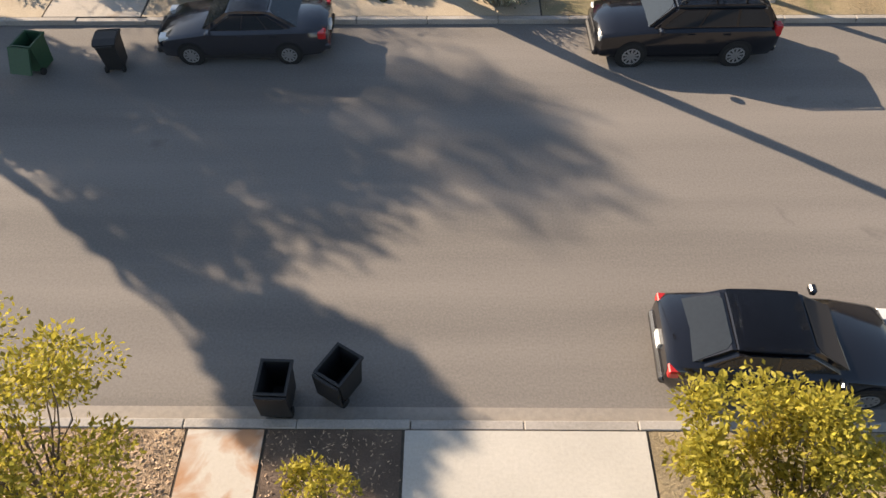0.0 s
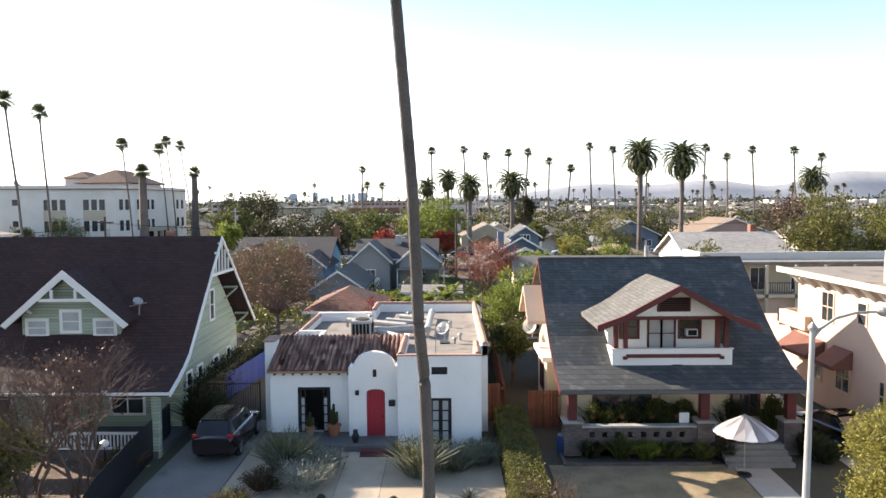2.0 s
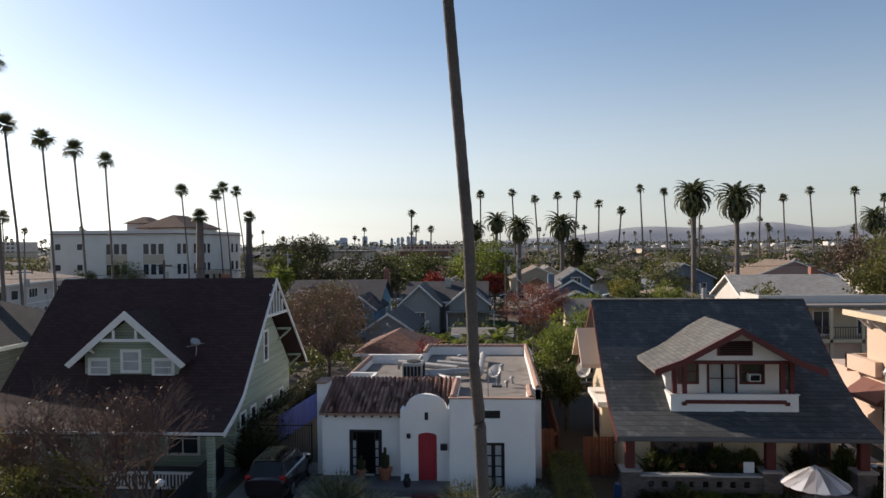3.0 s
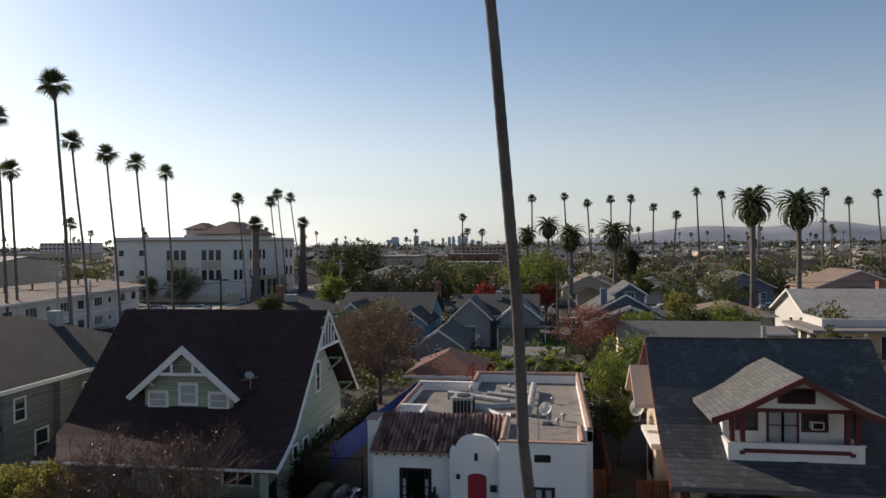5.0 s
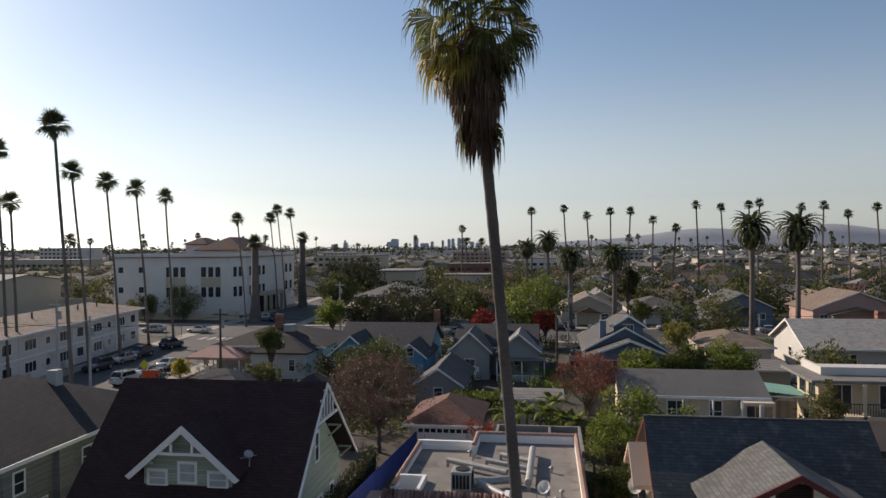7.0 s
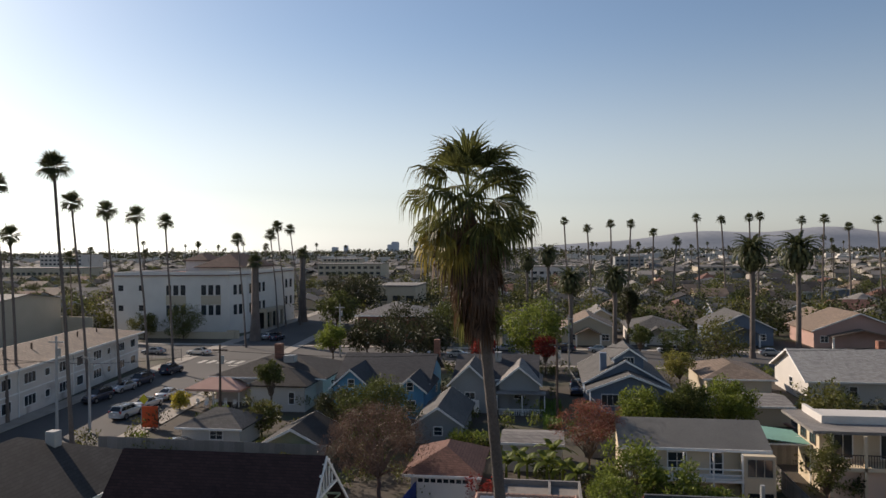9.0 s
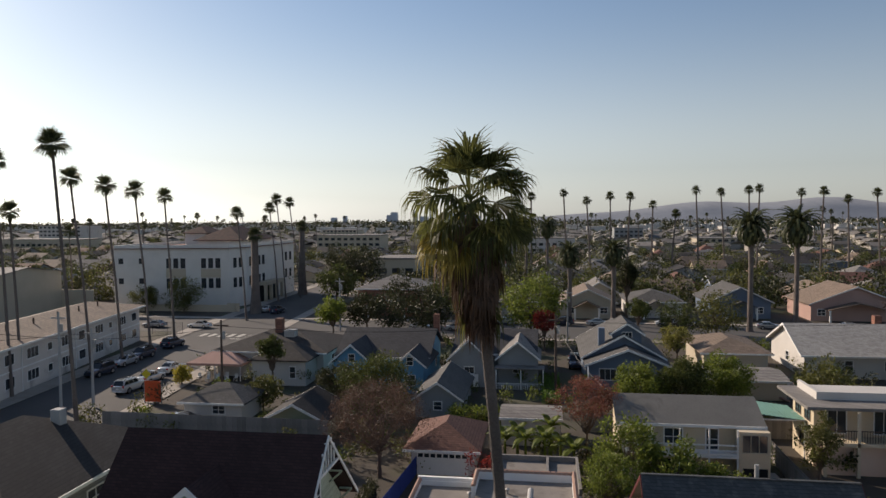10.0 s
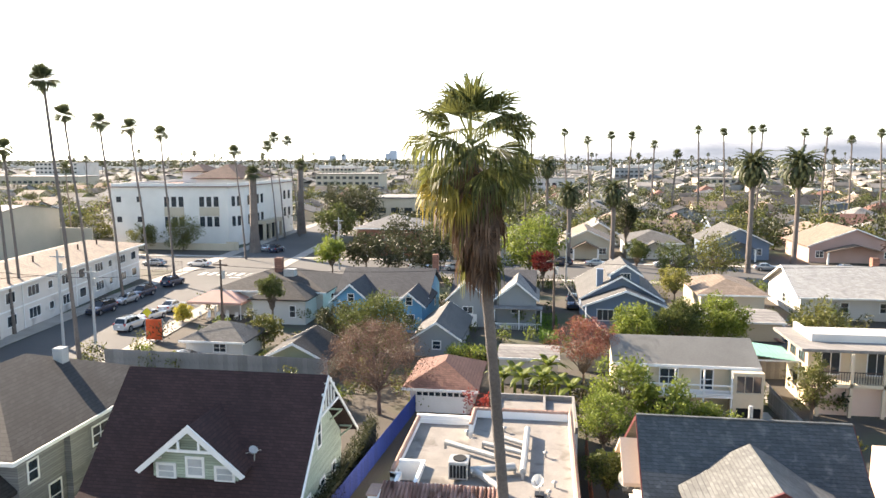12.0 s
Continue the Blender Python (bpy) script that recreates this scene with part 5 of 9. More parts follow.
def park(kind, x, y, turn, z=1.03):
    m = pose(x, y, z, 0, 0, turn)
    if kind not in first:
        first.add(kind)
        PARKED[kind].matrix_basis = m
    else:
        copy_thing(PARKED[kind], m)


for kind, x, y, turn in (("dark", -60.9, 108.5, -94), ("dark", -60.6, 99, 86), ("silver", -60.2, 94.0, 86), ("dark", -59.6, 87.4, 86), ("van", -50.3, 79.5, -94), ("white", -50.6, 84.6, -94), ("white", -50.9, 90.4, -94),
                         ("white", -66.5, 128.5, 0), ("silver", -76, 128.5, 0), ("white", -62.5, 153, -94), ("dark", -59.5, 151, -94), ("silver", -58, 62, 86), ("silver", -36.6, 66.0, 20),
                         ("van", 23.5, 139.5, 0), ("white", 10.5, 139.4, 180), ("silver", 41.5, 138.0, 180), ("dark", 30.5, 139.0, 0), ("dark", 3.5, 139.0, 0), ("silver", -8, 139.2, 0), ("white", -16, 130.5, 180), ("dark", 4.5, 100, 90), ("white", -23, 131, 180), ("silver", 55, 138.5, 0)):
    park(kind, x, y, turn)


# ---- plants ----
def unit(v):
    return v / np.maximum(np.linalg.norm(v, axis=-1, keepdims=True), 1e-6)


def leaves(name, centres, radii, per, length, width, material, seed, up=0.3, hang=0.0):
    """Many small pointed leaves gathered in clumps."""
    r = np.random.default_rng(seed)
    c = np.repeat(np.asarray(centres, float), per, axis=0)
    rad = np.repeat(np.asarray(radii, float), per)[:, None]
    d = unit(r.normal(size=c.shape))
    pos = c + d * rad * (r.random((len(c), 1)) ** 0.45)
    out = unit(d + r.normal(size=c.shape) * 0.8 + np.array([0, 0, up]))
    out = unit(out + np.array([0, 0, -hang]))
    side = unit(np.cross(out, r.normal(size=c.shape)))
    ln, wd = length * r.uniform(0.6, 1.3, (len(c), 1)), width * r.uniform(0.6, 1.3, (len(c), 1))
    v = np.stack([pos, pos + out * ln * 0.5 + side * wd * 0.5, pos + out * ln, pos + out * ln * 0.5 - side * wd * 0.5], axis=1).reshape(-1, 3)
    me = bpy.data.meshes.new(name)
    n = len(c)
    me.from_pydata(v.tolist(), [], np.arange(4 * n).reshape(n, 4).tolist())
    me.materials.append(material)
    return me


def limb(bm, a, b, r0, r1, rg, n=6, bend=0.12):
    a, b = Vector(a), Vector(b)
    ln = (b - a).length
    pts = [a.lerp(b, k / 4) + Vector((rg.uniform(-1, 1), rg.uniform(-1, 1), rg.uniform(-0.5, 0.5))) * ln * bend * (0.6 if 0 < k < 4 else 0) for k in range(5)]
    tube(bm, pts, [r0 + (r1 - r0) * k / 4 for k in range(5)], n, cap=False)
    return pts


def tree(name, label, x, y, h, cr, material, seed, leaf=0.2, per=90, clumps=60, trunk=0.16, bark="bark", z=None, flat=0.75, low=0.35, category="tree", cmul=0.34, lean=(0, 0), up=0.3, hang=0.0):
    rg = random.Random(seed)
    z = gz(y) if z is None else z
    t = thing(name, label, category, at=(x, y, z))
    top = Vector((x + lean[0], y + lean[1], z + h))
    cz = z + h - cr * flat
    centres, rad = [], []
    while len(centres) < clumps:
        d = Vector((rg.uniform(-1, 1), rg.uniform(-1, 1), rg.uniform(-1, 1)))
        if d.length > 1 or d.length < 0.45 or d.z < -0.75:
            continue
        k = 1 + 0.3 * noise.noise(d * 2.1 + Vector((seed, 0, 0)))
        centres.append((top.x + d.x * cr * k, top.y + d.y * cr * k, cz + d.z * cr * flat * k))
        rad.append(cr * cmul * rg.uniform(0.6, 1.15))
    bm = B()
    fork = Vector((x + lean[0] * low, y + lean[1] * low, z + h * low))
    limb(bm, (x, y, z - 0.1), fork, trunk, trunk * 0.75, rg, 8, 0.04)
    for k in range(0, min(len(centres), 34)):
        mid = fork.lerp(Vector(centres[k]), 0.45) + Vector((0, 0, h * 0.04))
        limb(bm, fork, mid, trunk * 0.4, trunk * 0.2, rg, 5)
        limb(bm, mid, centres[k], trunk * 0.2, trunk * 0.05, rg, 4)
    part("trunk", bm, M[bark], t)
    c = np.array(centres) - np.array(t.location)
    link_mesh("crown", leaves("crown", c, rad, per, leaf, leaf * 0.5, M[material], seed, up, hang), None, t)
    return t


def bare_tree(name, label, x, y, h, spread, seed, bark="twig", leafm=None, nleaf=0, stems=4, depth=4):
    rg = random.Random(seed)
    z = gz(y)
    t = thing(name, label, "tree", at=(x, y, z))
    bm = B()
    tips = []

    def grow(p, d, ln, r, lv):
        q = p + d * ln
        limb(bm, p, q, r, r * 0.62, rg, 5 if lv < 2 else 3, 0.1)
        if lv >= 2:
            tips.append(tuple(q))
        if lv == depth:
            return
        for _ in range(3 if lv < 2 else rg.choice((2, 3, 4))):
            nd = (d + Vector((rg.uniform(-1, 1), rg.uniform(-1, 1), rg.uniform(-0.35, 0.6))) * (0.62 * spread)).normalized()
            grow(p.lerp(q, rg.uniform(0.55, 1.0)), nd, ln * rg.uniform(0.58, 0.8), r * 0.55, lv + 1)
    for k in range(stems):
        a = 2 * math.pi * k / stems + rg.uniform(-0.3, 0.3)
        grow(Vector((x, y, z - 0.05)), Vector((math.cos(a) * 0.3 * spread, math.sin(a) * 0.3 * spread, 1)).normalized(), h * 0.33, 0.09 if stems > 1 else 0.14, 0)
    part("branchwork", bm, M[bark], t, "bare brown branches")
    if leafm:
        c = np.array([tips[rg.randrange(len(tips))] for _ in range(nleaf)]) - np.array(t.location)
        link_mesh("dry_foliage", leaves("dry_foliage", c, [0.3] * len(c), 7, 0.16, 0.08, M[leafm], seed), None, t)
    return t


def blades(name, n, rad, h, width, material, seed, spread=0.6, curve=0.25):
    """Narrow upright shoots fanning from a base, each with small leaves: shrubs, sage, agave."""
    r = np.random.default_rng(seed)
    v, f = [], []
    for i in range(n):
        a, q = r.uniform(0, 2 * math.pi), math.sqrt(r.random())
        base = np.array([math.cos(a) * q * rad * 0.45, math.sin(a) * q * rad * 0.45, 0.0])
        d = np.array([math.cos(a) * q * spread, math.sin(a) * q * spread, 1.0]) + r.normal(size=3) * 0.12
        d /= np.linalg.norm(d)
        ln = h * r.uniform(0.65, 1.1)
        side = np.cross(d, r.normal(size=3))
        side = side / np.linalg.norm(side) * width
        mid = base + d * ln * 0.55
        tip = base + d * ln + np.array([math.cos(a), math.sin(a), -0.4]) * curve * ln * q
        k = len(v)
        v += [base - side * 0.5, base + side * 0.5, mid + side, tip, mid - side]
        f += [(k, k + 1, k + 2, k + 4), (k + 4, k + 2, k + 3)]
    return raw_mesh(name, [tuple(p) for p in v], f, material)


def shrub(label, x, y, rad, h, material, seed, n=500, width=0.02, leafy=None, name="shrub", spread=0.7, group="garden plants", category="shrub"):
    t = thing(name, label, category, at=(x, y, gz(y) + 0.01), group=group)
    link_mesh("stem_clump", blades("stem_clump", n, rad, h, width, M[material], seed, spread), None, t)
    if leafy:
        rg = random.Random(seed)
        c, rr = [], []
        for _ in range(26):
            a, q, e = rg.uniform(0, 6.28), rg.random() ** 0.5, rg.random()
            c.append((math.cos(a) * q * rad * 0.85, math.sin(a) * q * rad * 0.85, h * (0.3 + 0.55 * e * (1 - 0.4 * q))))
            rr.append(rad * 0.33)
        link_mesh("foliage", leaves("foliage", c, rr, leafy[1], leafy[2], leafy[2] * 0.4, M[leafy[0]], seed + 1, 0.7), None, t)
    return t


def agave(x, y, r, seed, material="leaf_grey", n=26, label="blue-grey agave with pointed leaves in the sandy bed"):
    rg = random.Random(seed)
    t = thing("agave", label, "agave", at=(x, y, gz(y) + 0.01), group="garden plants")
    bm = B()
    for k in range(n):
        a, e = k * 2.4, radians(20 + 65 * k / n)
        d = Vector((math.cos(a) * math.cos(e), math.sin(a) * math.cos(e), math.sin(e)))
        s = Vector((-math.sin(a), math.cos(a), 0)) * r * 0.13
        up = d.cross(s.normalized()) * r * 0.04
        b0 = Vector((x, y, gz(y) + 0.03))
        m1, tip = b0 + d * r * 0.5, b0 + d * r
        vs = [bm.verts.new(p) for p in (b0 - s * 0.6, b0 + s * 0.6, m1 + s - up, tip, m1 - s - up, m1 + up)]
        bm.faces.new((vs[0], vs[1], vs[2], vs[5]))
        bm.faces.new((vs[0], vs[5], vs[4]))
        bm.faces.new((vs[5], vs[2], vs[3]))
        bm.faces.new((vs[5], vs[3], vs[4]))
    part("leaf_rosette", bm, M[material], t)


def barrel_cactus(x, y, r, material="leaf_dark"):
    t = thing("barrel_cactus", "small round dark green barrel cactus", "cactus", at=(x, y, gz(y)), group="garden plants")
    bm = B()
    rings = []
    for j in range(7):
        e = -0.4 + (math.pi / 2 + 0.4) * j / 6
        rings.append([bm.verts.new((x + r * math.cos(e) * (1 + 0.1 * (k % 2)) * math.cos(k * math.pi / 10), y + r * math.cos(e) * (1 + 0.1 * (k % 2)) * math.sin(k * math.pi / 10), gz(y) + r * 0.4 + r * math.sin(e))) for k in range(20)])
    for a, b in zip(rings, rings[1:]):
        for k in range(20):
            bm.faces.new((a[k], a[(k + 1) % 20], b[(k + 1) % 20], b[k]))
    part("body", bm, M[material], t)


# ---- the tall fan palm ----
PALM_TRUNK = [(0.08, 18.7, 0.05), (0.07, 18.4, 0.9), (0.06, 17.9, 2.6), (0.04, 17.55, 5.2), (-0.03, 17.1, 7.6), (-0.13, 16.5, 8.9), (-0.21, 15.9, 12.0), (-0.44, 15.55, 15.2), (-0.62, 15.3, 17.7), (-0.78, 15.15, 19.6), (-0.96, 15.0, 21.0), (-1.06, 14.88, 22.3)]
palm = thing("fan_palm", "very tall slender fan palm with a skirt of dead fronds", "palm tree", at=(0, 18.75, 0.14))
bm = B()
pts, rad = [], []
for (a, b) in zip(PALM_TRUNK, PALM_TRUNK[1:]):
    n = max(2, int((b[2] - a[2]) / 0.22))
    for k in range(n):
        p = Vector(a).lerp(Vector(b), k / n)
        z = p.z
        base = 0.14 + 0.26 * math.exp(-z / 0.7) + 0.07 * math.exp(-z / 5)
        pts.append(p)
        rad.append(base * (1 + (0.035 if k % 2 else -0.02)) - 0.0012 * z)
tube(bm, pts, rad, 16)
part("trunk", bm, M["palm_bark"], palm, "ringed grey palm trunk with swollen base", smooth=False)
heart = Vector((-1.06, 14.87, 22.35))


def palm_frond(name, az, el, pet, blade, bend, material, seed, half=1.75, nseg=22, twist=0.35):
    """A fan leaf from the heart: arching stalk, spread blade, tips hanging straight down."""
    r = random.Random(seed)
    down = Vector((0, 0, -1))
    d = Vector((math.cos(az) * math.cos(el), math.sin(az) * math.cos(el), math.sin(el)))
    side = Vector((-math.sin(az), math.cos(az), 0)) + Vector((0, 0, r.uniform(-twist, twist)))
    side.normalize()
    v, f = [], []
    spine = [d * pet * q + down * 0.16 * pet * q * q * math.cos(el) for q in (0, 0.5, 1)]
    for a, b in zip(spine, spine[1:]):
        k = len(v)
        w = side * 0.03
        v += [a - w, a + w, b + w * 0.7, b - w * 0.7, (a + b) / 2 + Vector((0, 0, 0.03))]
        f += [(k, k + 1, k + 2, k + 3)]
    tip = spine[-1]
    axis = (d + down * 0.3 * math.cos(el)).normalized()
    side = (side - axis * side.dot(axis)).normalized()
    nrm = axis.cross(side)
    da = half / nseg
    for i in range(nseg):
        a = -half + 2 * half * (i + 0.5) / nseg
        dr = axis * math.cos(a) + side * math.sin(a)
        cr = dr.cross(nrm)
        ln = blade * (0.7 + 0.3 * math.cos(a * 0.8)) * r.uniform(0.8, 1.1)
        g = bend * r.uniform(0.75, 1.2)
        p1 = tip + dr * ln * 0.6 + down * ln * 0.1 * g
        p2 = p1 + (dr * (1 - 0.6 * g) + down * g).normalized() * ln * 0.24
        p3 = p2 + (dr * max(0.05, 0.8 - g) + down * g * 1.3).normalized() * ln * r.uniform(0.25, 0.5)
        w1 = cr * ln * 0.62 * math.tan(da)
        k = len(v)
        v += [tip, p1 - w1, p1 - nrm * 0.02, p1 + w1, p2 - w1 * 0.55, p2 + w1 * 0.55, p3]
        f += [(k, k + 1, k + 2), (k, k + 2, k + 3), (k + 1, k + 4, k + 5, k + 3), (k + 4, k + 6, k + 5)]
    return raw_mesh(name, [tuple(p) for p in v], f, material)


def hang(name, k, el, pet, blade, bend, m, drop):
    ob = link_mesh(name, palm_frond(name, k * 2.39996 + rng.uniform(-0.3, 0.3), radians(el), pet, blade, bend, M[m], 500 + k), None, palm)
    ob.location = heart - palm.location + Vector((0.12 * drop, 0.08 * drop, -drop))


# green fans from the upright young ones down to the hanging old ones
for k in range(38):
    q = k / 37
    el = 84 - 128 * q ** 0.9 + rng.uniform(-10, 10)
    droop = 0.32 + 0.6 * min(1.0, q * 1.7)
    fr = palm_frond("frond", k * 2.39996 + rng.uniform(-0.35, 0.35), radians(el), rng.uniform(0.62, 0.9), rng.uniform(0.8, 0.97), droop, M["frond_yellow" if q > 0.78 and k % 3 == 0 else "frond"], 500 + k, 1.4, 26, 0.75)
    ob = link_mesh("frond", fr, None, palm)
    ob.location = heart - palm.location + Vector((0, 0, -0.45 * max(0.0, q - 0.35)))
for k in range(62, 134):
    q = (k - 62) / 72
    hang("dead_frond", k, -48 - 34 * q + rng.uniform(-14, 12), rng.uniform(0.45, 0.95), rng.uniform(0.5, 0.9), 1.0, "frond_dead" if k % 6 else "frond", 0.1 + 1.55 * q * rng.uniform(0.7, 1.1))

# ---- slender fan palms along the side street and beyond ----
def far_crown(name, seed, n=24, size=1.0):
    """A tuft of stiff fans, each a spray of narrow pointed blades, over a short dead skirt."""
    r = random.Random(seed)
    v, f = [], []
    for k in range(n):
        e = radians(88 - 118 * (k / n) ** 0.9 + r.uniform(-8, 8))
        m = Euler((r.uniform(-0.5, 0.5), -e, k * 2.39996)).to_matrix()
        pet, bl = r.uniform(0.45, 0.75) * size, 1.05 * size * r.uniform(0.8, 1.15)
        droop = 0.12 + 0.45 * max(0, 0.9 - e)
        for i in range(9):
            b = -1.25 + 2.5 * (i + 0.5) / 9
            q = len(v)
            for p in ((0.3 * pet, 0, 0), (pet + bl * 0.5 * math.cos(b - 0.13), bl * 0.5 * math.sin(b - 0.13), -droop * 0.2), (pet + bl * r.uniform(0.85, 1.1) * math.cos(b), bl * math.sin(b), -droop), (pet + bl * 0.5 * math.cos(b + 0.13), bl * 0.5 * math.sin(b + 0.13), -droop * 0.2)):
                v.append(tuple(m @ Vector(p)))
            f.append((q, q + 1, q + 2, q + 3))
    for k in range(12):
        a, q = k * 2.4, len(v)
        ln = r.uniform(0.9, 1.9) * size
        for rr, z, da in ((0.12, -0.15, -0.3), (0.4, -ln * 0.5, -0.2), (0.22, -ln * 0.85, 0), (0.4, -ln * 0.5, 0.25)):
            v.append((rr * size * math.cos(a + da), rr * size * math.sin(a + da), z))
        f.append((q, q + 1, q + 2, q + 3))
    return raw_mesh(name, v, f, M["frond_far"])


CROWNS = [far_crown("crown", s) for s in (11, 12, 13)]


def slim_palm(top, base, k, size=1.0, thick=0.17, group="street fan palms", label="tall slender fan palm with a small dark crown"):
    t = thing("fan_palm", label, "palm tree", at=base, group=group)
    b, p = Vector(base), Vector(top)
    mid = b.lerp(p, 0.5) + Vector(((b.x - p.x) * 0.12, 0, 0))
    pts = [b + Vector((0, 0, -0.1)), b.lerp(mid, 0.5), mid, mid.lerp(p, 0.5) - Vector(((b.x - p.x) * 0.03, 0, 0)), p]
    part("trunk", tube(B(), pts, [thick * 1.6, thick * 1.1, thick, thick * 0.9, thick * 0.85], 7), M["palm_bark_far"], t)
    ob = link_mesh("crown", CROWNS[k % 3], None, t)
    ob.matrix_basis = Matrix.Translation(p - b) @ Euler((0, 0, k * 1.7)).to_matrix().to_4x4() @ Matrix.Scale(size, 4)
    return t


for k, (top, base, sz) in enumerate([((-46.5, 61.9, 29.4), (-45.2, 62.6, 1), 1.05), ((-61.5, 84.9, 27.6), (-59.5, 85.5, 1), 1.05), ((-62.0, 93.0, 27.0), (-60.3, 93.6, 1), 1.1), ((-62.2, 100.7, 26.6), (-60.3, 101, 1), 1.1), ((-62.1, 109, 25.9), (-60.8, 109, 1), 1.0),
                                     ((-63.0, 138.5, 23.4), (-61.5, 139, 1), 1.0), ((-63.7, 74.6, 29.2), (-62.7, 75, 1), 1.05), ((-64.4, 77.6, 23.2), (-63.8, 78, 1), 1.0), ((-117, 160, 19.6), (-116.5, 160, 1), 1.3),
                                     ((-69.5, 172, 25.0), (-67.5, 172, 1), 1.1), ((-70.0, 178, 27.3), (-67.8, 178, 1), 1.1), ((-68.0, 182, 26.6), (-65.2, 182, 1), 1.1)]):
    slim_palm(top, base, k, sz * 1.05, 0.165)
for k, (top, base) in enumerate([((-64.0, 149.6, 18.6), (-64.0, 149.6, 1)), ((-67.3, 189.6, 20.0), (-67.3, 189.6, 1))]):
    slim_palm(top, base, k, 1.35, 0.9, label="stout fan palm with a shaggy trunk of old fronds")
for k, (x, z) in enumerate([(-4.9, 29.6), (6.5, 31), (14.6, 28), (22.7, 30), (29.6, 29.5), (45.1, 23.2), (37.3, 26.5), (51.8, 31.2), (60, 31), (69.2, 31.4), (72.7, 31.4), (86.2, 30.5), (93.3, 30.5), (101, 28), (110, 30), (125, 29), (-30, 24), (135, 27)]):
    y = 250 + (k * 37 % 23)
    slim_palm((x * y / 255, y, z), (x * y / 255 + 1.5 * math.sin(k), y, 1), k, 1.25, 0.3, "distant fan palms", "distant slender fan palm above the rooftops")
r_ = random.Random(5)
for k in range(90):
    y = r_.uniform(330, 1100)
    x = r_.uniform(-0.95, 0.62) * y
    h = r_.uniform(17, 27)
    slim_palm((x + r_.uniform(-1, 1), y, h), (x, y, 1), k, 1.5, 0.35, "distant fan palms", "distant slender fan palm above the rooftops")


def date_crown(seed):
    r = random.Random(seed)
    v, f = [], []
    for k in range(74):
        e = radians(82 - 135 * k / 74)
        a = k * 2.39996
        c, s = math.cos(a), math.sin(a)
        L = 4.0 * r.uniform(0.85, 1.1)
        p, d, spine = Vector((0, 0, 0)), e, []
        for i in range(8):
            spine.append(p.copy())
            p = p + Vector((c * math.cos(d), s * math.cos(d), math.sin(d))) * L / 7
            d -= 0.2 + 0.06 * i * max(0.2, math.cos(e))
        for i in range(7):
            w0, w1 = 0.42 * math.sin(math.pi * (i + 0.6) / 8.2), 0.42 * math.sin(math.pi * (i + 1.6) / 8.2)
            for sg in (-1, 1):
                q = len(v)
                for pt, w in ((spine[i], 0), (spine[i + 1], 0), (spine[i + 1], w1), (spine[i], w0 * 0.5)):
                    v.append((pt.x - s * w * sg, pt.y + c * w * sg, pt.z - w * 0.5))
                f.append((q, q + 1, q + 2, q + 3))
    return raw_mesh("crown", v, f, M["frond_far"])


DATE = [date_crown(21), date_crown(22)]
for k, (x, y, z, s) in enumerate(((37.2, 134.6, 20.6, 1.05), (49, 146.4, 20.6, 1.2), (5.0, 141.6, 15.2, 0.85), (13.5, 141.6, 15.6, 0.9), (0.7, 229, 19.5, 1.1), (-6.3, 239, 17, 1.0), (88, 170, 17, 1.0))):
    t = thing("date_palm", "stout date palm with a wide dark feathery crown", "palm tree", at=(x, y, 1), group="date palms")
    part("trunk", tube(B(), [(x, y, 0.9), (x, y, 2.5), (x + 0.1, y, z * 0.6), (x, y, z - 0.8), (x, y, z)], [0.65, 0.5, 0.42, 0.55, 0.7], 10), M["palm_bark_far"], t)
    ob = link_mesh("crown", DATE[k % 2], None, t)
    ob.matrix_basis = Matrix.Translation((0, 0, z - 1)) @ Euler((0, 0, k)).to_matrix().to_4x4() @ Matrix.Scale(s * 1.2, 4)

# ---- street trees and front gardens ----
tree("street_tree", "yellow-green street tree over the near parkway litter", -4.2, 2.1, 4.7, 1.75, "leaf_yellow", 31, 0.1, 200, 62, 0.09, z=0.12, flat=0.85, lean=(-0.9, 0.95), cmul=0.26)
tree("street_tree", "small bright yellow street tree beside the black hatchback", 5.7, 2.3, 3.1, 1.5, "leaf_yellow", 32, 0.11, 230, 52, 0.07, z=0.12, flat=0.6, lean=(-0.55, 0.95), cmul=0.26)
tree("sapling", "thin yellow-leaved sapling in the dark planting bed", -1.25, 3.35, 1.7, 0.5, "leaf_yellow", 33, 0.1, 60, 22, 0.03, z=0.12, flat=1.1, cmul=0.3)
tree("street_tree", "round olive-green street tree by the lawn fence", 14.7, 20.4, 5.6, 2.1, "leaf_lime", 34, 0.12, 330, 75, 0.14, flat=0.95)
tree("street_tree", "leafy green tree behind the pavement", -15.2, 23.2, 3.9, 1.4, "leaf_olive", 35, 0.14, 150, 55, 0.13, flat=0.95)
tree("street_tree", "tall yellow-green street tree shading the road", -27.2, 26.5, 13.5, 3.2, "leaf_lime", 36, 0.26, 180, 75, 0.2, flat=0.62, cmul=0.28, low=0.5)
tree("street_tree", "tall narrow street tree shading the road", -22.5, 19.6, 13.2, 1.35, "leaf_lime", 46, 0.26, 300, 36, 0.2, flat=0.8, cmul=0.4, low=0.6)
tree("garden_tree", "very tall feathery gum tree behind the grey house", -40.2, 39.8, 24.4, 2.5, "leaf_olive", 47, 0.26, 60, 60, 0.1, flat=0.7, cmul=0.34, low=0.8)
tree("street_tree", "leafy yellow-green street tree shading the road", -18.6, 19.5, 6.2, 2.1, "leaf_lime", 37, 0.13, 330, 70, 0.13, flat=0.75, cmul=0.24)
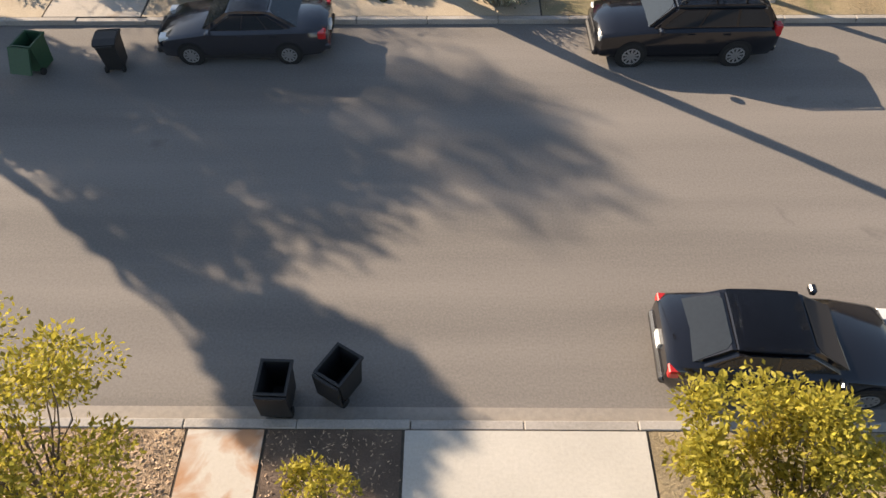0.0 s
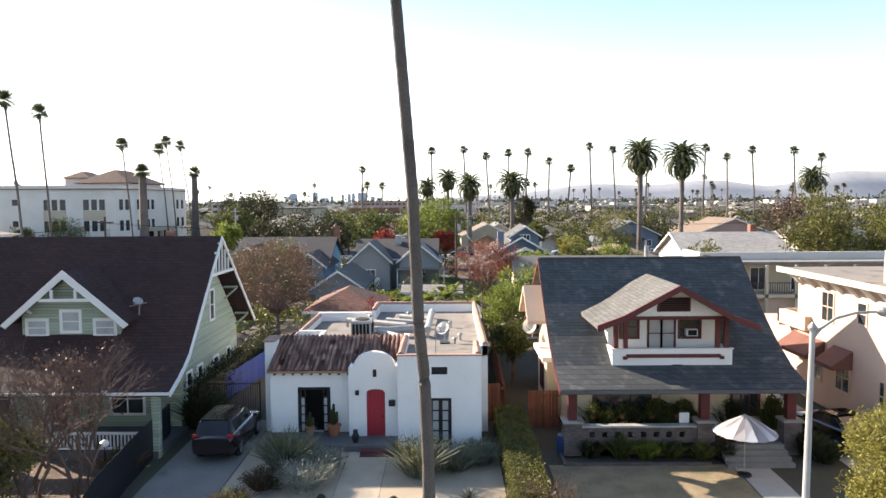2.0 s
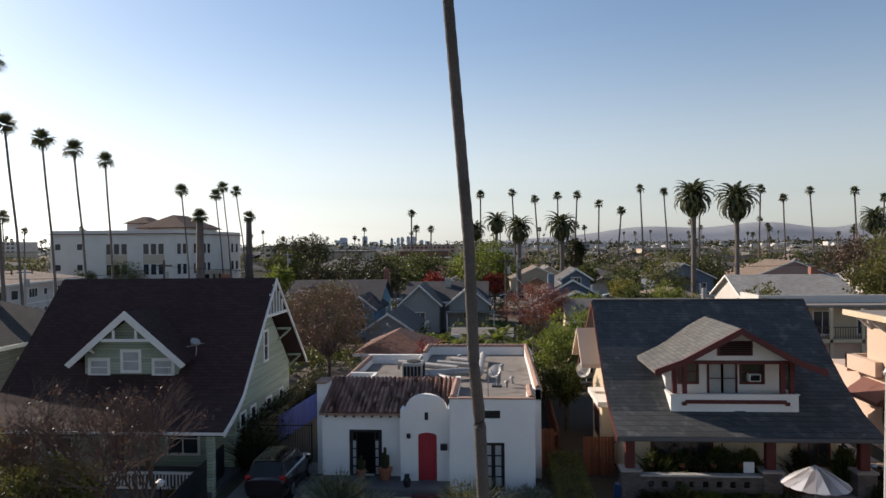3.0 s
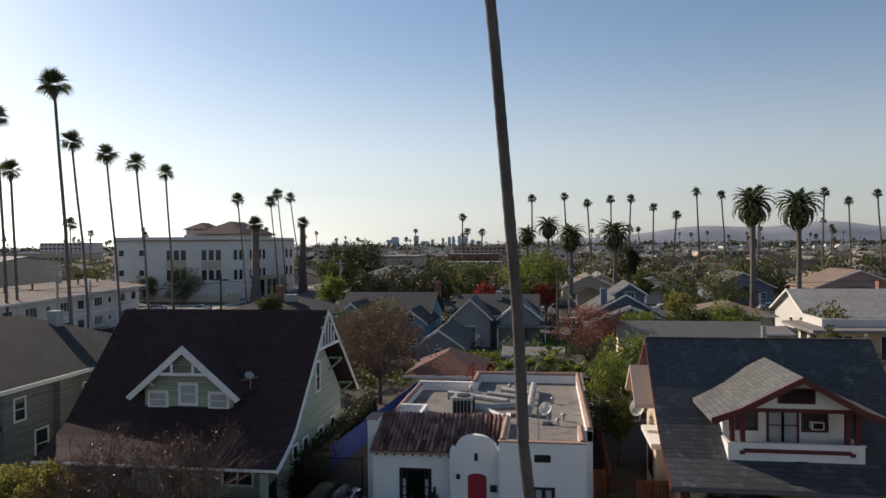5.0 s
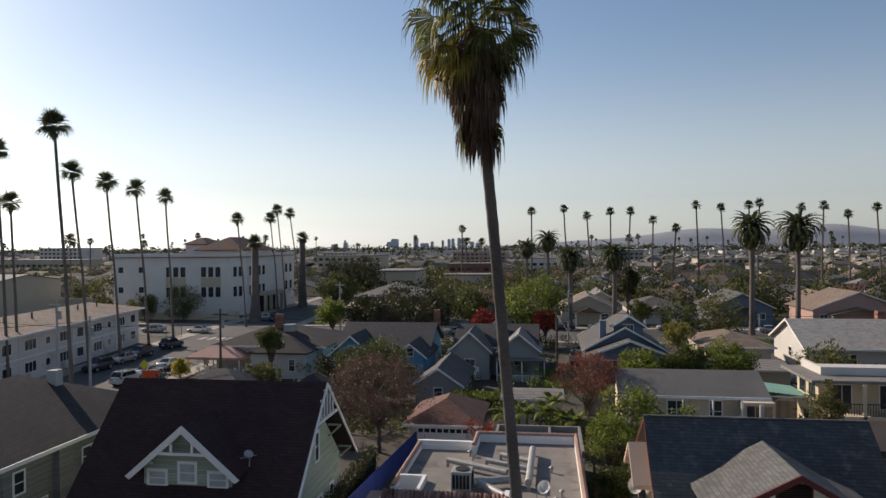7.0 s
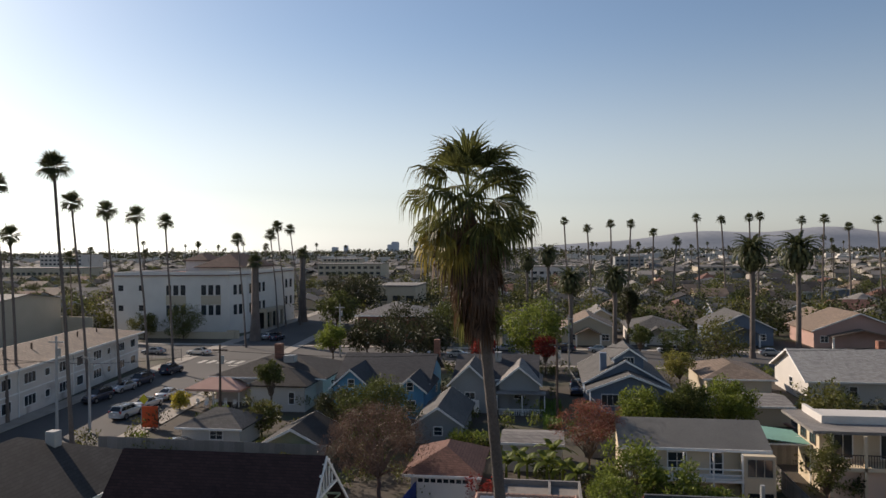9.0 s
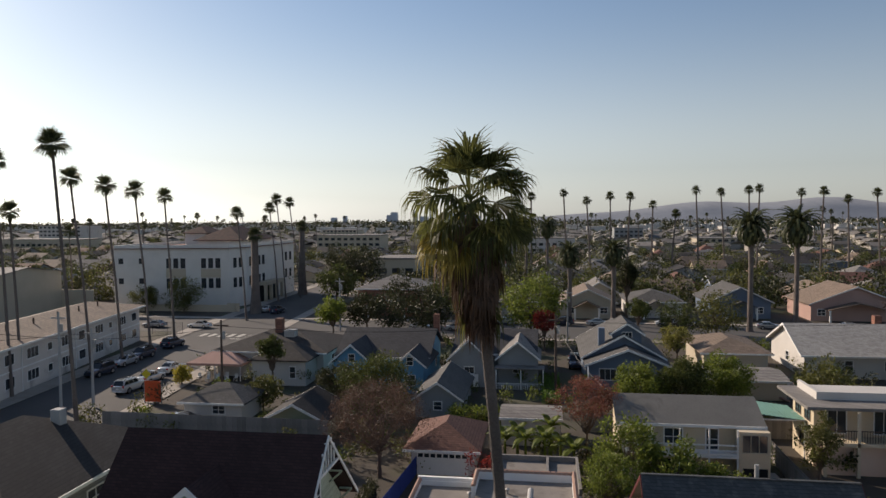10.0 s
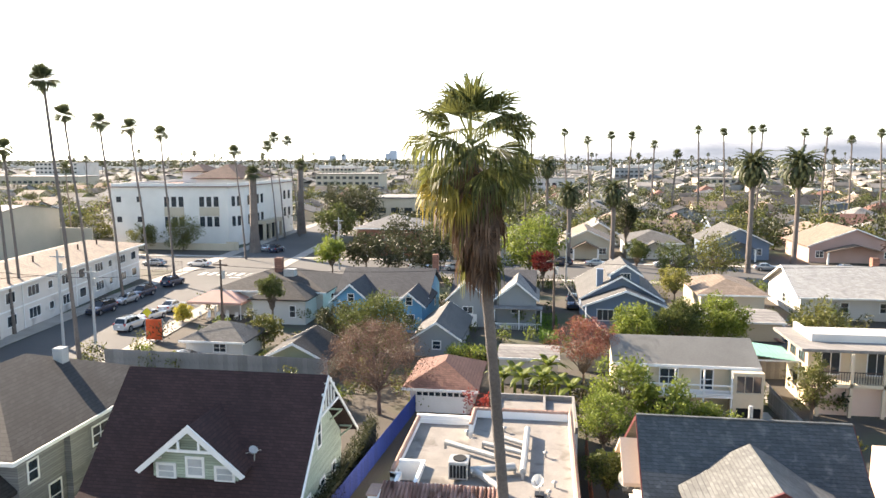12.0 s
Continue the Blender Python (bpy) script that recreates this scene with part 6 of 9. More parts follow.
tree("garden_tree", "yellow-green garden tree before the sage house porch", -20.3, 25.3, 4.1, 1.75, "leaf_lime", 38, 0.14, 220, 60, 0.1, flat=0.8)
tree("garden_shrub", "low yellow-green shrub in the shaded yard", -15.6, 21.9, 2.4, 1.2, "leaf_lime", 39, 0.18, 120, 40, 0.07, flat=0.75)
bare_tree("bare_tree", "bare brown deciduous tree in the shaded front yard", -14.4, 24.3, 7.4, 1.25, 41, leafm="leaf_brown", nleaf=70, stems=4, depth=6)
bare_tree("bare_tree", "bare brown deciduous tree beside the dark fence", -12.7, 24.5, 8.0, 1.0, 42, bark="twig", leafm="leaf_brown", nleaf=40, stems=3, depth=6)
bare_tree("bare_tree", "bare twiggy brown tree before the porch", -16.7, 24.8, 6.4, 1.3, 43, leafm="leaf_brown", nleaf=60, stems=4, depth=6)
for k, (x, y, r, h) in enumerate(((-14.5, 23.4, 1.0, 1.3), (-16.5, 24.0, 1.2, 1.2), (-18.6, 23.0, 1.3, 1.1), (-12.6, 27.5, 0.7, 1.2))):
    shrub("dry tangled shrub in the shaded yard", x, y, r, h, "leaf_brown", 60 + k, 350, 0.02, ("leaf_green" if k % 2 else "leaf_brown", 40, 0.13))
for k, (lab, x, y, r, h, m, lf) in enumerate((
        ("tall upright green shrub in the gravel bed", -6.1, 28.2, 1.15, 1.75, "leaf_grey", ("leaf_olive", 40, 0.12)), ("silvery sage shrub beside the garden path", -5.0, 26.4, 1.15, 1.05, "leaf_sage", ("leaf_sage", 60, 0.11)),
        ("low grey-green shrub near the steps", -4.6, 27.9, 1.0, 1.0, "leaf_sage", ("leaf_grey", 60, 0.1)), ("rounded brown-green shrub by the driveway", -7.2, 24.2, 0.85, 1.0, "leaf_brown", ("leaf_olive", 60, 0.09)),
        ("small dark green bush in the sand", -5.6, 23.6, 0.5, 0.7, "leaf_green", ("leaf_green", 40, 0.1)), ("tall green shrub beneath the casement window", -0.6, 27.5, 1.2, 1.7, "leaf_grey", ("leaf_olive", 45, 0.12)),
        ("grey-green shrub against the white wall", 0.9, 28.1, 1.0, 1.1, "leaf_grey", ("leaf_grey", 50, 0.1)), ("low silver shrub by the white wall", 1.9, 28.7, 0.95, 1.0, "leaf_grey", ("leaf_grey", 40, 0.1)),
        ("large spiky grey-green shrub in the parkway", 2.1, 18.1, 1.05, 1.15, "leaf_sage", ("leaf_grey", 55, 0.12)), ("small yellow-green bush by the path", -1.35, 23.7, 0.4, 0.6, "leaf_olive", ("leaf_olive", 25, 0.1)),
        ("low green clump by the palm trunk", -0.75, 18.4, 0.38, 0.5, "leaf_green", ("leaf_olive", 25, 0.09)), ("low dark shrub beside the driveway wall", -6.6, 26.3, 0.8, 0.8, "leaf_brown", ("leaf_dark", 40, 0.1)),
        ("small green bush in the pale gravel", -0.6, 22.9, 0.42, 0.6, "leaf_green", ("leaf_olive", 30, 0.1)), ("wispy grass clump on the parkway", -4.6, 19.2, 0.25, 0.45, "straw", None), ("wispy grass clump on the parkway", -5.1, 18.9, 0.3, 0.4, "straw", None),
        ("small green bush at the lawn corner", 15.9, 18.5, 0.5, 0.6, "leaf_green", ("leaf_bright", 30, 0.1)), ("dark hedge shrub between the houses", -11.6, 33.5, 0.9, 2.2, "leaf_dark", ("leaf_dark", 90, 0.16)))):
    shrub(lab, x, y, r, h, m, 80 + k, 420, 0.018, lf)
t = shrub("pale grey ground-cover shrub on the raised corner", -6.6, 22.5, 1.0, 0.55, "leaf_sage", 99, 600, 0.03, ("leaf_sage", 60, 0.13))
shrub("large rounded blue-grey spiky shrub on the parkway", -6.95, 18.75, 0.66, 1.2, "leaf_grey", 70, 2600, 0.022, ("leaf_grey", 160, 0.16), spread=0.6)
agave(-6.0, 18.55, 0.62, 2, "leaf_grey", 34)
agave(1.4, 23.9, 0.75, 3)
agave(-1.9, 18.3, 0.42, 4, "leaf_grey", 22)
agave(0.0, 23.2, 0.5, 6, "leaf_green", 24)
agave(1.3, 25.3, 0.5, 7, "leaf_sage", 24)
for x, y, r in ((-1.25, 19.0, 0.27), (-5.0, 22.9, 0.26), (-4.9, 24.3, 0.12), (-4.5, 23.3, 0.13), (-1.5, 25.2, 0.16), (-1.6, 24.6, 0.18), (-2.5, 18.9, 0.1), (0.6, 18.9, 0.13), (-1.3, 18.0, 0.12), (0.9, 22.6, 0.14), (1.2, 22.7, 0.12), (-1.3, 22.5, 0.15), (-4.3, 22.4, 0.12), (0.3, 24.2, 0.13), (-4.2, 25.4, 0.15)):
    barrel_cactus(x, y, r)

# hedge and bougainvillea
def hedge(name, label, x0, x1, y0, y1, h, material, seed, per=26, leaf=0.09, step=0.24):
    rg = random.Random(seed)
    cy = (y0 + y1) / 2
    t = thing(name, label, "hedge", at=((x0 + x1) / 2, cy, gz(cy)))
    c = []
    nx, ny, nz = int((x1 - x0) / step) + 1, int((y1 - y0) / step) + 1, int(h / step) + 1
    for i in range(nx):
        for j in range(ny):
            for k in range(nz):
                if i in (0, nx - 1) or j in (0, ny - 1) or k == nz - 1:
                    y = y0 + step * j
                    c.append((x0 + step * i - t.location.x, y - t.location.y, gz(y) + 0.1 + step * k - t.location.z))
    link_mesh("foliage", leaves("foliage", c, [step * 0.62] * len(c), per, leaf, leaf * 0.55, M[material], seed, 0.5), None, t)
    # dark box gives the gaps between leaves their inner shade by colour
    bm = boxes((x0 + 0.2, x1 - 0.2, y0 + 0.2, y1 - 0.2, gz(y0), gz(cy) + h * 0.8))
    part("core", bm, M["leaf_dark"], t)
    return t


hedge("hedge", "long clipped green hedge between the two front yards", 2.85, 4.15, 23.6, 33.4, 1.0, "leaf_olive", 51)
t = thing("bougainvillea", "bougainvillea bush with magenta flowers beside the pavement", "bush", at=(3.4, 22.4, gz(22.4)))
rg = random.Random(4)
c = [(rg.uniform(-1.0, 1.0), rg.uniform(-0.7, 0.8), rg.uniform(0.1, 1.5)) for _ in range(70)]
link_mesh("foliage", leaves("foliage", c, [0.3] * 70, 45, 0.11, 0.06, M["leaf_olive"], 52), None, t)
c = [(rg.uniform(-1.15, 0.5), rg.uniform(-0.9, -0.1), rg.uniform(1.0, 1.65)) for _ in range(34)]
link_mesh("blossom", leaves("blossom", c, [0.24] * 34, 42, 0.12, 0.1, M["petal"], 53), None, t)
c = [(rg.uniform(-0.3, 1.3), rg.uniform(-0.5, 0.9), rg.uniform(1.2, 1.9)) for _ in range(26)]
link_mesh("dry_growth", leaves("dry_growth", c, [0.35] * 26, 26, 0.26, 0.03, M["leaf_brown"], 54, 0.8), None, t)

# planting in front of the porch
for k, (x, y, r, h, m) in enumerate(((6.6, 29.3, 0.5, 0.9, "leaf_dark"), (7.8, 29.2, 0.6, 1.2, "leaf_green"), (8.9, 29.1, 0.6, 0.9, "leaf_bright"), (10.0, 29.2, 0.6, 0.8, "leaf_green"), (11.2, 29.0, 0.5, 0.8, "leaf_olive"), (12.1, 29.0, 0.5, 0.9, "leaf_dark"), (16.2, 28.6, 0.7, 1.0, "leaf_dark"), (15.9, 29.6, 0.5, 1.2, "leaf_green"))):
    shrub("mixed green border plants before the brick porch", x, y, r, h, m, 130 + k, 200, 0.025, (m, 45, 0.13))
for k, (x, y, r, h, m) in enumerate(((7.3, 30.7, 0.55, 1.7, "leaf_green"), (8.6, 30.9, 0.5, 1.5, "leaf_dark"), (9.9, 30.7, 0.6, 1.9, "leaf_green"), (11.1, 30.9, 0.5, 1.6, "leaf_olive"), (13.2, 31.2, 0.45, 1.7, "leaf_dark"), (15.1, 31.0, 0.45, 1.9, "leaf_green"), (12.6, 29.5, 0.35, 1.1, "leaf_russet"), (15.6, 29.3, 0.4, 1.3, "leaf_dark"))):
    t = shrub("tall leafy potted plant crowding the shaded porch", x, y, r, h, m, 170 + k, 120, 0.025, (m, 70, 0.16))
    t.location.z = 1.51 if y > 30 else 1.0
for k, x in enumerate((6.9, 8.2, 9.5, 10.6)):
    t = thing("porch_plant", "potted green plant on the porch wall", "plant", at=(x, 30.4, 2.3), group="porch plants")
    part("pot", tube(B(), [(x, 30.4, 2.3), (x, 30.4, 2.5)], [0.1, 0.14], 10), M["terracotta"], t)
    link_mesh("foliage", leaves("foliage", [(0, 0, 0.4)] * 3, [0.28] * 3, 40, 0.14, 0.07, M["leaf_green"], 150 + k), None, t)
tagged(part("border_edging", boxes((5.3, 11.4, 28.3, 28.42, 0.9, 1.08), (5.3, 5.42, 28.42, 29.8, 0.9, 1.1)), M["brick"]), "low brick edging of the front border", "edging", kind="structure")


def scatter(name, label, category, n, x0, x1, y0, y1, size, material, seed, upright, zf=None):
    r = np.random.default_rng(seed)
    x, y = r.uniform(x0, x1, n), r.uniform(y0, y1, n)
    z = np.array([gz(v) for v in y]) + 0.016
    c = np.stack([x, y, z], 1)
    a = r.uniform(0, 2 * math.pi, n)
    d = np.stack([np.cos(a), np.sin(a), np.full(n, upright) * r.uniform(0.5, 1.5, n)], 1)
    d = unit(d) * size * r.uniform(0.6, 1.4, (n, 1))
    s = unit(np.cross(d, np.array([0, 0, 1.0]) + r.normal(size=(n, 3)) * 0.5)) * size * (0.08 if upright > 0.5 else 0.35)
    v = np.stack([c - s * 0.5, c + d * 0.5 + s * 0.5, c + d, c + d * 0.5 - s * 0.5], 1).reshape(-1, 3)
    me = raw_mesh(name, v.tolist(), np.arange(4 * n).reshape(n, 4).tolist(), M[material])
    tagged(new(name, me), label, category, kind="stuff")


scatter("straw_grass", "dry straw grass blades of the front lawn", "grass", 9000, 4.7, 12.1, 21.9, 28.2, 0.09, "straw", 1, 1.2)
scatter("straw_grass", "dry straw grass blades on the parkway", "grass", 9000, 3.3, 24, 17.25, 19.7, 0.09, "straw", 2, 1.2)
scatter("straw_grass", "dry straw grass on the near parkway", "grass", 6000, 4.2, 12, 1.8, 4.75, 0.07, "straw", 3, 1.2)
scatter("leaf_litter", "dry fallen leaves covering the near parkway", "fallen leaves", 6000, -11, -3.95, 1.8, 4.75, 0.085, "litter", 4, 0.25)
scatter("leaf_litter", "scattered dry leaves in the dark planting bed", "fallen leaves", 700, -2.5, -0.15, 1.8, 4.75, 0.07, "litter", 5, 0.3)
scatter("leaf_litter", "few fallen leaves along the gutter of the street", "fallen leaves", 130, -9, 12, 5.0, 9.0, 0.06, "litter", 6, 0.2)
scatter("leaf_litter", "scattered fallen leaves in the shaded yard", "fallen leaves", 1500, -24, -11.8, 21.8, 30, 0.11, "litter", 7, 0.3)


# ---- fences, lamp, bins, umbrella ----
def iron_fence(label, x0, x1, y, z0, h, gap, material, axis="x", post=2.4, name="iron_fence"):
    mid = (x0 + x1) / 2
    t = thing(name, label, "fence", at=(mid, y, z0) if axis == "x" else (y, mid, z0))

    def bx(a0, a1, d, z_0, z_1):
        return boxes((a0, a1, y - d, y + d, z_0, z_1)) if axis == "x" else boxes((y - d, y + d, a0, a1, z_0, z_1))
    for z in (z0 + 0.12, z0 + h - 0.1):
        part("rail", bx(x0, x1, 0.018, z, z + 0.035), M[material], t)
    n = int((x1 - x0) / gap)
    me = bpy.data.meshes.new("picket")
    bm = boxes((-0.009, 0.009, -0.009, 0.009, 0.04, h))
    bm.to_mesh(me)
    bm.free()
    for k in range(n + 1):
        ob = link_mesh("picket", me, M[material], t)
        a = x0 + (x1 - x0) * k / n
        ob.location = (a - mid, 0, 0) if axis == "x" else (0, a - mid, 0)
    k = x0
    while k <= x1 + 0.01:
        part("post", bx(k - 0.03, k + 0.03, 0.03, z0 - 0.1, z0 + h + 0.06), M[material], t)
        k += (x1 - x0) / max(1, round((x1 - x0) / post))
    return t


iron_fence("brown iron picket fence in front of the dry lawn", 4.5, 12.2, 21.86, 0.2, 1.12, 0.115, "brown_iron")
iron_fence("tall iron gate across the lawn path", 12.5, 15.2, 21.9, 0.2, 1.35, 0.115, "brown_iron", name="iron_gate")
iron_fence("low black iron fence before the shaded yard", -22, -11.7, 21.8, 0.2, 1.0, 0.13, "iron")
iron_fence("black iron gate beside the white house", -11.9, -8.9, 34.7, 1.0, 1.9, 0.12, "iron", name="iron_gate")
iron_fence("iron fence along the side street corner", -72, -66, 121, 1.0, 2.2, 0.3, "iron")


def board_fence(label, x0, y0, x1, y1, h, material, bw=0.16, name="board_fence"):
    a, b = Vector((x0, y0, 0)), Vector((x1, y1, 0))
    d = (b - a).normalized()
    ln = (b - a).length
    t = thing(name, label, "fence", at=(x0, y0, gz(y0)))
    ang = math.atan2(d.y, d.x)
    bm = boxes((0, bw - 0.012, -0.012, 0.012, 0, h))
    me = bpy.data.meshes.new("board")
    bm.to_mesh(me)
    bm.free()
    for k in range(int(ln / bw)):
        p = a + d * bw * k
        ob = link_mesh("board", me, M[material], t)
        ob.matrix_basis = Matrix.Translation((p.x - x0, p.y - y0, gz(p.y) - gz(y0) + rng.uniform(-0.015, 0.015))) @ Euler((0, 0, ang)).to_matrix().to_4x4()
    for z in (0.3, h - 0.3):
        ob = link_mesh("rail", bpy.data.meshes.new("rail"), None, t)
        bm = boxes((0, ln, 0.014, 0.06, z, z + 0.09))
        bm.to_mesh(ob.data)
        bm.free()
        ob.data.materials.append(M[material])
        ob.matrix_basis = Matrix.Translation((0, 0, (gz(y0) + gz(y1)) / 2 - gz(y0))) @ Euler((0, 0, ang)).to_matrix().to_4x4()
    return t


board_fence("black slatted fence along the driveway", -11.55, 21.9, -12.3, 31.8, 1.7, "black_paint")
board_fence("bright blue board fence beside the white house", -11.75, 36.2, -9.9, 58.0, 1.5, "blue_paint", 0.2)
board_fence("redwood board fence beside the white house", 2.5, 34.2, 3.3, 34.2, 1.9, "redwood")
board_fence("redwood board gate beside the shingled house", 4.4, 33.2, 5.9, 33.2, 1.8, "redwood")
board_fence("long redwood fence between the two houses", 3.35, 34.2, 3.6, 50, 1.9, "redwood", 0.2)
board_fence("weathered grey fence behind the sage house", -42.5, 62.6, -19.5, 62.2, 2.4, "grey_fence", 0.5)
board_fence("weathered fence behind the rear yards", 4.0, 69.5, 24, 69.5, 1.9, "grey_fence", 0.4)
board_fence("weathered fence between the rear yards", 19.5, 52, 19.6, 66, 1.8, "grey_fence", 0.3)

t = thing("street_lamp", "tall pale concrete street lamp with a curved arm", "street lamp", at=(9.85, 17.9, 0.13))
part("pole", tube(B(), [(9.85, 17.9, 0.1), (9.86, 17.9, 0.5), (9.9, 17.9, 4.5), (9.95, 17.9, 8.5)], [0.14, 0.115, 0.09, 0.065], 12), M["pole_grey"], t)
part("pole_cap", tube(B(), [(9.95, 17.9, 8.5), (9.95, 17.9, 8.58), (9.95, 17.9, 8.72)], [0.1, 0.12, 0.03], 12), M["galv"], t)
part("arm", tube(B(), [(9.95, 17.9, 8.3), (10.15, 17.9, 8.55), (10.5, 17.85, 8.82), (11.0, 17.8, 8.97), (11.6, 17.75, 9.0)], [0.05, 0.045, 0.04, 0.035, 0.03], 8), M["galv"], t)
part("lamp_head", tube(B(), [(11.5, 17.75, 9.0), (11.6, 17.75, 9.0), (11.95, 17.72, 8.98), (12.2, 17.7, 8.96)], [0.05, 0.12, 0.15, 0.04], 10), M["galv"], t)
part("lens", tube(B(), [(11.9, 17.72, 8.78), (11.9, 17.72, 8.86)], [0.08, 0.13], 10), M["lamp_clear"], t)
part("photo_cell", tube(B(), [(11.8, 17.73, 9.1), (11.8, 17.73, 9.2)], 0.05, 8), M["galv"], t)

t = thing("patio_umbrella", "white and grey striped patio umbrella on a thin pole", "umbrella", at=(12.65, 27.6, 0.95))
umbrella = t
part("pole", tube(B(), [(12.65, 27.6, 0.95), (12.65, 27.6, 3.38)], 0.025, 8), M["galv"], t)
part("base", tube(B(), [(12.65, 27.6, 0.94), (12.65, 27.6, 1.02), (12.65, 27.6, 1.06)], [0.28, 0.26, 0.08], 16), M["plastic_black"], t)
for k in range(16):
    a0, a1 = 2 * math.pi * k / 16, 2 * math.pi * (k + 1) / 16
    bm = B()
    c = Vector((12.65, 27.6, 3.4))
    rim = [c + Vector((1.2 * math.cos(a), 1.2 * math.sin(a), -0.72)) for a in (a0, (a0 + a1) / 2, a1)]
    rim[1].z -= 0.03
    mids = [c + Vector((0.65 * math.cos(a), 0.65 * math.sin(a), -0.36)) for a in (a0, a1)]
    vs = [bm.verts.new(p) for p in (c, mids[0], mids[1], rim[0], rim[1], rim[2])]
    bm.faces.new((vs[0], vs[1], vs[2]))
    bm.faces.new((vs[1], vs[3], vs[4], vs[5], vs[2]))
    bmesh.ops.solidify(bm, geom=bm.faces[:], thickness=0.012)
    part("canopy_panel", bm, M["umbrella_w"] if k % 2 else M["umbrella_g"], t)
for k in range(8):
    a = 2 * math.pi * k / 8
    part("rib", tube(B(), [(12.65 + 0.03, 27.6, 3.33), (12.65 + 1.17 * math.cos(a), 27.6 + 1.17 * math.sin(a), 2.67)], 0.01, 4), M["galv"], t)
umbrella.location += Vector((-0.4, -0.4, 0.05))


def wheeled_bin(x, y, turn, material, lid, label, tilt=0.0):
    t = thing("wheeled_bin", label, "bin", group="wheeled bins")
    bm = B()
    w, d, h = 0.29, 0.36, 1.0
    for (s0, s1, z0, z1) in ((0.8, 1.0, 0.08, h),):
        lo = [bm.verts.new((sx * w * s0, sy * d * s0, z0)) for sx, sy in ((-1, -1), (1, -1), (1, 1), (-1, 1))]
        hi = [bm.verts.new((sx * w * s1, sy * d * s1, z1)) for sx, sy in ((-1, -1), (1, -1), (1, 1), (-1, 1))]
        bm.faces.new(lo[::-1])
        for k in range(4):
            bm.faces.new((lo[k], lo[(k + 1) % 4], hi[(k + 1) % 4], hi[k]))
    bmesh.ops.recalc_face_normals(bm, faces=bm.faces)
    bmesh.ops.solidify(bm, geom=bm.faces[:], thickness=0.03)
    part("body", bm, M[material], t)
    part("rim", boxes((-w - 0.03, w + 0.03, -d - 0.03, -d + 0.01, h - 0.05, h + 0.01), (-w - 0.03, w + 0.03, d - 0.01, d + 0.03, h - 0.05, h + 0.01), (-w - 0.03, -w + 0.01, -d + 0.01, d - 0.01, h - 0.05, h + 0.01), (w - 0.01, w + 0.03, -d + 0.01, d - 0.01, h - 0.05, h + 0.01)), M[material], t)
    part("handle", tube(B(), [(-w * 0.8, d + 0.1, h - 0.02), (w * 0.8, d + 0.1, h - 0.02)], 0.02, 8), M[material], t)
    if lid == "shut":
        part("lid", prism(B(), [(-w - 0.04, -d - 0.05, h + 0.01), (-w - 0.04, -d * 0.4, h + 0.1), (-w - 0.04, d * 0.6, h + 0.1), (-w - 0.04, d + 0.08, h + 0.01)], (2 * w + 0.08, 0, 0)), M[material], t, bevel=0.02)
    elif lid == "open":
        part("lid", prism(B(), [(-w - 0.04, d + 0.06, h), (-w - 0.04, d + 0.12, h + 0.02), (-w - 0.04, d + 0.5, h - 0.62), (-w - 0.04, d + 0.44, h - 0.64)], (2 * w + 0.08, 0, 0)), M[material], t)
    else:
        part("lid", boxes((-w - 0.02, w + 0.02, d + 0.05, d + 0.09, 0.22, h - 0.02)), M[material], t)
    for s in (-1, 1):
        part("wheel", tube(B(), [(s * w * 0.75, d * 0.8, 0.11), (s * (w * 0.75 + 0.06), d * 0.8, 0.11)], 0.11, 14), M["tyre"], t)
    t.matrix_basis = pose(x, y, 0.0, tilt, 0, turn) @ Matrix.Scale(0.9, 4)


wheeled_bin(-8.25, 15.15, 185, "plastic_black", "shut", "black wheeled refuse bin standing in the gutter")
wheeled_bin(-10.3, 15.1, 170, "plastic_green", "open", "green wheeled bin with its lid hanging open")
wheeled_bin(-2.35, 5.4, 178, "plastic_black", "off", "empty black wheeled bin standing open at the near kerb")
wheeled_bin(-1.25, 5.65, 148, "plastic_black", "off", "empty black wheeled bin turned askew at the near kerb")
t = thing("water_barrel", "blue plastic barrel beside the brick porch", "barrel", at=(5.5, 29.7, 0.97))
part("body", tube(B(), [(5.5, 29.7, 0.97), (5.5, 29.7, 1.4), (5.5, 29.7, 1.8)], [0.24, 0.28, 0.25], 14), M["plastic_blue"], t)
t = thing("garden_lamp", "white globe garden lamp by the driveway fence", "lamp", at=(-12.9, 26.8, gz(26.8)))
part("post", tube(B(), [(-12.9, 26.8, gz(26.8)), (-12.9, 26.8, 2.4)], 0.03, 8), M["iron"], t)
part("globe", tube(B(), [(-12.9, 26.8, 2.38), (-12.9, 26.8, 2.45), (-12.9, 26.8, 2.58), (-12.9, 26.8, 2.68)], [0.05, 0.16, 0.18, 0.04], 12), M["white_trim"], t)

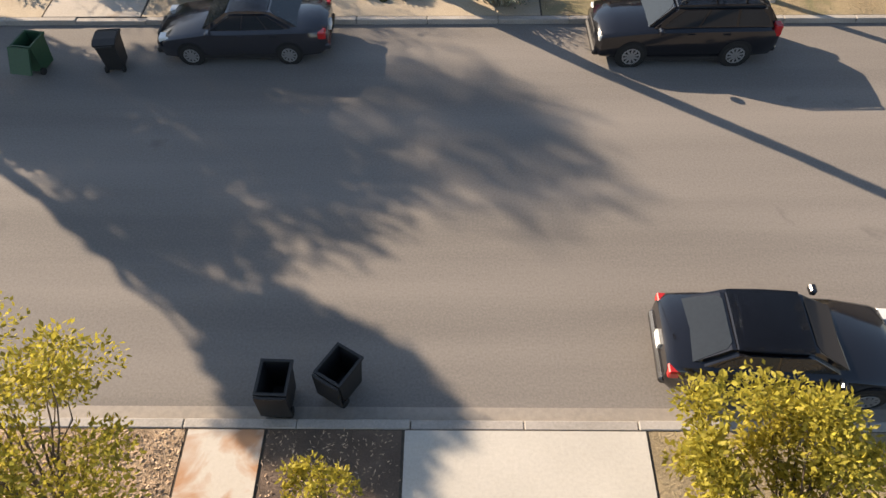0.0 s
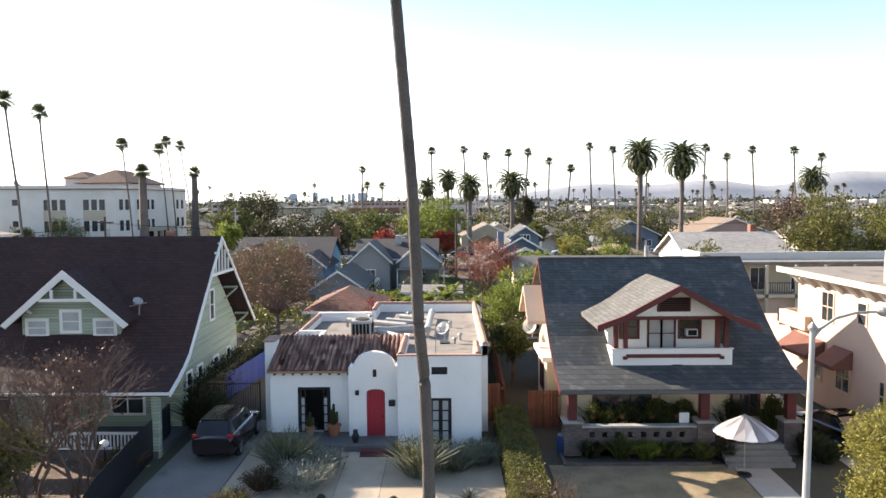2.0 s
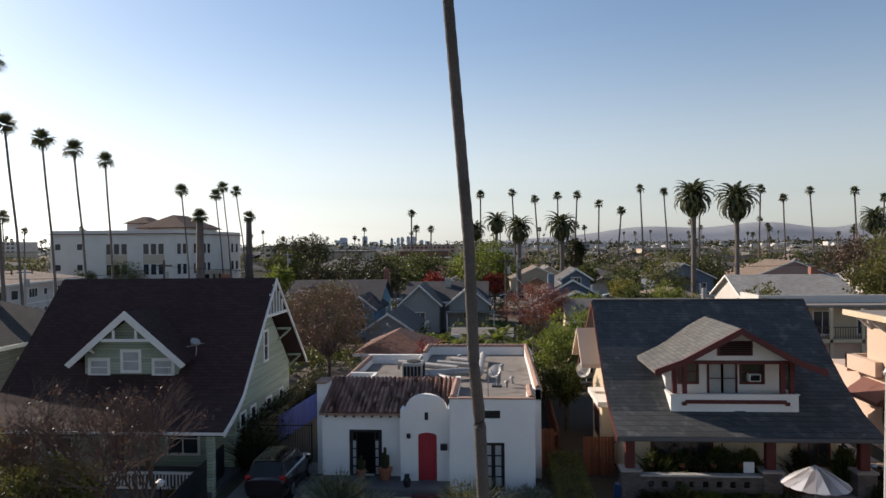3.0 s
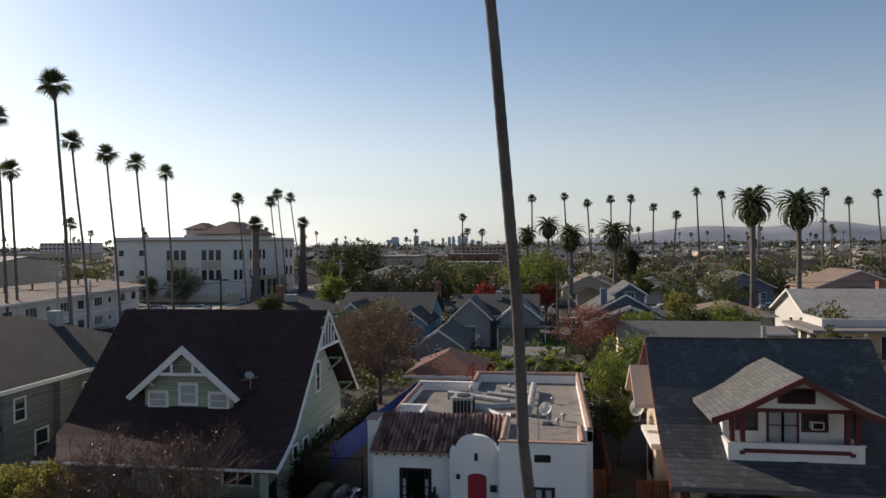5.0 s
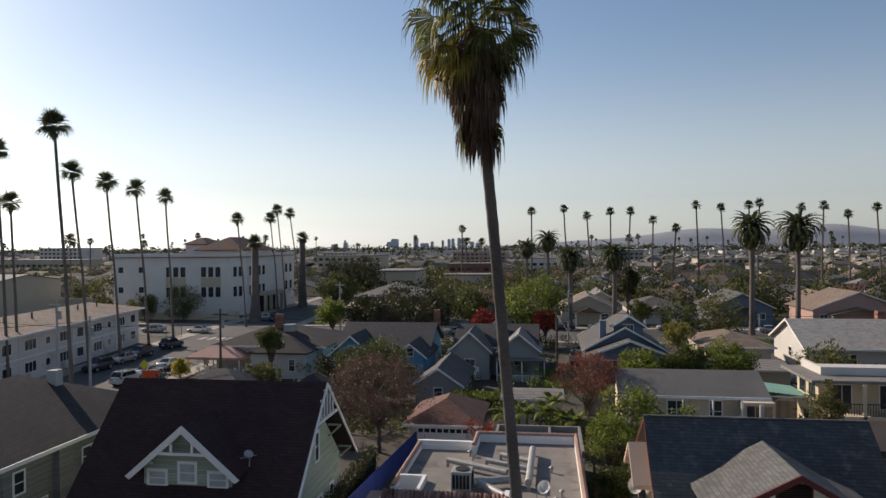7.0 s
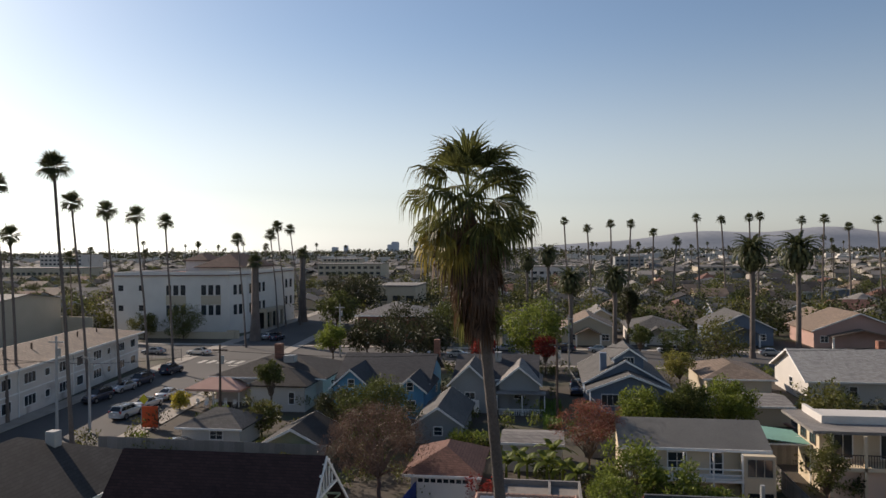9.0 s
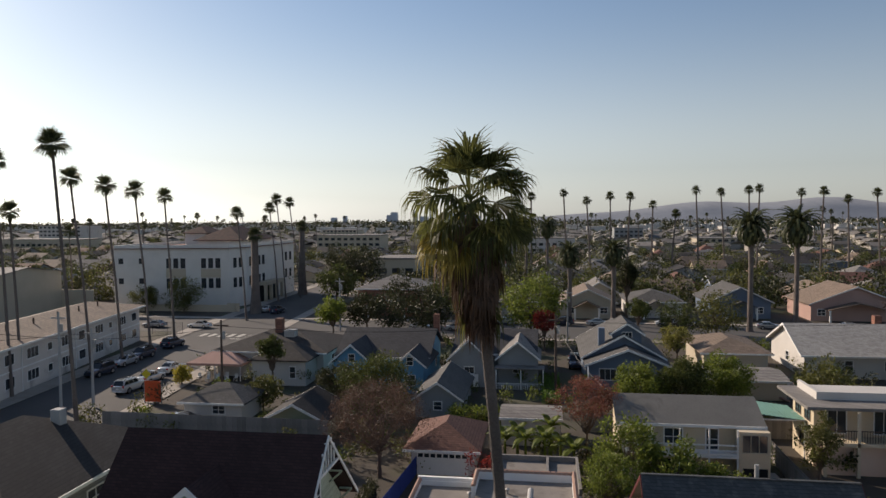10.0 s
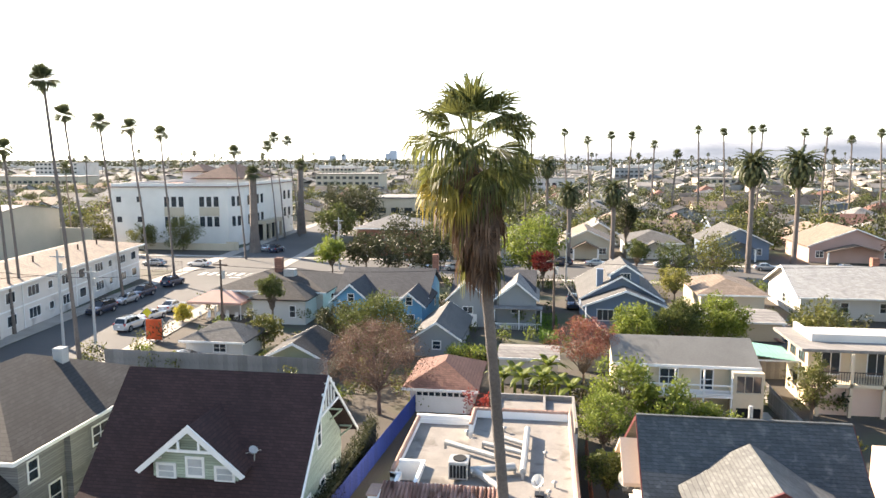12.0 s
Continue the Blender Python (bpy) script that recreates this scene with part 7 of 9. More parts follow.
# ---- rear yards and the next street ----
M["brown_roof"] = plain("red_brown_roof", (0.20, 0.095, 0.07), (0.13, 0.062, 0.047), rows=(0.11, 0.3, True), bump=0.3)
M["light_roof"] = plain("pale_grey_roof", (0.26, 0.24, 0.22), (0.19, 0.175, 0.16), rows=(0.12, 0.35, True), bump=0.25)
M["mid_roof"] = plain("grey_roof", (0.12, 0.114, 0.108), (0.08, 0.076, 0.072), rows=(0.12, 0.35, True), bump=0.25)
M["dark_roof"] = plain("dark_roof", (0.06, 0.06, 0.064), (0.042, 0.042, 0.046), rows=(0.12, 0.35, True), bump=0.25)
M["felt_roof"] = plain("weathered_felt_roof", (0.19, 0.18, 0.16), (0.135, 0.128, 0.115), stain=((0.11, 0.105, 0.095), 0.5, 0.6))
M["tan_roof"] = plain("tan_roof", (0.25, 0.185, 0.14), (0.18, 0.135, 0.10), rows=(0.12, 0.35, True), bump=0.25)
M["blue_wall"] = plain("sky_blue_wall", (0.12, 0.32, 0.50), (0.10, 0.28, 0.44))
M["grey_wall"] = plain("grey_wall", (0.28, 0.29, 0.29), (0.24, 0.25, 0.25))
M["slate_wall"] = plain("slate_blue_wall", (0.15, 0.19, 0.25), (0.12, 0.155, 0.21))
M["white_wall"] = plain("white_wall", (0.58, 0.55, 0.51), (0.50, 0.475, 0.44), stain=((0.5, 0.48, 0.44), 0.2, 0.6))
M["beige_wall"] = plain("beige_wall", (0.50, 0.43, 0.33), (0.43, 0.37, 0.28))
M["pink_wall"] = plain("dusty_pink_wall", (0.45, 0.29, 0.25), (0.38, 0.25, 0.21))
M["olive_wall"] = plain("olive_wall", (0.30, 0.31, 0.20), (0.25, 0.26, 0.17))


def house(name, label, x0, x1, y0, y1, ze, zr, axis, wall, roof, wins=(), over=0.5, hip=False, z0=0.9, trim="white_trim", at=None):
    """A simple house: walls with gables, roof, bargeboards, windows (face, along, z, w, h)."""
    t = thing(name, label, "house", at=((x0 + x1) / 2, (y0 + y1) / 2, 1.0))
    bm = boxes((x0, x1, y0, y1, z0, ze))
    part("wall", bm, M[wall], t)
    if not hip:
        k = (zr - ze) * (1 - 2 * over / ((y1 - y0 if axis == "x" else x1 - x0) + 2 * over))
        if axis == "y":
            part("gable_wall", prism(B(), [(x0, y0 + 0.002, ze), (x1, y0 + 0.002, ze), ((x0 + x1) / 2, y0 + 0.002, ze + k)], (0, y1 - y0 - 0.004, 0)), M[wall], t)
        else:
            part("gable_wall", prism(B(), [(x0 + 0.002, y0, ze), (x0 + 0.002, y1, ze), (x0 + 0.002, (y0 + y1) / 2, ze + k)], (x1 - x0 - 0.004, 0, 0)), M[wall], t)
        part("roof", roof_gable(B(), x0 - over, x1 + over, y0 - over, y1 + over, ze, zr, axis), M[roof], t)
        if axis == "y":
            xm = (x0 + x1) / 2
            for yy in (y0 - over - 0.05, y1 + over - 0.03):
                part("bargeboard", prism(B(), [(x0 - over, yy, ze), (xm, yy, zr), (x1 + over, yy, ze), (x1 + over, yy, ze - 0.22), (xm, yy, zr - 0.26), (x0 - over, yy, ze - 0.22)], (0, 0.08, 0)), M[trim], t)
        else:
            part("fascia", boxes((x0 - over, x1 + over, y0 - over - 0.06, y0 - over, ze - 0.2, ze + 0.02)), M[trim], t)
    else:
        part("roof", roof_hip(B(), x0 - over, x1 + over, y0 - over, y1 + over, ze, zr), M[roof], t)
        part("fascia", boxes((x0 - over, x1 + over, y0 - over - 0.06, y0 - over, ze - 0.2, ze + 0.0)), M[trim], t)
    for face, a, z, w, h in wins:
        c = {"-y": (a, y0, z), "+x": (x1, a, z), "-x": (x0, a, z)}[face]
        window(t, face, c, w, h, M[trim], 2 if w > 1.2 else 1, 1, 0.1)
    return t


g = house("garage", "white garage with a red-brown hip roof and window row", -10.5, -5.3, 56.2, 63.5, 3.2, 4.7, "y", "white_wall", "brown_roof", over=0.6, hip=True)
part("garage_door", boxes((-10.0, -5.8, 56.12, 56.2, 1.0, 2.9)), M["white_trim"], g)
for k in range(8):
    part("pane", boxes((-9.9 + 0.52 * k, -9.5 + 0.52 * k, 56.1, 56.12, 2.45, 2.75)), M["glass"], g)
house("shed", "grey gabled shed with a shingle roof", -13.2, -8.4, 72.5, 83, 3.0, 4.9, "y", "grey_wall", "mid_roof", [("-y", -10.8, 2.3, 0.8, 0.8)], 0.4)
house("shed", "white outbuilding with a grey hip roof", -36.8, -30.5, 67.9, 73, 3.2, 4.7, "x", "white_wall", "mid_roof", [("-y", -33, 2.4, 1.3, 0.8)], 0.5, True)
house("shed", "olive gabled shed with a weathered roof", -26.2, -20.3, 63.4, 70, 2.9, 4.6, "y", "olive_wall", "old_shingle", (), 0.4)
g = house("grey_bungalow", "grey bungalow with two front gables and white trim", -12.4, 0.0, 90, 102, 4.6, 6.9, "x", "grey_wall", "dark_roof", [("-y", -3.0, 2.9, 1.6, 1.0)], 0.4)
for x0, x1, y0, zr in ((-12.5, -6.8, 86.6, 7.0), (-5.4, 0.4, 87.6, 6.7)):
    part("front_gable", prism(B(), [(x0, y0, 0.9), (x0, y0, 4.5), ((x0 + x1) / 2, y0, zr - 0.2), (x1, y0, 4.5), (x1, y0, 0.9)], (0, 5, 0)), M["grey_wall"], g)
    xm = (x0 + x1) / 2
    part("gable_roof", roof_gable(B(), x0 - 0.5, x1 + 0.5, y0 - 0.5, y0 + 7, 4.4, zr, "y"), M["light_roof"] if x0 > -8 else M["mid_roof"], g)
    part("gable_bargeboard", prism(B(), [(x0 - 0.5, y0 - 0.56, 4.42), (xm, y0 - 0.56, zr + 0.02), (x1 + 0.5, y0 - 0.56, 4.42), (x1 + 0.5, y0 - 0.56, 4.2), (xm, y0 - 0.56, zr - 0.24), (x0 - 0.5, y0 - 0.56, 4.2)], (0, 0.07, 0)), M["white_trim"], g)
    window(g, "-y", (xm, y0, 3.1), 1.4, 0.8, M["white_trim"], 2, 0)
part("garage_door", boxes((-11.3, -8.3, 86.5, 86.6, 1.0, 2.6)), M["white_trim"], g)
part("porch_roof", boxes((-5.8, 1.4, 85.6, 87.6, 3.5, 3.65)), M["light_roof"], g)
for x in (-5.6, -2, 1.2):
    part("porch_post", boxes((x - 0.08, x + 0.08, 85.7, 85.86, 0.9, 3.5)), M["white_trim"], g)
part("porch_rail", boxes((-5.6, 1.2, 85.7, 85.8, 1.7, 1.8), *[(-5.6 + 0.25 * k, -5.52 + 0.25 * k, 85.72, 85.78, 0.95, 1.7) for k in range(27)]), M["white_trim"], g)
part("roof_cooler", boxes((-6.6, -5.6, 94, 95, 6.0, 7.4)), M["galv"], g)
resize(g, (-5.6, 90.0, 1.0), (0.84, 1.0, 1.0))
g = house("blue_bungalow", "sky blue bungalow with a dark U-shaped roof", -26.6, -15.2, 86.5, 98, 4.6, 7.4, "x", "blue_wall", "dark_roof", [("+x", 90, 2.8, 0.9, 1.3), ("+x", 94, 2.8, 0.9, 1.3)], 0.5)
for x0, x1, y0, zr in ((-26.4, -21.8, 83.6, 6.7), (-18.2, -14.9, 82.4, 6.0)):
    xm = (x0 + x1) / 2
    part("front_gable", prism(B(), [(x0, y0, 0.9), (x0, y0, 4.4), (xm, y0, zr - 0.25), (x1, y0, 4.4), (x1, y0, 0.9)], (0, 7, 0)), M["blue_wall"], g)
    part("gable_roof", roof_gable(B(), x0 - 0.5, x1 + 0.5, y0 - 0.5, y0 + 9, 4.3, zr, "y"), M["dark_roof"], g)
    part("gable_bargeboard", prism(B(), [(x0 - 0.5, y0 - 0.56, 4.32), (xm, y0 - 0.56, zr + 0.02), (x1 + 0.5, y0 - 0.56, 4.32), (x1 + 0.5, y0 - 0.56, 4.1), (xm, y0 - 0.56, zr - 0.24), (x0 - 0.5, y0 - 0.56, 4.1)], (0, 0.07, 0)), M["white_trim"], g)
    window(g, "-y", (xm, y0, 4.9), 0.7, 0.9, M["white_trim"], 1, 1)
    window(g, "-y", (xm, y0, 2.6), 1.2, 1.2, M["white_trim"], 2, 1)
part("chimney", boxes((-16.0, -15.2, 97, 97.8, 5.0, 8.6)), M["brick_red"], g)
g.location.x += 0.85
g = house("hip_roofed_house", "white house with a broad grey hip roof", -43.4, -28.6, 89, 101, 4.5, 6.7, "x", "white_wall", "old_shingle", [("-y", -32, 3.0, 1.0, 1.6), ("+x", 93, 2.9, 1, 1.2), ("+x", 97, 2.9, 1, 1.2)], 0.7, True)
part("front_wing", boxes((-36.5, -29.5, 84.5, 89, 0.9, 4.3)), M["white_wall"], g)
part("front_wing_roof", roof_hip(B(), -37, -29, 84, 92, 4.3, 6.0), M["old_shingle"], g)
window(g, "-y", (-31.2, 84.5, 2.7), 0.7, 1.4, M["white_trim"], 1, 1)
part("chimney", boxes((-37.0, -36.0, 93.5, 94.5, 6.0, 8.2)), M["brick_red"], g)
part("roof_cooler", boxes((-34.2, -32.8, 89.6, 91, 6.3, 7.2)), M["galv"], g)
t = thing("garden_gazebo", "faded red canvas gazebo over an outdoor dining set", "gazebo", at=(-42.3, 88.5, 1))
part("canopy", roof_hip(B(), -46.2, -38.6, 85.8, 90.8, 3.3, 4.5, 0.3), M["canopy_red"], t)
for x in (-45.9, -42.4, -38.9):
    for y in (86.1, 90.5):
        part("post", boxes((x - 0.06, x + 0.06, y - 0.06, y + 0.06, 0.95, 3.1)), M["white_trim"], t)
for k in range(9):
    x, y = -45.5 + 0.85 * k, 85.2 + (k % 3) * 0.9
    c = thing("garden_chair", "pale garden chair beside the gazebo", "chair", at=(x, y, 1.0), group="gazebo chairs")
    part("seat", boxes((x - 0.22, x + 0.22, y - 0.22, y + 0.22, 1.42, 1.48)), M["white_trim"], c)
    part("backrest", boxes((x - 0.22, x + 0.22, y + 0.2, y + 0.25, 1.48, 1.95)), M["white_trim"], c)
    for sx in (-0.19, 0.19):
        for sy in (-0.19, 0.19):
            part("leg", boxes((x + sx - 0.02, x + sx + 0.02, y + sy - 0.02, y + sy + 0.02, 0.98, 1.42)), M["white_trim"], c)
t = thing("tarpaulin_screen", "bright orange tarpaulin screen on the fence", "tarpaulin", at=(-44.0, 74.5, 1))
part("sheet", boxes((-45.2, -43.2, 74.4, 74.46, 1.2, 3.6)), M["orange"], t)
part("frame", boxes((-45.28, -45.2, 74.38, 74.48, 0.9, 3.7), (-43.2, -43.12, 74.38, 74.48, 0.9, 3.7)), M["galv"], t)
# two storey rear house with balcony
g = house("balcony_house", "cream two storey rear house with a long white balcony", 6.4, 17.6, 57.2, 63.5, 5.7, 7.2, "x", "cream", "felt_roof", [("-y", 8.2, 4.6, 1.0, 1.4), ("-y", 10.7, 4.6, 1.4, 1.3), ("-y", 13.8, 4.5, 0.9, 1.6)], 0.4)
part("balcony_floor", boxes((6.4, 15.6, 55.9, 57.2, 3.4, 3.6)), M["white_trim"], g)
part("balcony_rail", boxes((6.4, 15.6, 55.9, 55.98, 4.35, 4.45), (6.4, 15.6, 55.9, 55.98, 3.95, 4.03), (6.4, 15.6, 55.9, 55.98, 3.65, 3.73)), M["white_trim"], g)
for x in (6.5, 8.8, 11.0, 13.3, 15.5):
    part("balcony_post", boxes((x - 0.06, x + 0.06, 55.88, 56.0, 0.9, 5.6)), M["white_trim"], g)
part("enclosed_bay", boxes((15.6, 18.0, 55.9, 57.2, 0.95, 5.5)), M["cream"], g)
window(g, "-y", (16.8, 55.9, 4.6), 1.9, 1.3, M["beige_wall"], 3, 0)
# flat dark panels on the solid wall paint the shade of ground floor openings
part("ground_opening", boxes((15.9, 17.8, 55.85, 55.9, 1.0, 2.7), (9.0, 12.0, 57.14, 57.2, 1.0, 2.8)), M["dark"], g)
resize(g, (6.0, 57.0, 1.0), (0.95, 1.0, 1.0))
t = thing("roof_trellis", "pale green translucent patio roof on posts", "trellis", at=(20.3, 66, 1))
for k in range(10):
    part("slat", boxes((18.4 + 0.42 * k, 18.75 + 0.42 * k, 63.5, 68.5, 4.9 - 0.05 * k, 4.95 - 0.05 * k)), plain("green_fibreglass", (0.20, 0.40, 0.33)) if k == 0 else bpy.data.materials["green_fibreglass"], t)
part("beam", boxes((18.3, 22.6, 63.5, 63.6, 4.4, 4.52)), M["white_trim"], t)
part("beam", boxes((18.3, 22.6, 66, 66.1, 4.4, 4.52)), M["white_trim"], t)
for x in (18.4, 22.4):
    part("post", boxes((x, x + 0.1, 63.5, 63.6, 0.9, 4.4)), M["white_trim"], t)
# cream apartment block
g = thing("apartment_block", "cream two storey apartment block with flat white roof and balcony", "building", at=(33, 68, 1))
part("wall", boxes((22.6, 44, 62.0, 67, 0.9, 6.3)), M["cream"], g)
part("eave", boxes((21.4, 45, 60.0, 67.6, 6.3, 6.55)), M["light_roof"], g)
part("parapet", boxes((23.0, 44, 62.6, 62.9, 6.55, 7.2), (23.0, 23.3, 62.9, 67.2, 6.55, 7.2)), M["white_wall"], g)
part("roof_top", boxes((23.3, 44, 62.9, 67.2, 6.55, 6.75)), M["white_wall"], g)
part("balcony_floor", boxes((22.6, 44, 59.6, 61.5, 3.5, 3.8)), M["cream"], g)
part("garage_wall", boxes((22.6, 44, 60.2, 60.4, 0.9, 3.5)), M["pink"], g)
for k in range(9):
    x = 22.7 + 2.5 * k
    part("balcony_post", boxes((x - 0.12, x + 0.12, 59.6, 59.84, 0.9, 6.3)), M["cream"], g)
part("balcony_rail", boxes((22.7, 44, 59.65, 59.7, 4.75, 4.82), *[(22.8 + 0.2 * k, 22.83 + 0.2 * k, 59.65, 59.7, 3.85, 4.75) for k in range(105)]), M["brown_iron"], g)
for k in range(5):
    window(g, "-y", (24.4 + 3.6 * k, 62.0, 4.9), 1.4, 1.9, M["white_trim"], 2, 0)
for y, z in ((63.4, 5.2), (65.6, 5.2), (64.5, 2.6)):
    window(g, "-x", (22.6, y, z), 1.2, 1.0, M["brown_iron"], 2, 0)
# blue-grey house
g = house("slate_bungalow", "slate blue bungalow with pale roof and a dormer", 4.6, 15.4, 90, 104, 4.4, 7.4, "y", "slate_wall", "mid_roof", [("-y", 7.6, 3.0, 2.4, 1.3)], 0.6)
part("dormer", prism(B(), [(8.6, 90.6, 6.0), (8.6, 90.6, 7.4), (10.6, 90.6, 8.5), (12.6, 90.6, 7.4), (12.6, 90.6, 6.0)], (0, 7, 0)), M["slate_wall"], g)
part("dormer_roof", roof_gable(B(), 8.1, 13.1, 90.1, 98, 7.3, 8.75, "y"), M["mid_roof"], g)
part("dormer_bargeboard", prism(B(), [(8.1, 90.02, 7.32), (10.6, 90.02, 8.78), (13.1, 90.02, 7.32), (13.1, 90.02, 7.1), (10.6, 90.02, 8.5), (8.1, 90.02, 7.1)], (0, 0.08, 0)), M["white_trim"], g)
window(g, "-y", (10.6, 90.6, 7.1), 1.3, 0.8, M["white_trim"], 3, 0)
part("front_porch_gable", prism(B(), [(5.0, 87, 0.9), (5.0, 87, 4.2), (10.4, 87, 5.6), (15.6, 87, 4.2), (15.6, 87, 0.9)], (0, 3, 0)), M["slate_wall"], g)
part("porch_gable_roof", roof_gable(B(), 4.4, 16.2, 86.4, 91, 4.1, 6.1, "y"), M["mid_roof"], g)
part("porch_bargeboard", prism(B(), [(4.4, 86.32, 4.12), (10.3, 86.32, 6.14), (16.2, 86.32, 4.12), (16.2, 86.32, 3.88), (10.3, 86.32, 5.85), (4.4, 86.32, 3.88)], (0, 0.08, 0)), M["white_trim"], g)
window(g, "-y", (7.6, 87, 2.9), 2.2, 1.3, M["white_trim"], 3, 0)
part("chimney", boxes((6.6, 7.5, 90.6, 91.6, 5.0, 8.0)), M["slate_wall"], g)
resize(g, (10.2, 90.0, 1.0), (0.88, 1.0, 1.0))
house("low_house", "low brown-roofed bungalow behind bushes", 21, 29, 96, 108, 4.2, 5.6, "x", "beige_wall", "tan_roof", [("-y", 23, 2.7, 1.4, 1)], 0.6, True)
house("low_house", "flat low outbuilding with a pale roof", 18.6, 27.5, 84, 91, 3.3, 3.8, "x", "beige_wall", "light_roof", (), 0.4)
M["cream_roof"] = plain("pale_cream_roof", (0.46, 0.43, 0.385), (0.37, 0.345, 0.31), rows=(0.12, 0.35, True), bump=0.2)
g = house("white_roofed_house", "white gabled house with a broad pale roof", 33.6, 48, 96.5, 110, 4.0, 7.2, "x", "white_wall", "cream_roof", [("-y", 39, 2.7, 0.9, 1.2), ("-y", 44, 2.7, 1.4, 1.2), ("-x", 103, 2.7, 1.2, 1.2)], 0.6)
for x in (32.96, 48.52):
    part("gable_bargeboard", prism(B(), [(x, 95.9, 4.02), (x, 103.25, 7.22), (x, 110.6, 4.02), (x, 110.6, 3.8), (x, 103.25, 6.95), (x, 95.9, 3.8)], (0.08, 0, 0)), M["white_trim"], g)
part("chimney", boxes((45.2, 46.1, 104, 105, 5.6, 8.2)), M["brick_red"], g)
pile = thing("debris_pile", "heap of pale broken boards and rubble in the yard", "debris", at=(28, 91, 1))
r1 = random.Random(8)
for k in range(150):
    x, y = 28.4 + r1.gauss(0, 1.5), 91.5 + r1.gauss(0, 2.4)
    q = max(0.0, 1 - math.hypot((x - 28.4) / 3.4, (y - 91.5) / 5.4))
    s_ = r1.uniform(0.18, 0.62)
    bm = boxes((-s_, s_, -s_ * r1.uniform(0.2, 0.7), s_ * 0.4, -s_ * 0.14, s_ * 0.14))
    bmesh.ops.rotate(bm, verts=bm.verts, matrix=Euler((r1.uniform(-0.6, 0.6), r1.uniform(-0.6, 0.6), r1.random() * 3)).to_matrix())
    bmesh.ops.translate(bm, verts=bm.verts, vec=(x, y, 1.12 + r1.random() * 0.2 + 1.3 * q * r1.random()))
    part("board", bm, M[("white_wall", "grey_fence", "pink_wall", "wood_pole", "white_trim")[k % 5]], pile)

# low planting of the rear yards
rg = random.Random(23)
cs, rs = [], []
while len(cs) < 760:
    x, y = rg.uniform(-46, 60), rg.uniform(49, 119)
    if (-9 < x < -3 and y < 56) or (16.5 < x < 20 and y < 60):
        continue
    for _ in range(rg.randrange(1, 4)):
        cs.append((x + rg.uniform(-1, 1), y + rg.uniform(-1, 1), 1.0 + rg.uniform(0.2, 1.7)))
        rs.append(rg.uniform(0.5, 1.1))
pick = [rg.randrange(4) for _ in cs]
for k, m in enumerate(("leaf_dark", "leaf_green", "leaf_olive", "leaf_bright")):
    idx = [i for i in range(len(cs)) if pick[i] == k]
    tagged(new("yard_planting", leaves("yard_planting", [cs[i] for i in idx], [rs[i] for i in idx], 90, 0.28, 0.16, M[m], 400 + k)), "mixed shrubs filling the rear yards", "shrubs", kind="stuff")

# side street, cross street
def strip(name, material, label, pts, w, lift=0.03):
    bm = B()
    prev = None
    for x, y in pts:
        a, b = bm.verts.new((x - w / 2, y, 1.0 + lift)), bm.verts.new((x + w / 2, y, 1.0 + lift))
        if prev:
            bm.faces.new((prev[0], prev[1], b, a))
        prev = (a, b)
    tagged(part(name, bm, material), label, "road", kind="structure")


strip("side_street", M["asphalt_far"], "grey asphalt side street lined with palms", [(-49.5, 40), (-54.3, 85), (-57, 110), (-62, 170), (-75, 420)], 14.0, 0.02)
strip("side_pavement_west", M["concrete"], "pale concrete pavement along the side street", [(-58.0, 40), (-62.8, 85), (-65.5, 110), (-70.0, 170), (-83, 420)], 3.0, 0.10)
strip("side_pavement_east", M["concrete"], "pale concrete pavement along the side street", [(-41.3, 40), (-46.1, 85), (-48.8, 110), (-53.8, 170), (-66.8, 420)], 2.4, 0.10)
tagged(part("cross_street", boxes((-300, 300, 123.5, 140.5, 1.0, 1.034)), M["asphalt_far"]), "asphalt cross street behind the bungalows", "road", kind="structure")
tagged(part("cross_pavement", boxes((-300, -63.5, 141, 143.2, 1.0, 1.13), (-50, 300, 141, 143.2, 1.0, 1.13), (-46, 300, 120.5, 122.6, 1.0, 1.13)), M["concrete"]), "pale pavement along the cross street", "pavement", kind="structure")
for k in range(7):
    tagged(part("crossing_bar", boxes((-62 + 1.8 * k, -61.2 + 1.8 * k, 119.0, 122.0, 1.03, 1.042)), M["line_paint"]), "worn white crossing bar on the asphalt", "road marking", group="crossing bars", kind="structure")
tagged(part("stop_line", boxes((-55, -49, 116.8, 117.3, 1.03, 1.042)), M["line_paint"]), "worn white stop line on the asphalt", "road marking", kind="structure")

# white three storey school-like building
M["school_wall"] = plain("white_render", (0.70, 0.67, 0.62), (0.60, 0.575, 0.53), stain=((0.56, 0.53, 0.48), 0.15, 0.62))
M["pavilion_tile"] = plain("dark_clay_roof", (0.115, 0.06, 0.048), (0.075, 0.04, 0.033), rows=(0.3, 0.5, True), bump=0.3)
g = thing("corner_building", "white three storey corner building with tiled roof pavilion", "building", at=(-87, 178, 1))
bm = B()
A, Bc, Cc, D, E_ = (-102.5, 156.0), (-75.0, 160.05), (-72.9, 165.0), (-73.3, 199.0), (-104.5, 195)
ring = (A, Bc, Cc, D, E_)
prism(bm, [(*p, 0.9) for p in ring], (0, 0, 14.3))
part("wall", bm, M["school_wall"], g)
bm = B()
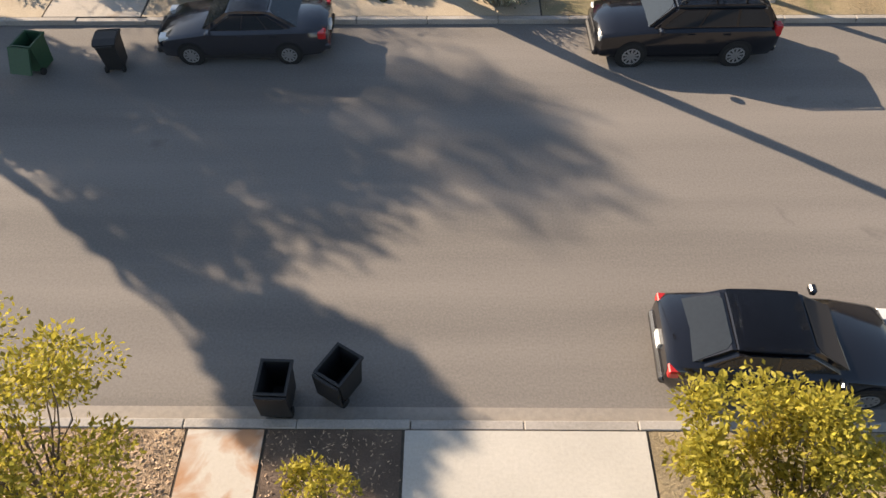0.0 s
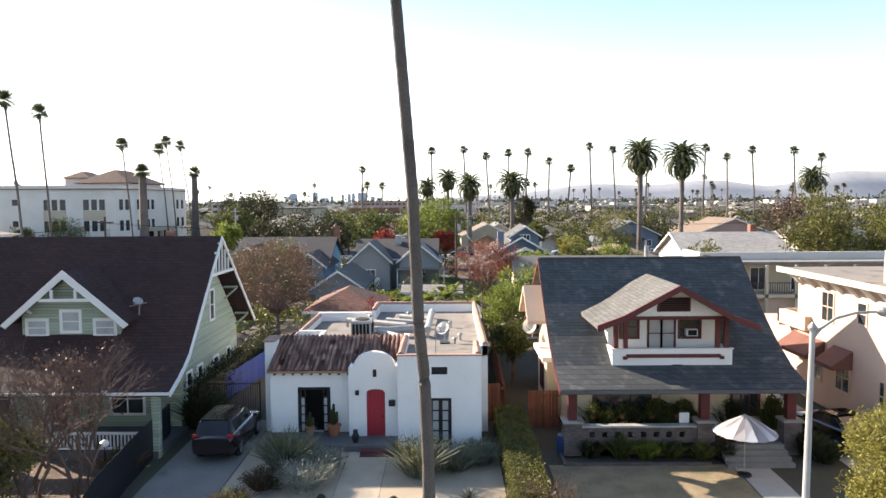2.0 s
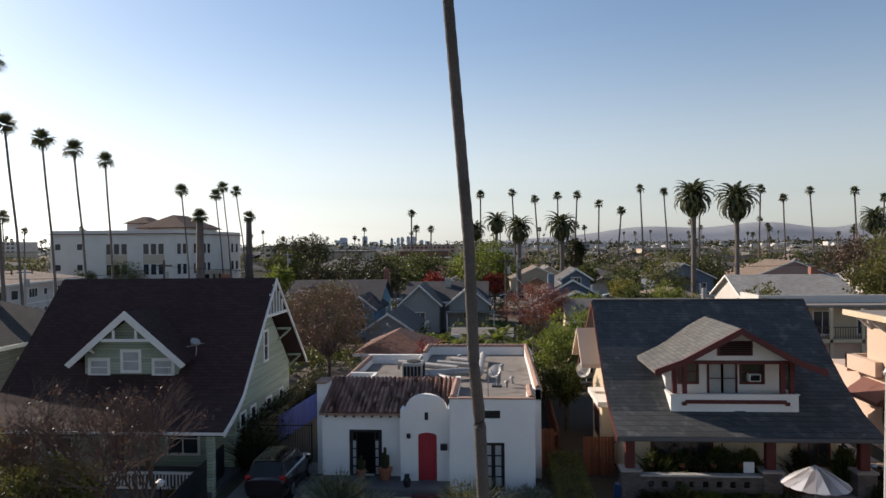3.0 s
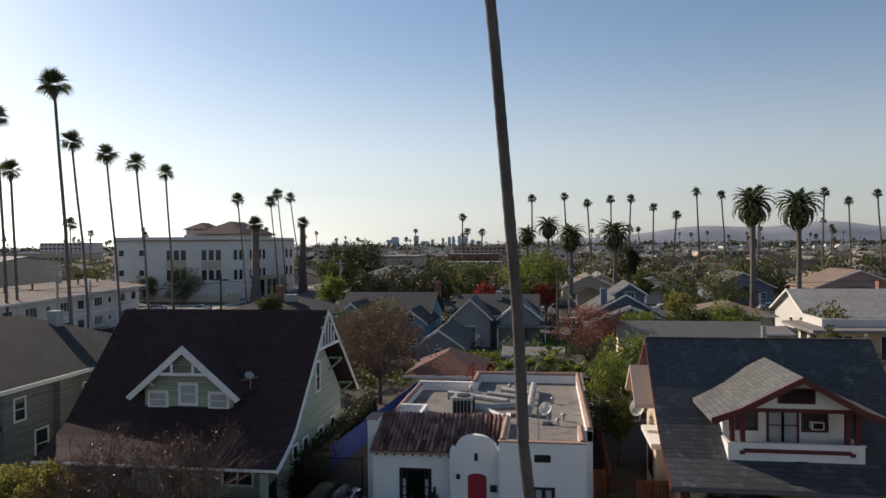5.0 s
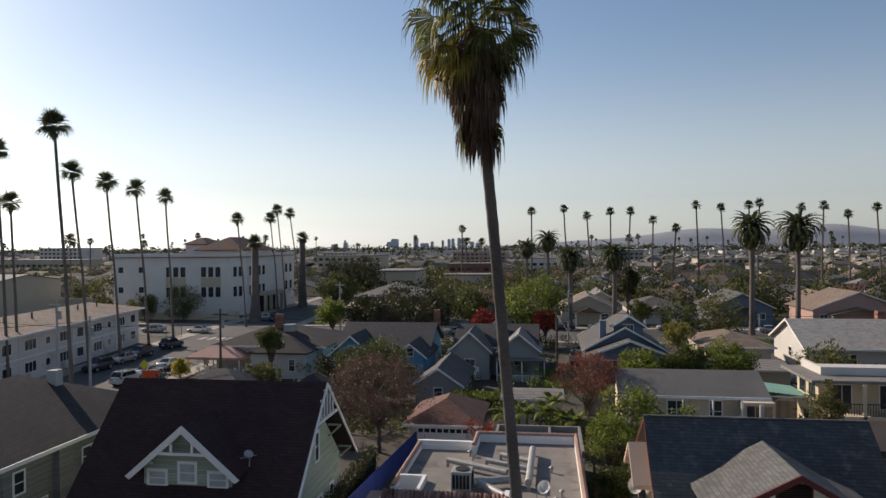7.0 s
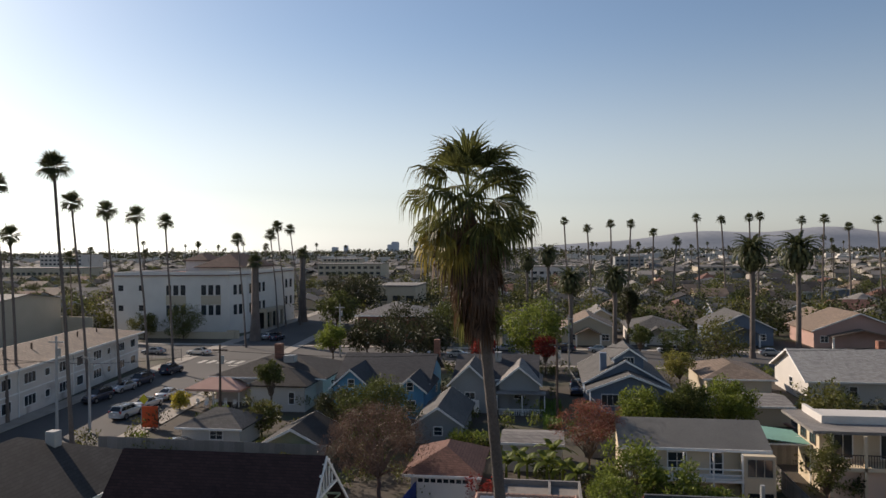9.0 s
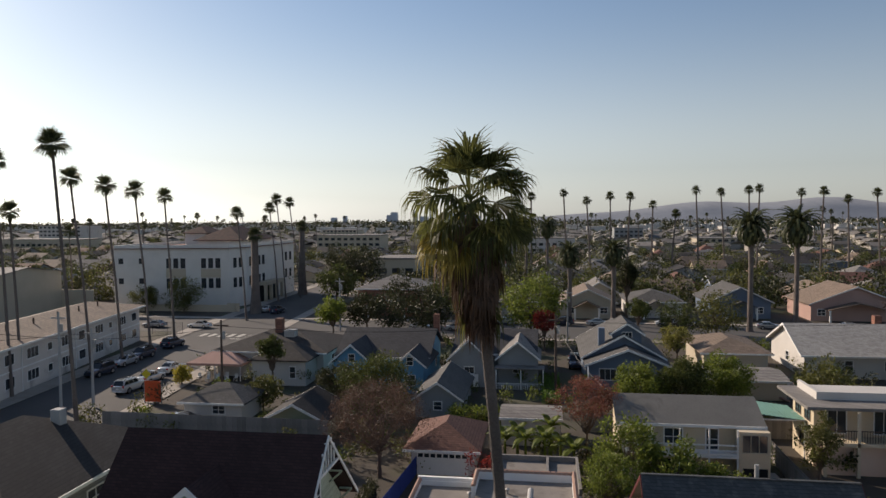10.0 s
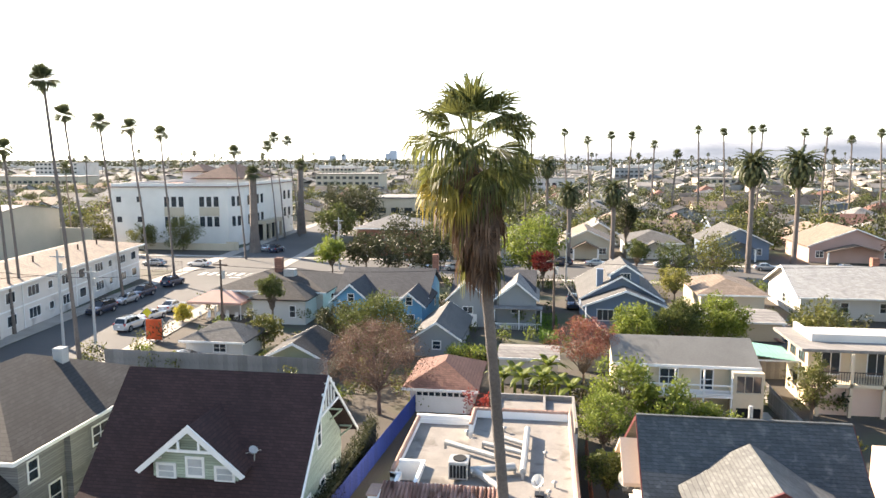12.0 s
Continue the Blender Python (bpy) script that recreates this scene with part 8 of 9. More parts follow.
prism(bm, [(A[0] - 0.5, A[1] - 0.5, 15.2), (Bc[0] + 0.3, Bc[1] - 0.5, 15.2), (Cc[0] + 0.5, Cc[1] - 0.2, 15.2), (D[0] + 0.5, D[1] + 0.5, 15.2), (E_[0] - 0.5, E_[1] + 0.5, 15.2)], (0, 0, 0.16))
part("cornice", bm, M["awning"], g, "dark cornice line")
bm = B()
for p, q in zip(ring, ring[1:] + ring[:1]):
    d = (Vector((*q, 0)) - Vector((*p, 0))).normalized()
    n_ = Vector((-d.y, d.x, 0)) * 0.5
    prism(bm, [(*p, 15.36), (*q, 15.36), (q[0] + n_.x, q[1] + n_.y, 15.36), (p[0] + n_.x, p[1] + n_.y, 15.36)], (0, 0, 0.75))
part("roof_parapet", bm, M["school_wall"], g)
part("roof_pavilion", boxes((-88, -76.5, 170, 190, 15.4, 17.0)), M["school_wall"], g)
part("tiled_roof", roof_hip(B(), -89, -75.5, 169, 191, 17.0, 20.4), M["pavilion_tile"], g)
part("roof_stair", boxes((-97, -91, 180, 190, 15.4, 18.6)), M["school_wall"], g)
part("stair_roof", roof_hip(B(), -97.6, -90.4, 179.4, 190.6, 18.6, 20.4), M["pavilion_tile"], g)
part("entrance_canopy", boxes((-72.9, -70.6, 172.0, 184.0, 5.2, 6.1)), M["beige_wall"], g)
for y in (172.4, 176.0, 180.0, 183.6):
    part("entrance_pier", boxes((-71.4, -70.7, y - 0.35, y + 0.35, 0.95, 5.2)), M["beige_wall"], g)
# dark panel on the wall stands for the shade under the canopy
part("entrance_recess", boxes((-72.95, -72.85, 172.6, 183.4, 1.0, 5.1)), M["dark"], g)


def slant_window(parent, origin, dirv, along, z, w, h):
    nrm = Vector((dirv.y, -dirv.x, 0))
    p = Vector((*origin, 0)) + dirv * along
    bm = B()
    o = p - dirv * w / 2 + nrm * 0.06
    prism(bm, [o + Vector((0, 0, z - h / 2)), o + dirv * w + Vector((0, 0, z - h / 2)), o + dirv * w + Vector((0, 0, z + h / 2)), o + Vector((0, 0, z + h / 2))], -nrm * 0.1)
    wn_ = part("window", bm, M["dark_roof"], parent)
    bm = B()
    for i in range(2):
        for j in range(2):
            q = p + dirv * (-w / 2 + 0.1 + i * w / 2) + nrm * 0.08 + Vector((0, 0, z - h / 2 + 0.08 + j * h / 2))
            prism(bm, [q, q + dirv * (w / 2 - 0.16), q + dirv * (w / 2 - 0.16) + Vector((0, 0, h / 2 - 0.16)), q + Vector((0, 0, h / 2 - 0.16))], -nrm * 0.05)
    part("pane", bm, M["glass"], wn_)


u = Vector((Bc[0] - A[0], Bc[1] - A[1], 0)).normalized()
c_ = Vector((Cc[0] - Bc[0], Cc[1] - Bc[1], 0)).normalized()
v_ = Vector((D[0] - Cc[0], D[1] - Cc[1], 0)).normalized()
for z in (11.7, 6.9):
    for a in (1.7, 6.6):
        slant_window(g, A, u, a, z + 0.6, 1.15, 1.35)
    for base in (14.9, 23.3):
        for k in (-1.72, 0, 1.72):
            slant_window(g, A, u, base + k, z, 1.15, 2.4)
    for a in (1.7, 3.4):
        slant_window(g, Bc, c_, a, z, 1.0, 2.4)
    for a in (2.4, 5.2, 8.0, 10.8, 27.5, 31.0):
        slant_window(g, Cc, v_, a, z, 1.5, 2.4)
for base in (14.9, 23.3):
    p = Vector((*A, 0)) + u * base
    bm = B()
    nrm = Vector((u.y, -u.x, 0))
    o = p - u * 2.4 + nrm * 0.04
    prism(bm, [o + Vector((0, 0, 8.2)), o + u * 4.8 + Vector((0, 0, 8.2)), o + u * 4.8 + Vector((0, 0, 10.4)), o + Vector((0, 0, 10.4))], -nrm * 0.06)
    part("spandrel_panel", bm, M["beige_wall"], g, "pale tan panel between windows")
tagged(part("playground_wall", boxes((-150, -104, 150, 150.4, 0.9, 6.0), (-72, -69, 152.0, 152.2, 0.9, 3.0), (-104, -70, 151.8, 152.0, 0.9, 2.6))
            , M["beige_wall"]), "low pale boundary wall around the corner building", "wall", kind="structure")
# white apartment row along the side street
M["row_wall"] = plain("pale_beige_stucco", (0.62, 0.57, 0.52), (0.53, 0.485, 0.44), stain=((0.3, 0.26, 0.23), 0.25, 0.6))
g = thing("apartment_row", "long white two storey apartment row with grey roof", "building", at=(-71, 88, 1))
part("wall", boxes((-77, -65.4, 56, 113.5, 0.9, 7.0)), M["row_wall"], g)
part("roof", roof_hip(B(), -78, -64.6, 55, 114.5, 7.1, 8.6), M["tan_roof"], g)
for y, w in ((111, 1.9), (106.2, 2.6), (101.6, 1.1), (97.6, 2.6), (92.0, 1.9), (87.4, 2.6), (83.0, 1.1), (78.8, 2.6), (73.6, 1.9), (69.0, 2.6), (64.6, 1.1), (60.6, 2.6)):
    for z in (5.5, 2.7):
        if z > 3 or y > 72:
            window(g, "+x", (-65.4, y, z), w, 1.25 if w > 1.5 else 0.9, M["white_trim"], 3 if w > 2 else 1, 0, 0.1)
part("string_course", boxes((-65.4, -65.32, 56, 113.5, 3.95, 4.12)), M["white_trim"], g)
part("eave_fascia", boxes((-64.6, -64.52, 55, 114.5, 6.9, 7.15)), M["white_trim"], g)
for y in (104.2, 90.0, 76.2, 62.6):
    part("downpipe", tube(B(), [(-65.33, y, 1.0), (-65.33, y, 6.95)], 0.07, 6), M["white_trim"], g)
for y in (57.0, 60.5, 64.0, 67.5, 71.0):
    part("carport_pier", boxes((-65.4, -65.2, y - 0.2, y + 0.2, 0.9, 3.0)), M["row_wall"], g)
for k in range(8):
    part("roof_vent", tube(B(), [(-69, 60 + 6.5 * k, 7.6), (-69, 60 + 6.5 * k, 8.9)], 0.12, 6), M["wood_pole"], g)
window(g, "-y", (-70, 56, 5), 1.2, 1.4, M["white_trim"])
# carports are not cut out: their inner shade is a dark panel
part("carport_opening", boxes((-65.42, -65.36, 58, 70, 0.95, 2.9)), M["dark"], g)
g.rotation_euler = (0, 0, radians(10.7))
g = house("school_hall", "tan three storey building with a rounded pale roof", -150, -112, 128, 150, 10.5, 12.0, "x", "beige_wall", "light_roof", [("-y", -116 - 3.4 * k, z, 1.3, 1.6) for k in range(9) for z in (4, 8)], 0.4)
for x, y, z, nm in ((1.6, 84, 10.5, "wood"), (-36.5, 76, 10.5, "wood"), (-52.5, 70, 12, "grey"), (-50, 72, 10, "grey"), (-38, 128, 11, "grey"), (4.0, 120, 10, "grey")):
    t = thing("utility_pole", "weathered utility pole with a crossarm" if nm == "wood" else "pale street pole with fittings", "pole", at=(x, y, 1), group="utility poles")
    part("pole", tube(B(), [(x, y, 0.9), (x, y, z)], [0.17, 0.11], 8), M["wood_pole" if nm == "wood" else "pole_grey"], t)
    part("crossarm", boxes((x - 0.9, x + 0.9, y - 0.06, y + 0.06, z - 0.7, z - 0.55)), M["wood_pole" if nm == "wood" else "pole_grey"], t)
    part("transformer", tube(B(), [(x + 0.3, y, z - 2.2), (x + 0.3, y, z - 1.3)], 0.2, 8), M["galv"], t)
t = thing("school_sign", "yellow diamond warning sign on a thin post", "sign", at=(-46.5, 77, 1))
part("post", tube(B(), [(-46.5, 77, 0.95), (-46.5, 77, 4.2)], 0.05, 6), M["galv"], t)
part("plate", prism(B(), [(-47.1, 76.9, 3.8), (-46.5, 76.9, 3.2), (-45.9, 76.9, 3.8), (-46.5, 76.9, 4.4)], (0, 0.03, 0)), plain("sign_yellow", (0.65, 0.6, 0.05)), t)

for k, (a, b) in enumerate((((-36.5, 76, 9.8), (1.6, 84, 9.8)), ((1.6, 84, 9.8), (60, 95, 9.8)), ((-36.5, 76, 9.6), (-62, 70, 9.6)), ((1.6, 84, 9.3), (7.0, 61, 6.2)), ((-50, 72, 9.4), (-100, 62, 9.0)))):
    t = thing("overhead_cable", "thin black overhead cable between poles", "cable", at=a, group="overhead cables")
    part("wire", tube(B(), [Vector(a).lerp(Vector(b), q / 10) - Vector((0, 0, 1.0 * math.sin(math.pi * q / 10))) for q in range(11)], 0.025, 4), M["plastic_black"], t)

# rear yard trees
for k, (nm, lab, x, y, h, r, m, lf, per, cl) in enumerate((
        ("garden_tree", "leafy green trees behind the shingled house", 6.6, 54.0, 5.6, 2.4, "leaf_bright", 0.3, 60, 45), ("garden_tree", "bright green garden tree beside the balcony house", 9.4, 52.5, 4.6, 2.0, "leaf_bright", 0.3, 60, 40),
        ("garden_tree", "dark green tree between the two houses", 4.4, 41.0, 3.8, 1.2, "leaf_green", 0.18, 90, 45), ("garden_tree", "green tree beside the redwood fence", 4.6, 47.0, 5.4, 1.8, "leaf_bright", 0.2, 90, 45), ("garden_tree", "green shrubbery behind the shingled house", 13, 52.0, 3.4, 1.6, "leaf_bright", 0.28, 60, 30),
        ("conifer", "yellow-green conifer beside the apartment block", 20.6, 55, 6.0, 1.2, "leaf_olive", 0.25, 60, 40), ("garden_tree", "broad dark green tree behind the brown tree", -17.0, 71.5, 6.4, 3.7, "leaf_green", 0.24, 190, 80), ("garden_tree", "dark green tree beside the sheds", -21.6, 73.5, 5.4, 2.5, "leaf_dark", 0.26, 110, 50),
        ("garden_tree", "olive tree beside the gazebo", -30.4, 73.2, 3.6, 1.9, "leaf_olive", 0.35, 55, 40), ("garden_tree", "narrow green tree near the utility pole", -32.8, 82, 6.6, 1.5, "leaf_green", 0.25, 110, 40), ("garden_tree", "yellow-green shrub by the side street", -45.6, 83.5, 2.2, 1.1, "leaf_yellow", 0.3, 50, 30),
        ("willow_tree", "bright green weeping tree", -2.0, 118, 11.5, 5.2, "leaf_bright", 0.5, 75, 80), ("street_tree", "dark green street tree", -12.5, 121, 9.5, 3.6, "leaf_green", 0.5, 55, 50), ("street_tree", "dark green street tree", -19, 118, 8.5, 3.6, "leaf_dark", 0.5, 55, 50), ("street_tree", "dark bare-looking street tree", -26, 117, 8.0, 3.8, "leaf_dark", 0.45, 40, 50),
        ("street_tree", "green street tree by the corner", -30.5, 119, 8.2, 3.4, "leaf_dark", 0.5, 55, 50), ("street_tree", "bright green street tree by the corner pole", -35.8, 116.5, 7.2, 2.4, "leaf_bright", 0.5, 50, 40), ("red_tree", "small red-leaved tree", -9.5, 112, 6.2, 2.0, "leaf_red", 0.4, 45, 36), ("red_tree", "small red-leaved tree", 0.2, 112.5, 6.2, 1.8, "leaf_red", 0.4, 45, 36),
        ("street_tree", "columnar green tree", 16.0, 123.5, 7.0, 1.8, "leaf_green", 0.4, 55, 40), ("street_tree", "round olive street tree", 29, 124, 8.0, 4.0, "leaf_olive", 0.45, 50, 55), ("street_tree", "dark round street tree", 22, 122, 6.5, 3.0, "leaf_green", 0.45, 50, 40), ("garden_tree", "dense green bamboo-like bush", 10.4, 76.5, 5.0, 2.7, "leaf_bright", 0.3, 140, 55), ("garden_tree", "dense green bamboo-like bush", 15.0, 77.5, 5.4, 2.7, "leaf_green", 0.3, 140, 55), ("garden_tree", "dense green bamboo-like bush", 19.4, 78.5, 6.0, 2.8, "leaf_bright", 0.3, 140, 55),
        ("garden_tree", "autumn brown-yellow tree", 18.5, 101, 5.8, 2.0, "leaf_lime", 0.3, 80, 36), ("garden_tree", "green tree beside the debris", 29.5, 78, 6.0, 2.6, "leaf_olive", 0.4, 55, 40), ("conifer", "dark conifer beside the apartment block", 47.5, 88, 9.5, 2.8, "leaf_dark", 0.4, 60, 60), ("garden_tree", "tall yellow-green hedge tree", 45, 84, 9.0, 3.6, "leaf_olive", 0.45, 60, 60),
        ("garden_tree", "tall olive hedge tree", 52, 86, 9.5, 4.2, "leaf_olive", 0.45, 60, 60), ("garden_tree", "tall yellow hedge tree", 58, 88, 9.5, 4.2, "leaf_lime", 0.45, 55, 60), ("garden_tree", "brown-leaved tree", 58, 118, 11, 4.5, "leaf_brown", 0.45, 45, 60), ("garden_tree", "olive street tree", 66, 124, 12, 5, "leaf_olive", 0.5, 45, 60),
        ("street_tree", "leafy tree before the corner building", -91, 150, 6.0, 3.0, "leaf_olive", 0.35, 90, 45), ("street_tree", "leafy tree before the corner building", -82, 151, 7.4, 4.0, "leaf_olive", 0.35, 100, 55), ("street_tree", "dark pine by the side street", -47, 178, 13, 5.5, "leaf_dark", 0.6, 55, 70), ("street_tree", "large dark tree by the side street", -55, 190, 13, 6, "leaf_dark", 0.6, 55, 70), ("street_tree", "large dark tree by the side street", -50, 165, 10, 4.5, "leaf_green", 0.6, 55, 60),
        ("street_tree", "dark green tree by the brick house", -28, 138, 9, 4.2, "leaf_dark", 0.5, 50, 50), ("street_tree", "dark green tree by the brick house", -20, 146, 9, 4.2, "leaf_green", 0.5, 50, 50), ("cypress", "dark narrow cypress", 17, 150, 12, 1.8, "leaf_dark", 0.5, 60, 50))):
    if len(lab.split()) < 5:
        lab += " among the bungalows"
    tree(nm, lab, x, y, h, r, m, 200 + k, lf, per, cl, max(0.12, h * 0.025), flat=1.7 if nm in ("cypress", "conifer") else 0.85, hang=0.9 if nm == "willow_tree" else 0.0)
tree("brown_tree", "large reddish-brown autumn tree behind the sage house", -12.9, 55.0, 8.0, 4.1, "leaf_brown", 44, 0.13, 190, 110, 0.2, bark="twig", cmul=0.22, low=0.25)
tree("russet_tree", "russet-leaved tree behind the white house", 3.9, 60.0, 7.6, 2.5, "leaf_russet", 45, 0.16, 110, 60, 0.14)
# banana clump and small house behind the white house
house("shed", "white rear outbuilding with a flat roof", -3.6, 1.8, 64.5, 69, 3.6, 4.0, "x", "white_wall", "light_roof", [("-y", 0.5, 2.4, 1.0, 0.9)], 0.2)
for k, (x, y) in enumerate(((-3.0, 60.0), (-1.2, 58.5), (0.4, 57.5), (1.7, 58.8), (2.7, 56.2), (0.9, 61.0), (-2.0, 61.5))):
    t = thing("banana_plant", "lush banana plant with broad green leaves", "plant", at=(x, y, 1.0), group="banana plants")
    h = 5.2 + (k % 3) * 0.7
    part("stem", tube(B(), [(x, y, 0.95), (x, y, h * 0.6)], [0.14, 0.09], 8), M["leaf_bright"], t)
    for j in range(9):
        a, e = j * 2.4, radians(70 - 6 * j)
        bm = B()
        prev = None
        for q in range(6):
            s = q / 5
            p = Vector((x + math.cos(a) * math.cos(e) * 2.5 * s, y + math.sin(a) * math.cos(e) * 2.5 * s, h * 0.6 + math.sin(e) * 2.5 * s - 1.5 * s * s))
            w = 0.36 * math.sin(math.pi * min(0.98, 0.12 + s * 0.88))
            sd = Vector((-math.sin(a), math.cos(a), 0)) * w
            cur = [bm.verts.new(p - sd), bm.verts.new(p + Vector((0, 0, 0.06))), bm.verts.new(p + sd)]
            if prev:
                bm.faces.new((prev[0], prev[1], cur[1], cur[0]))
                bm.faces.new((prev[1], prev[2], cur[2], cur[1]))
            prev = cur
        part("leaf", bm, M["leaf_bright"], t)
t = thing("red_bougainvillea", "red flowering climber on the garage corner", "bush", at=(-4.2, 50.5, 1.0))
rg = random.Random(9)
link_mesh("foliage", leaves("foliage", [(rg.uniform(-0.9, 0.9), rg.uniform(-0.8, 0.8), rg.uniform(0.3, 4.0)) for _ in range(40)], [0.5] * 40, 30, 0.2, 0.12, M["leaf_red"], 61), None, t)
hedge("ivy_bank", "dark green shrubs along the sage house wall", -12.1, -11.4, 33.4, 49, 2.3, "leaf_dark", 55, 24, 0.16, 0.4)
hedge("hedge", "green hedge along the rear garden wall", -9.0, -2.5, 69.5, 71, 1.6, "leaf_bright", 56, 18, 0.25, 0.5)
hedge("clipped_lawn_hedge", "bright green clipped grass strip", 0.3, 2.0, 79.5, 92, 0.5, "grass", 57, 14, 0.25, 0.5)

# ---- far rows of bungalows ----
r_ = random.Random(77)
WALLS, ROOFS = ["white_wall", "beige_wall", "grey_wall", "pink_wall", "cream", "slate_wall"], ["light_roof", "mid_roof", "dark_roof", "tan_roof", "brown_roof", "old_shingle"]
for x0, x1, y0, wall, roof, hip, zr in ((3.5, 14.5, 149, "beige_wall", "tan_roof", False, 7.2), (17.5, 28.5, 151, "white_wall", "mid_roof", True, 6.4), (34, 46, 152, "slate_wall", "mid_roof", False, 7.6), (53, 70, 150, "pink_wall", "tan_roof", False, 8.0), (-9, 0, 150, "grey_wall", "mid_roof", True, 6.6), (-40, -26, 148, "brick_red", "light_roof", True, 9.6), (77, 90, 150, "white_wall", "light_roof", False, 7)):
    g = house("bungalow", "bungalow with a pale gabled roof on the cross street", x0, x1, y0, y0 + 14, 4.4 if zr < 9 else 7.0, zr, "y", wall, roof, [("-y", x0 + 2, 2.7, 1.4, 1.2), ("-y", x1 - 2.2, 2.7, 1.4, 1.2)], 0.6, hip)
    part("porch_roof", roof_gable(B(), x0 + 2.5, x1 - 3, y0 - 2.6, y0 + 2, 3.5, 4.9, "y"), M[roof], g)
    for px in (x0 + 2.8, x1 - 3.3):
        part("porch_post", boxes((px - 0.15, px + 0.15, y0 - 2.5, y0 - 2.2, 0.95, 3.5)), M["white_trim"], g)
proto = []
for k in range(12):
    w, d = r_.uniform(9, 12), r_.uniform(12, 16)
    hz, zr = r_.uniform(3.2, 4.2), r_.uniform(5.2, 6.8)
    h = house("bungalow", ("far bungalow with a pale shingle roof", "far bungalow with a dark shingle roof", "far bungalow with a brown roof")[k % 3], -w / 2, w / 2, -d / 2, d / 2, hz, zr, "xy"[k % 2], WALLS[k % 6], ROOFS[(k * 5 + k // 6) % 6], [("-y", -w / 4, 2.2, 1.6, 1.2), ("-y", w / 4, 2.2, 1.6, 1.2)], 0.6, k % 3 == 0)
    h["group"] = "far bungalows"
    proto.append(h)
used = set()
far_walls, far_roofs = B(), B()
for row in range(26):
    y = 182 + row * 26 + row * row * 0.35
    x = -0.98 * y + r_.uniform(0, 8)
    while x < 0.62 * y:
        skip = (-108 < x < -46 and y < 230) or (-70 < x < -48)
        if not skip and r_.random() < 0.86:
            k = r_.randrange(12)
            if row > 8:
                w, d, e, q = r_.uniform(9, 13), r_.uniform(11, 16), r_.uniform(4.0, 5.4), r_.uniform(1.4, 2.6)
                box(far_walls, x - w / 2, x + w / 2, y, y + d, 0.9, e)
                roof_gable(far_roofs, x - w / 2 - 0.5, x + w / 2 + 0.5, y - 0.5, y + d + 0.5, e, e + q, "xy"[k % 2])
                x += r_.uniform(14, 19) * (1 + row * 0.035)
                continue
            yy = y + r_.uniform(-2, 2)
            m = pose(x, yy, 1.0, 0, 0, r_.choice((0, 0, 180, 90)))
            if k not in used:
                used.add(k)
                proto[k].matrix_basis = m
            else:
                copy_thing(proto[k], m)
        x += r_.uniform(14, 19) * (1 + row * 0.035)
M["far_wall"] = mat("far_bungalow_wall", (0.40, 0.365, 0.32), (0.30, 0.275, 0.24), s1=0.02, s2=0.3, island=0.35, bump=0)
M["far_roof"] = mat("far_bungalow_roof", (0.21, 0.19, 0.17), (0.13, 0.12, 0.11), s1=0.02, s2=0.3, island=0.5, bump=0)
tagged(part("far_bungalow_walls", far_walls, M["far_wall"]), "walls of the far rows of bungalows", "houses", kind="stuff")
tagged(part("far_bungalow_roofs", far_roofs, M["far_roof"]), "pale roofs of the far rows of bungalows", "houses", kind="stuff")
for k in range(12):
    if k not in used:
        proto[k].matrix_basis = pose(-60 + 20 * k, 470, 1.0)
# larger far blocks
for k, (x, y, w, d, h, m) in enumerate(((-26, 250, 20, 12, 7, "beige_wall"), (-34, 330, 24, 14, 9, "brick_red"), (2, 420, 30, 18, 10, "row_wall"), (-150, 260, 40, 22, 8, "beige_wall"), (-190, 330, 50, 22, 9, "row_wall"), (-330, 420, 60, 22, 10, "beige_wall"), (-420, 560, 40, 30, 18, "row_wall"), (-120, 420, 40, 22, 12, "beige_wall"), (70, 620, 24, 20, 13, "grey_wall"), (-210, 700, 36, 30, 11, "beige_wall"), (-60, 640, 50, 26, 12, "pink_wall"), (120, 480, 44, 20, 8, "beige_wall"), (-44, 205, 12, 18, 10, "beige_wall"))):
    g = thing("low_office_block", "distant pale flat-roofed block with window rows", "building", at=(x, y, 1), group="far blocks")
    part("wall", boxes((x - w / 2, x + w / 2, y, y + d, 0.9, h)), M[m], g)
    part("parapet", boxes((x - w / 2 - 0.3, x + w / 2 + 0.3, y - 0.3, y + d + 0.3, h, h + 0.5)), M["light_roof"], g)
    for j in range(max(1, int(h / 3.6))):
        for i in range(int(w / 4)):
            part("window", boxes((x - w / 2 + 1 + 4 * i, x - w / 2 + 3.4 + 4 * i, y - 0.05, y + 0.05, 2.4 + 3.4 * j, 4.0 + 3.4 * j)), M["glass"], g)
# far tree cover
r = np.random.default_rng(17)
cs, rs = [], []
for _ in range(3600):
    y = 170 + 1100 * r.random() ** 1.6
    x = r.uniform(-0.98, 0.66) * y
    if -74 < x < -44 and y < 240:
        continue
    h = r.uniform(2.5, 8.5)
    k = r.uniform(1.7, 3.9)
    cs.append((x, y, h * 0.62 + 0.5))
    rs.append(k)
pick = r.integers(0, 4, len(cs))
for k, m in enumerate(("leaf_green", "leaf_dark", "leaf_olive", "leaf_dark")):
    idx = np.where(pick == k)[0]
    me = leaves("far_trees", np.array(cs)[idx], np.array(rs)[idx], 150, 0.66, 0.5, M[m], 300 + k)
    tagged(new("far_trees", me), "scattered trees among the far bungalows", "trees", kind="stuff")
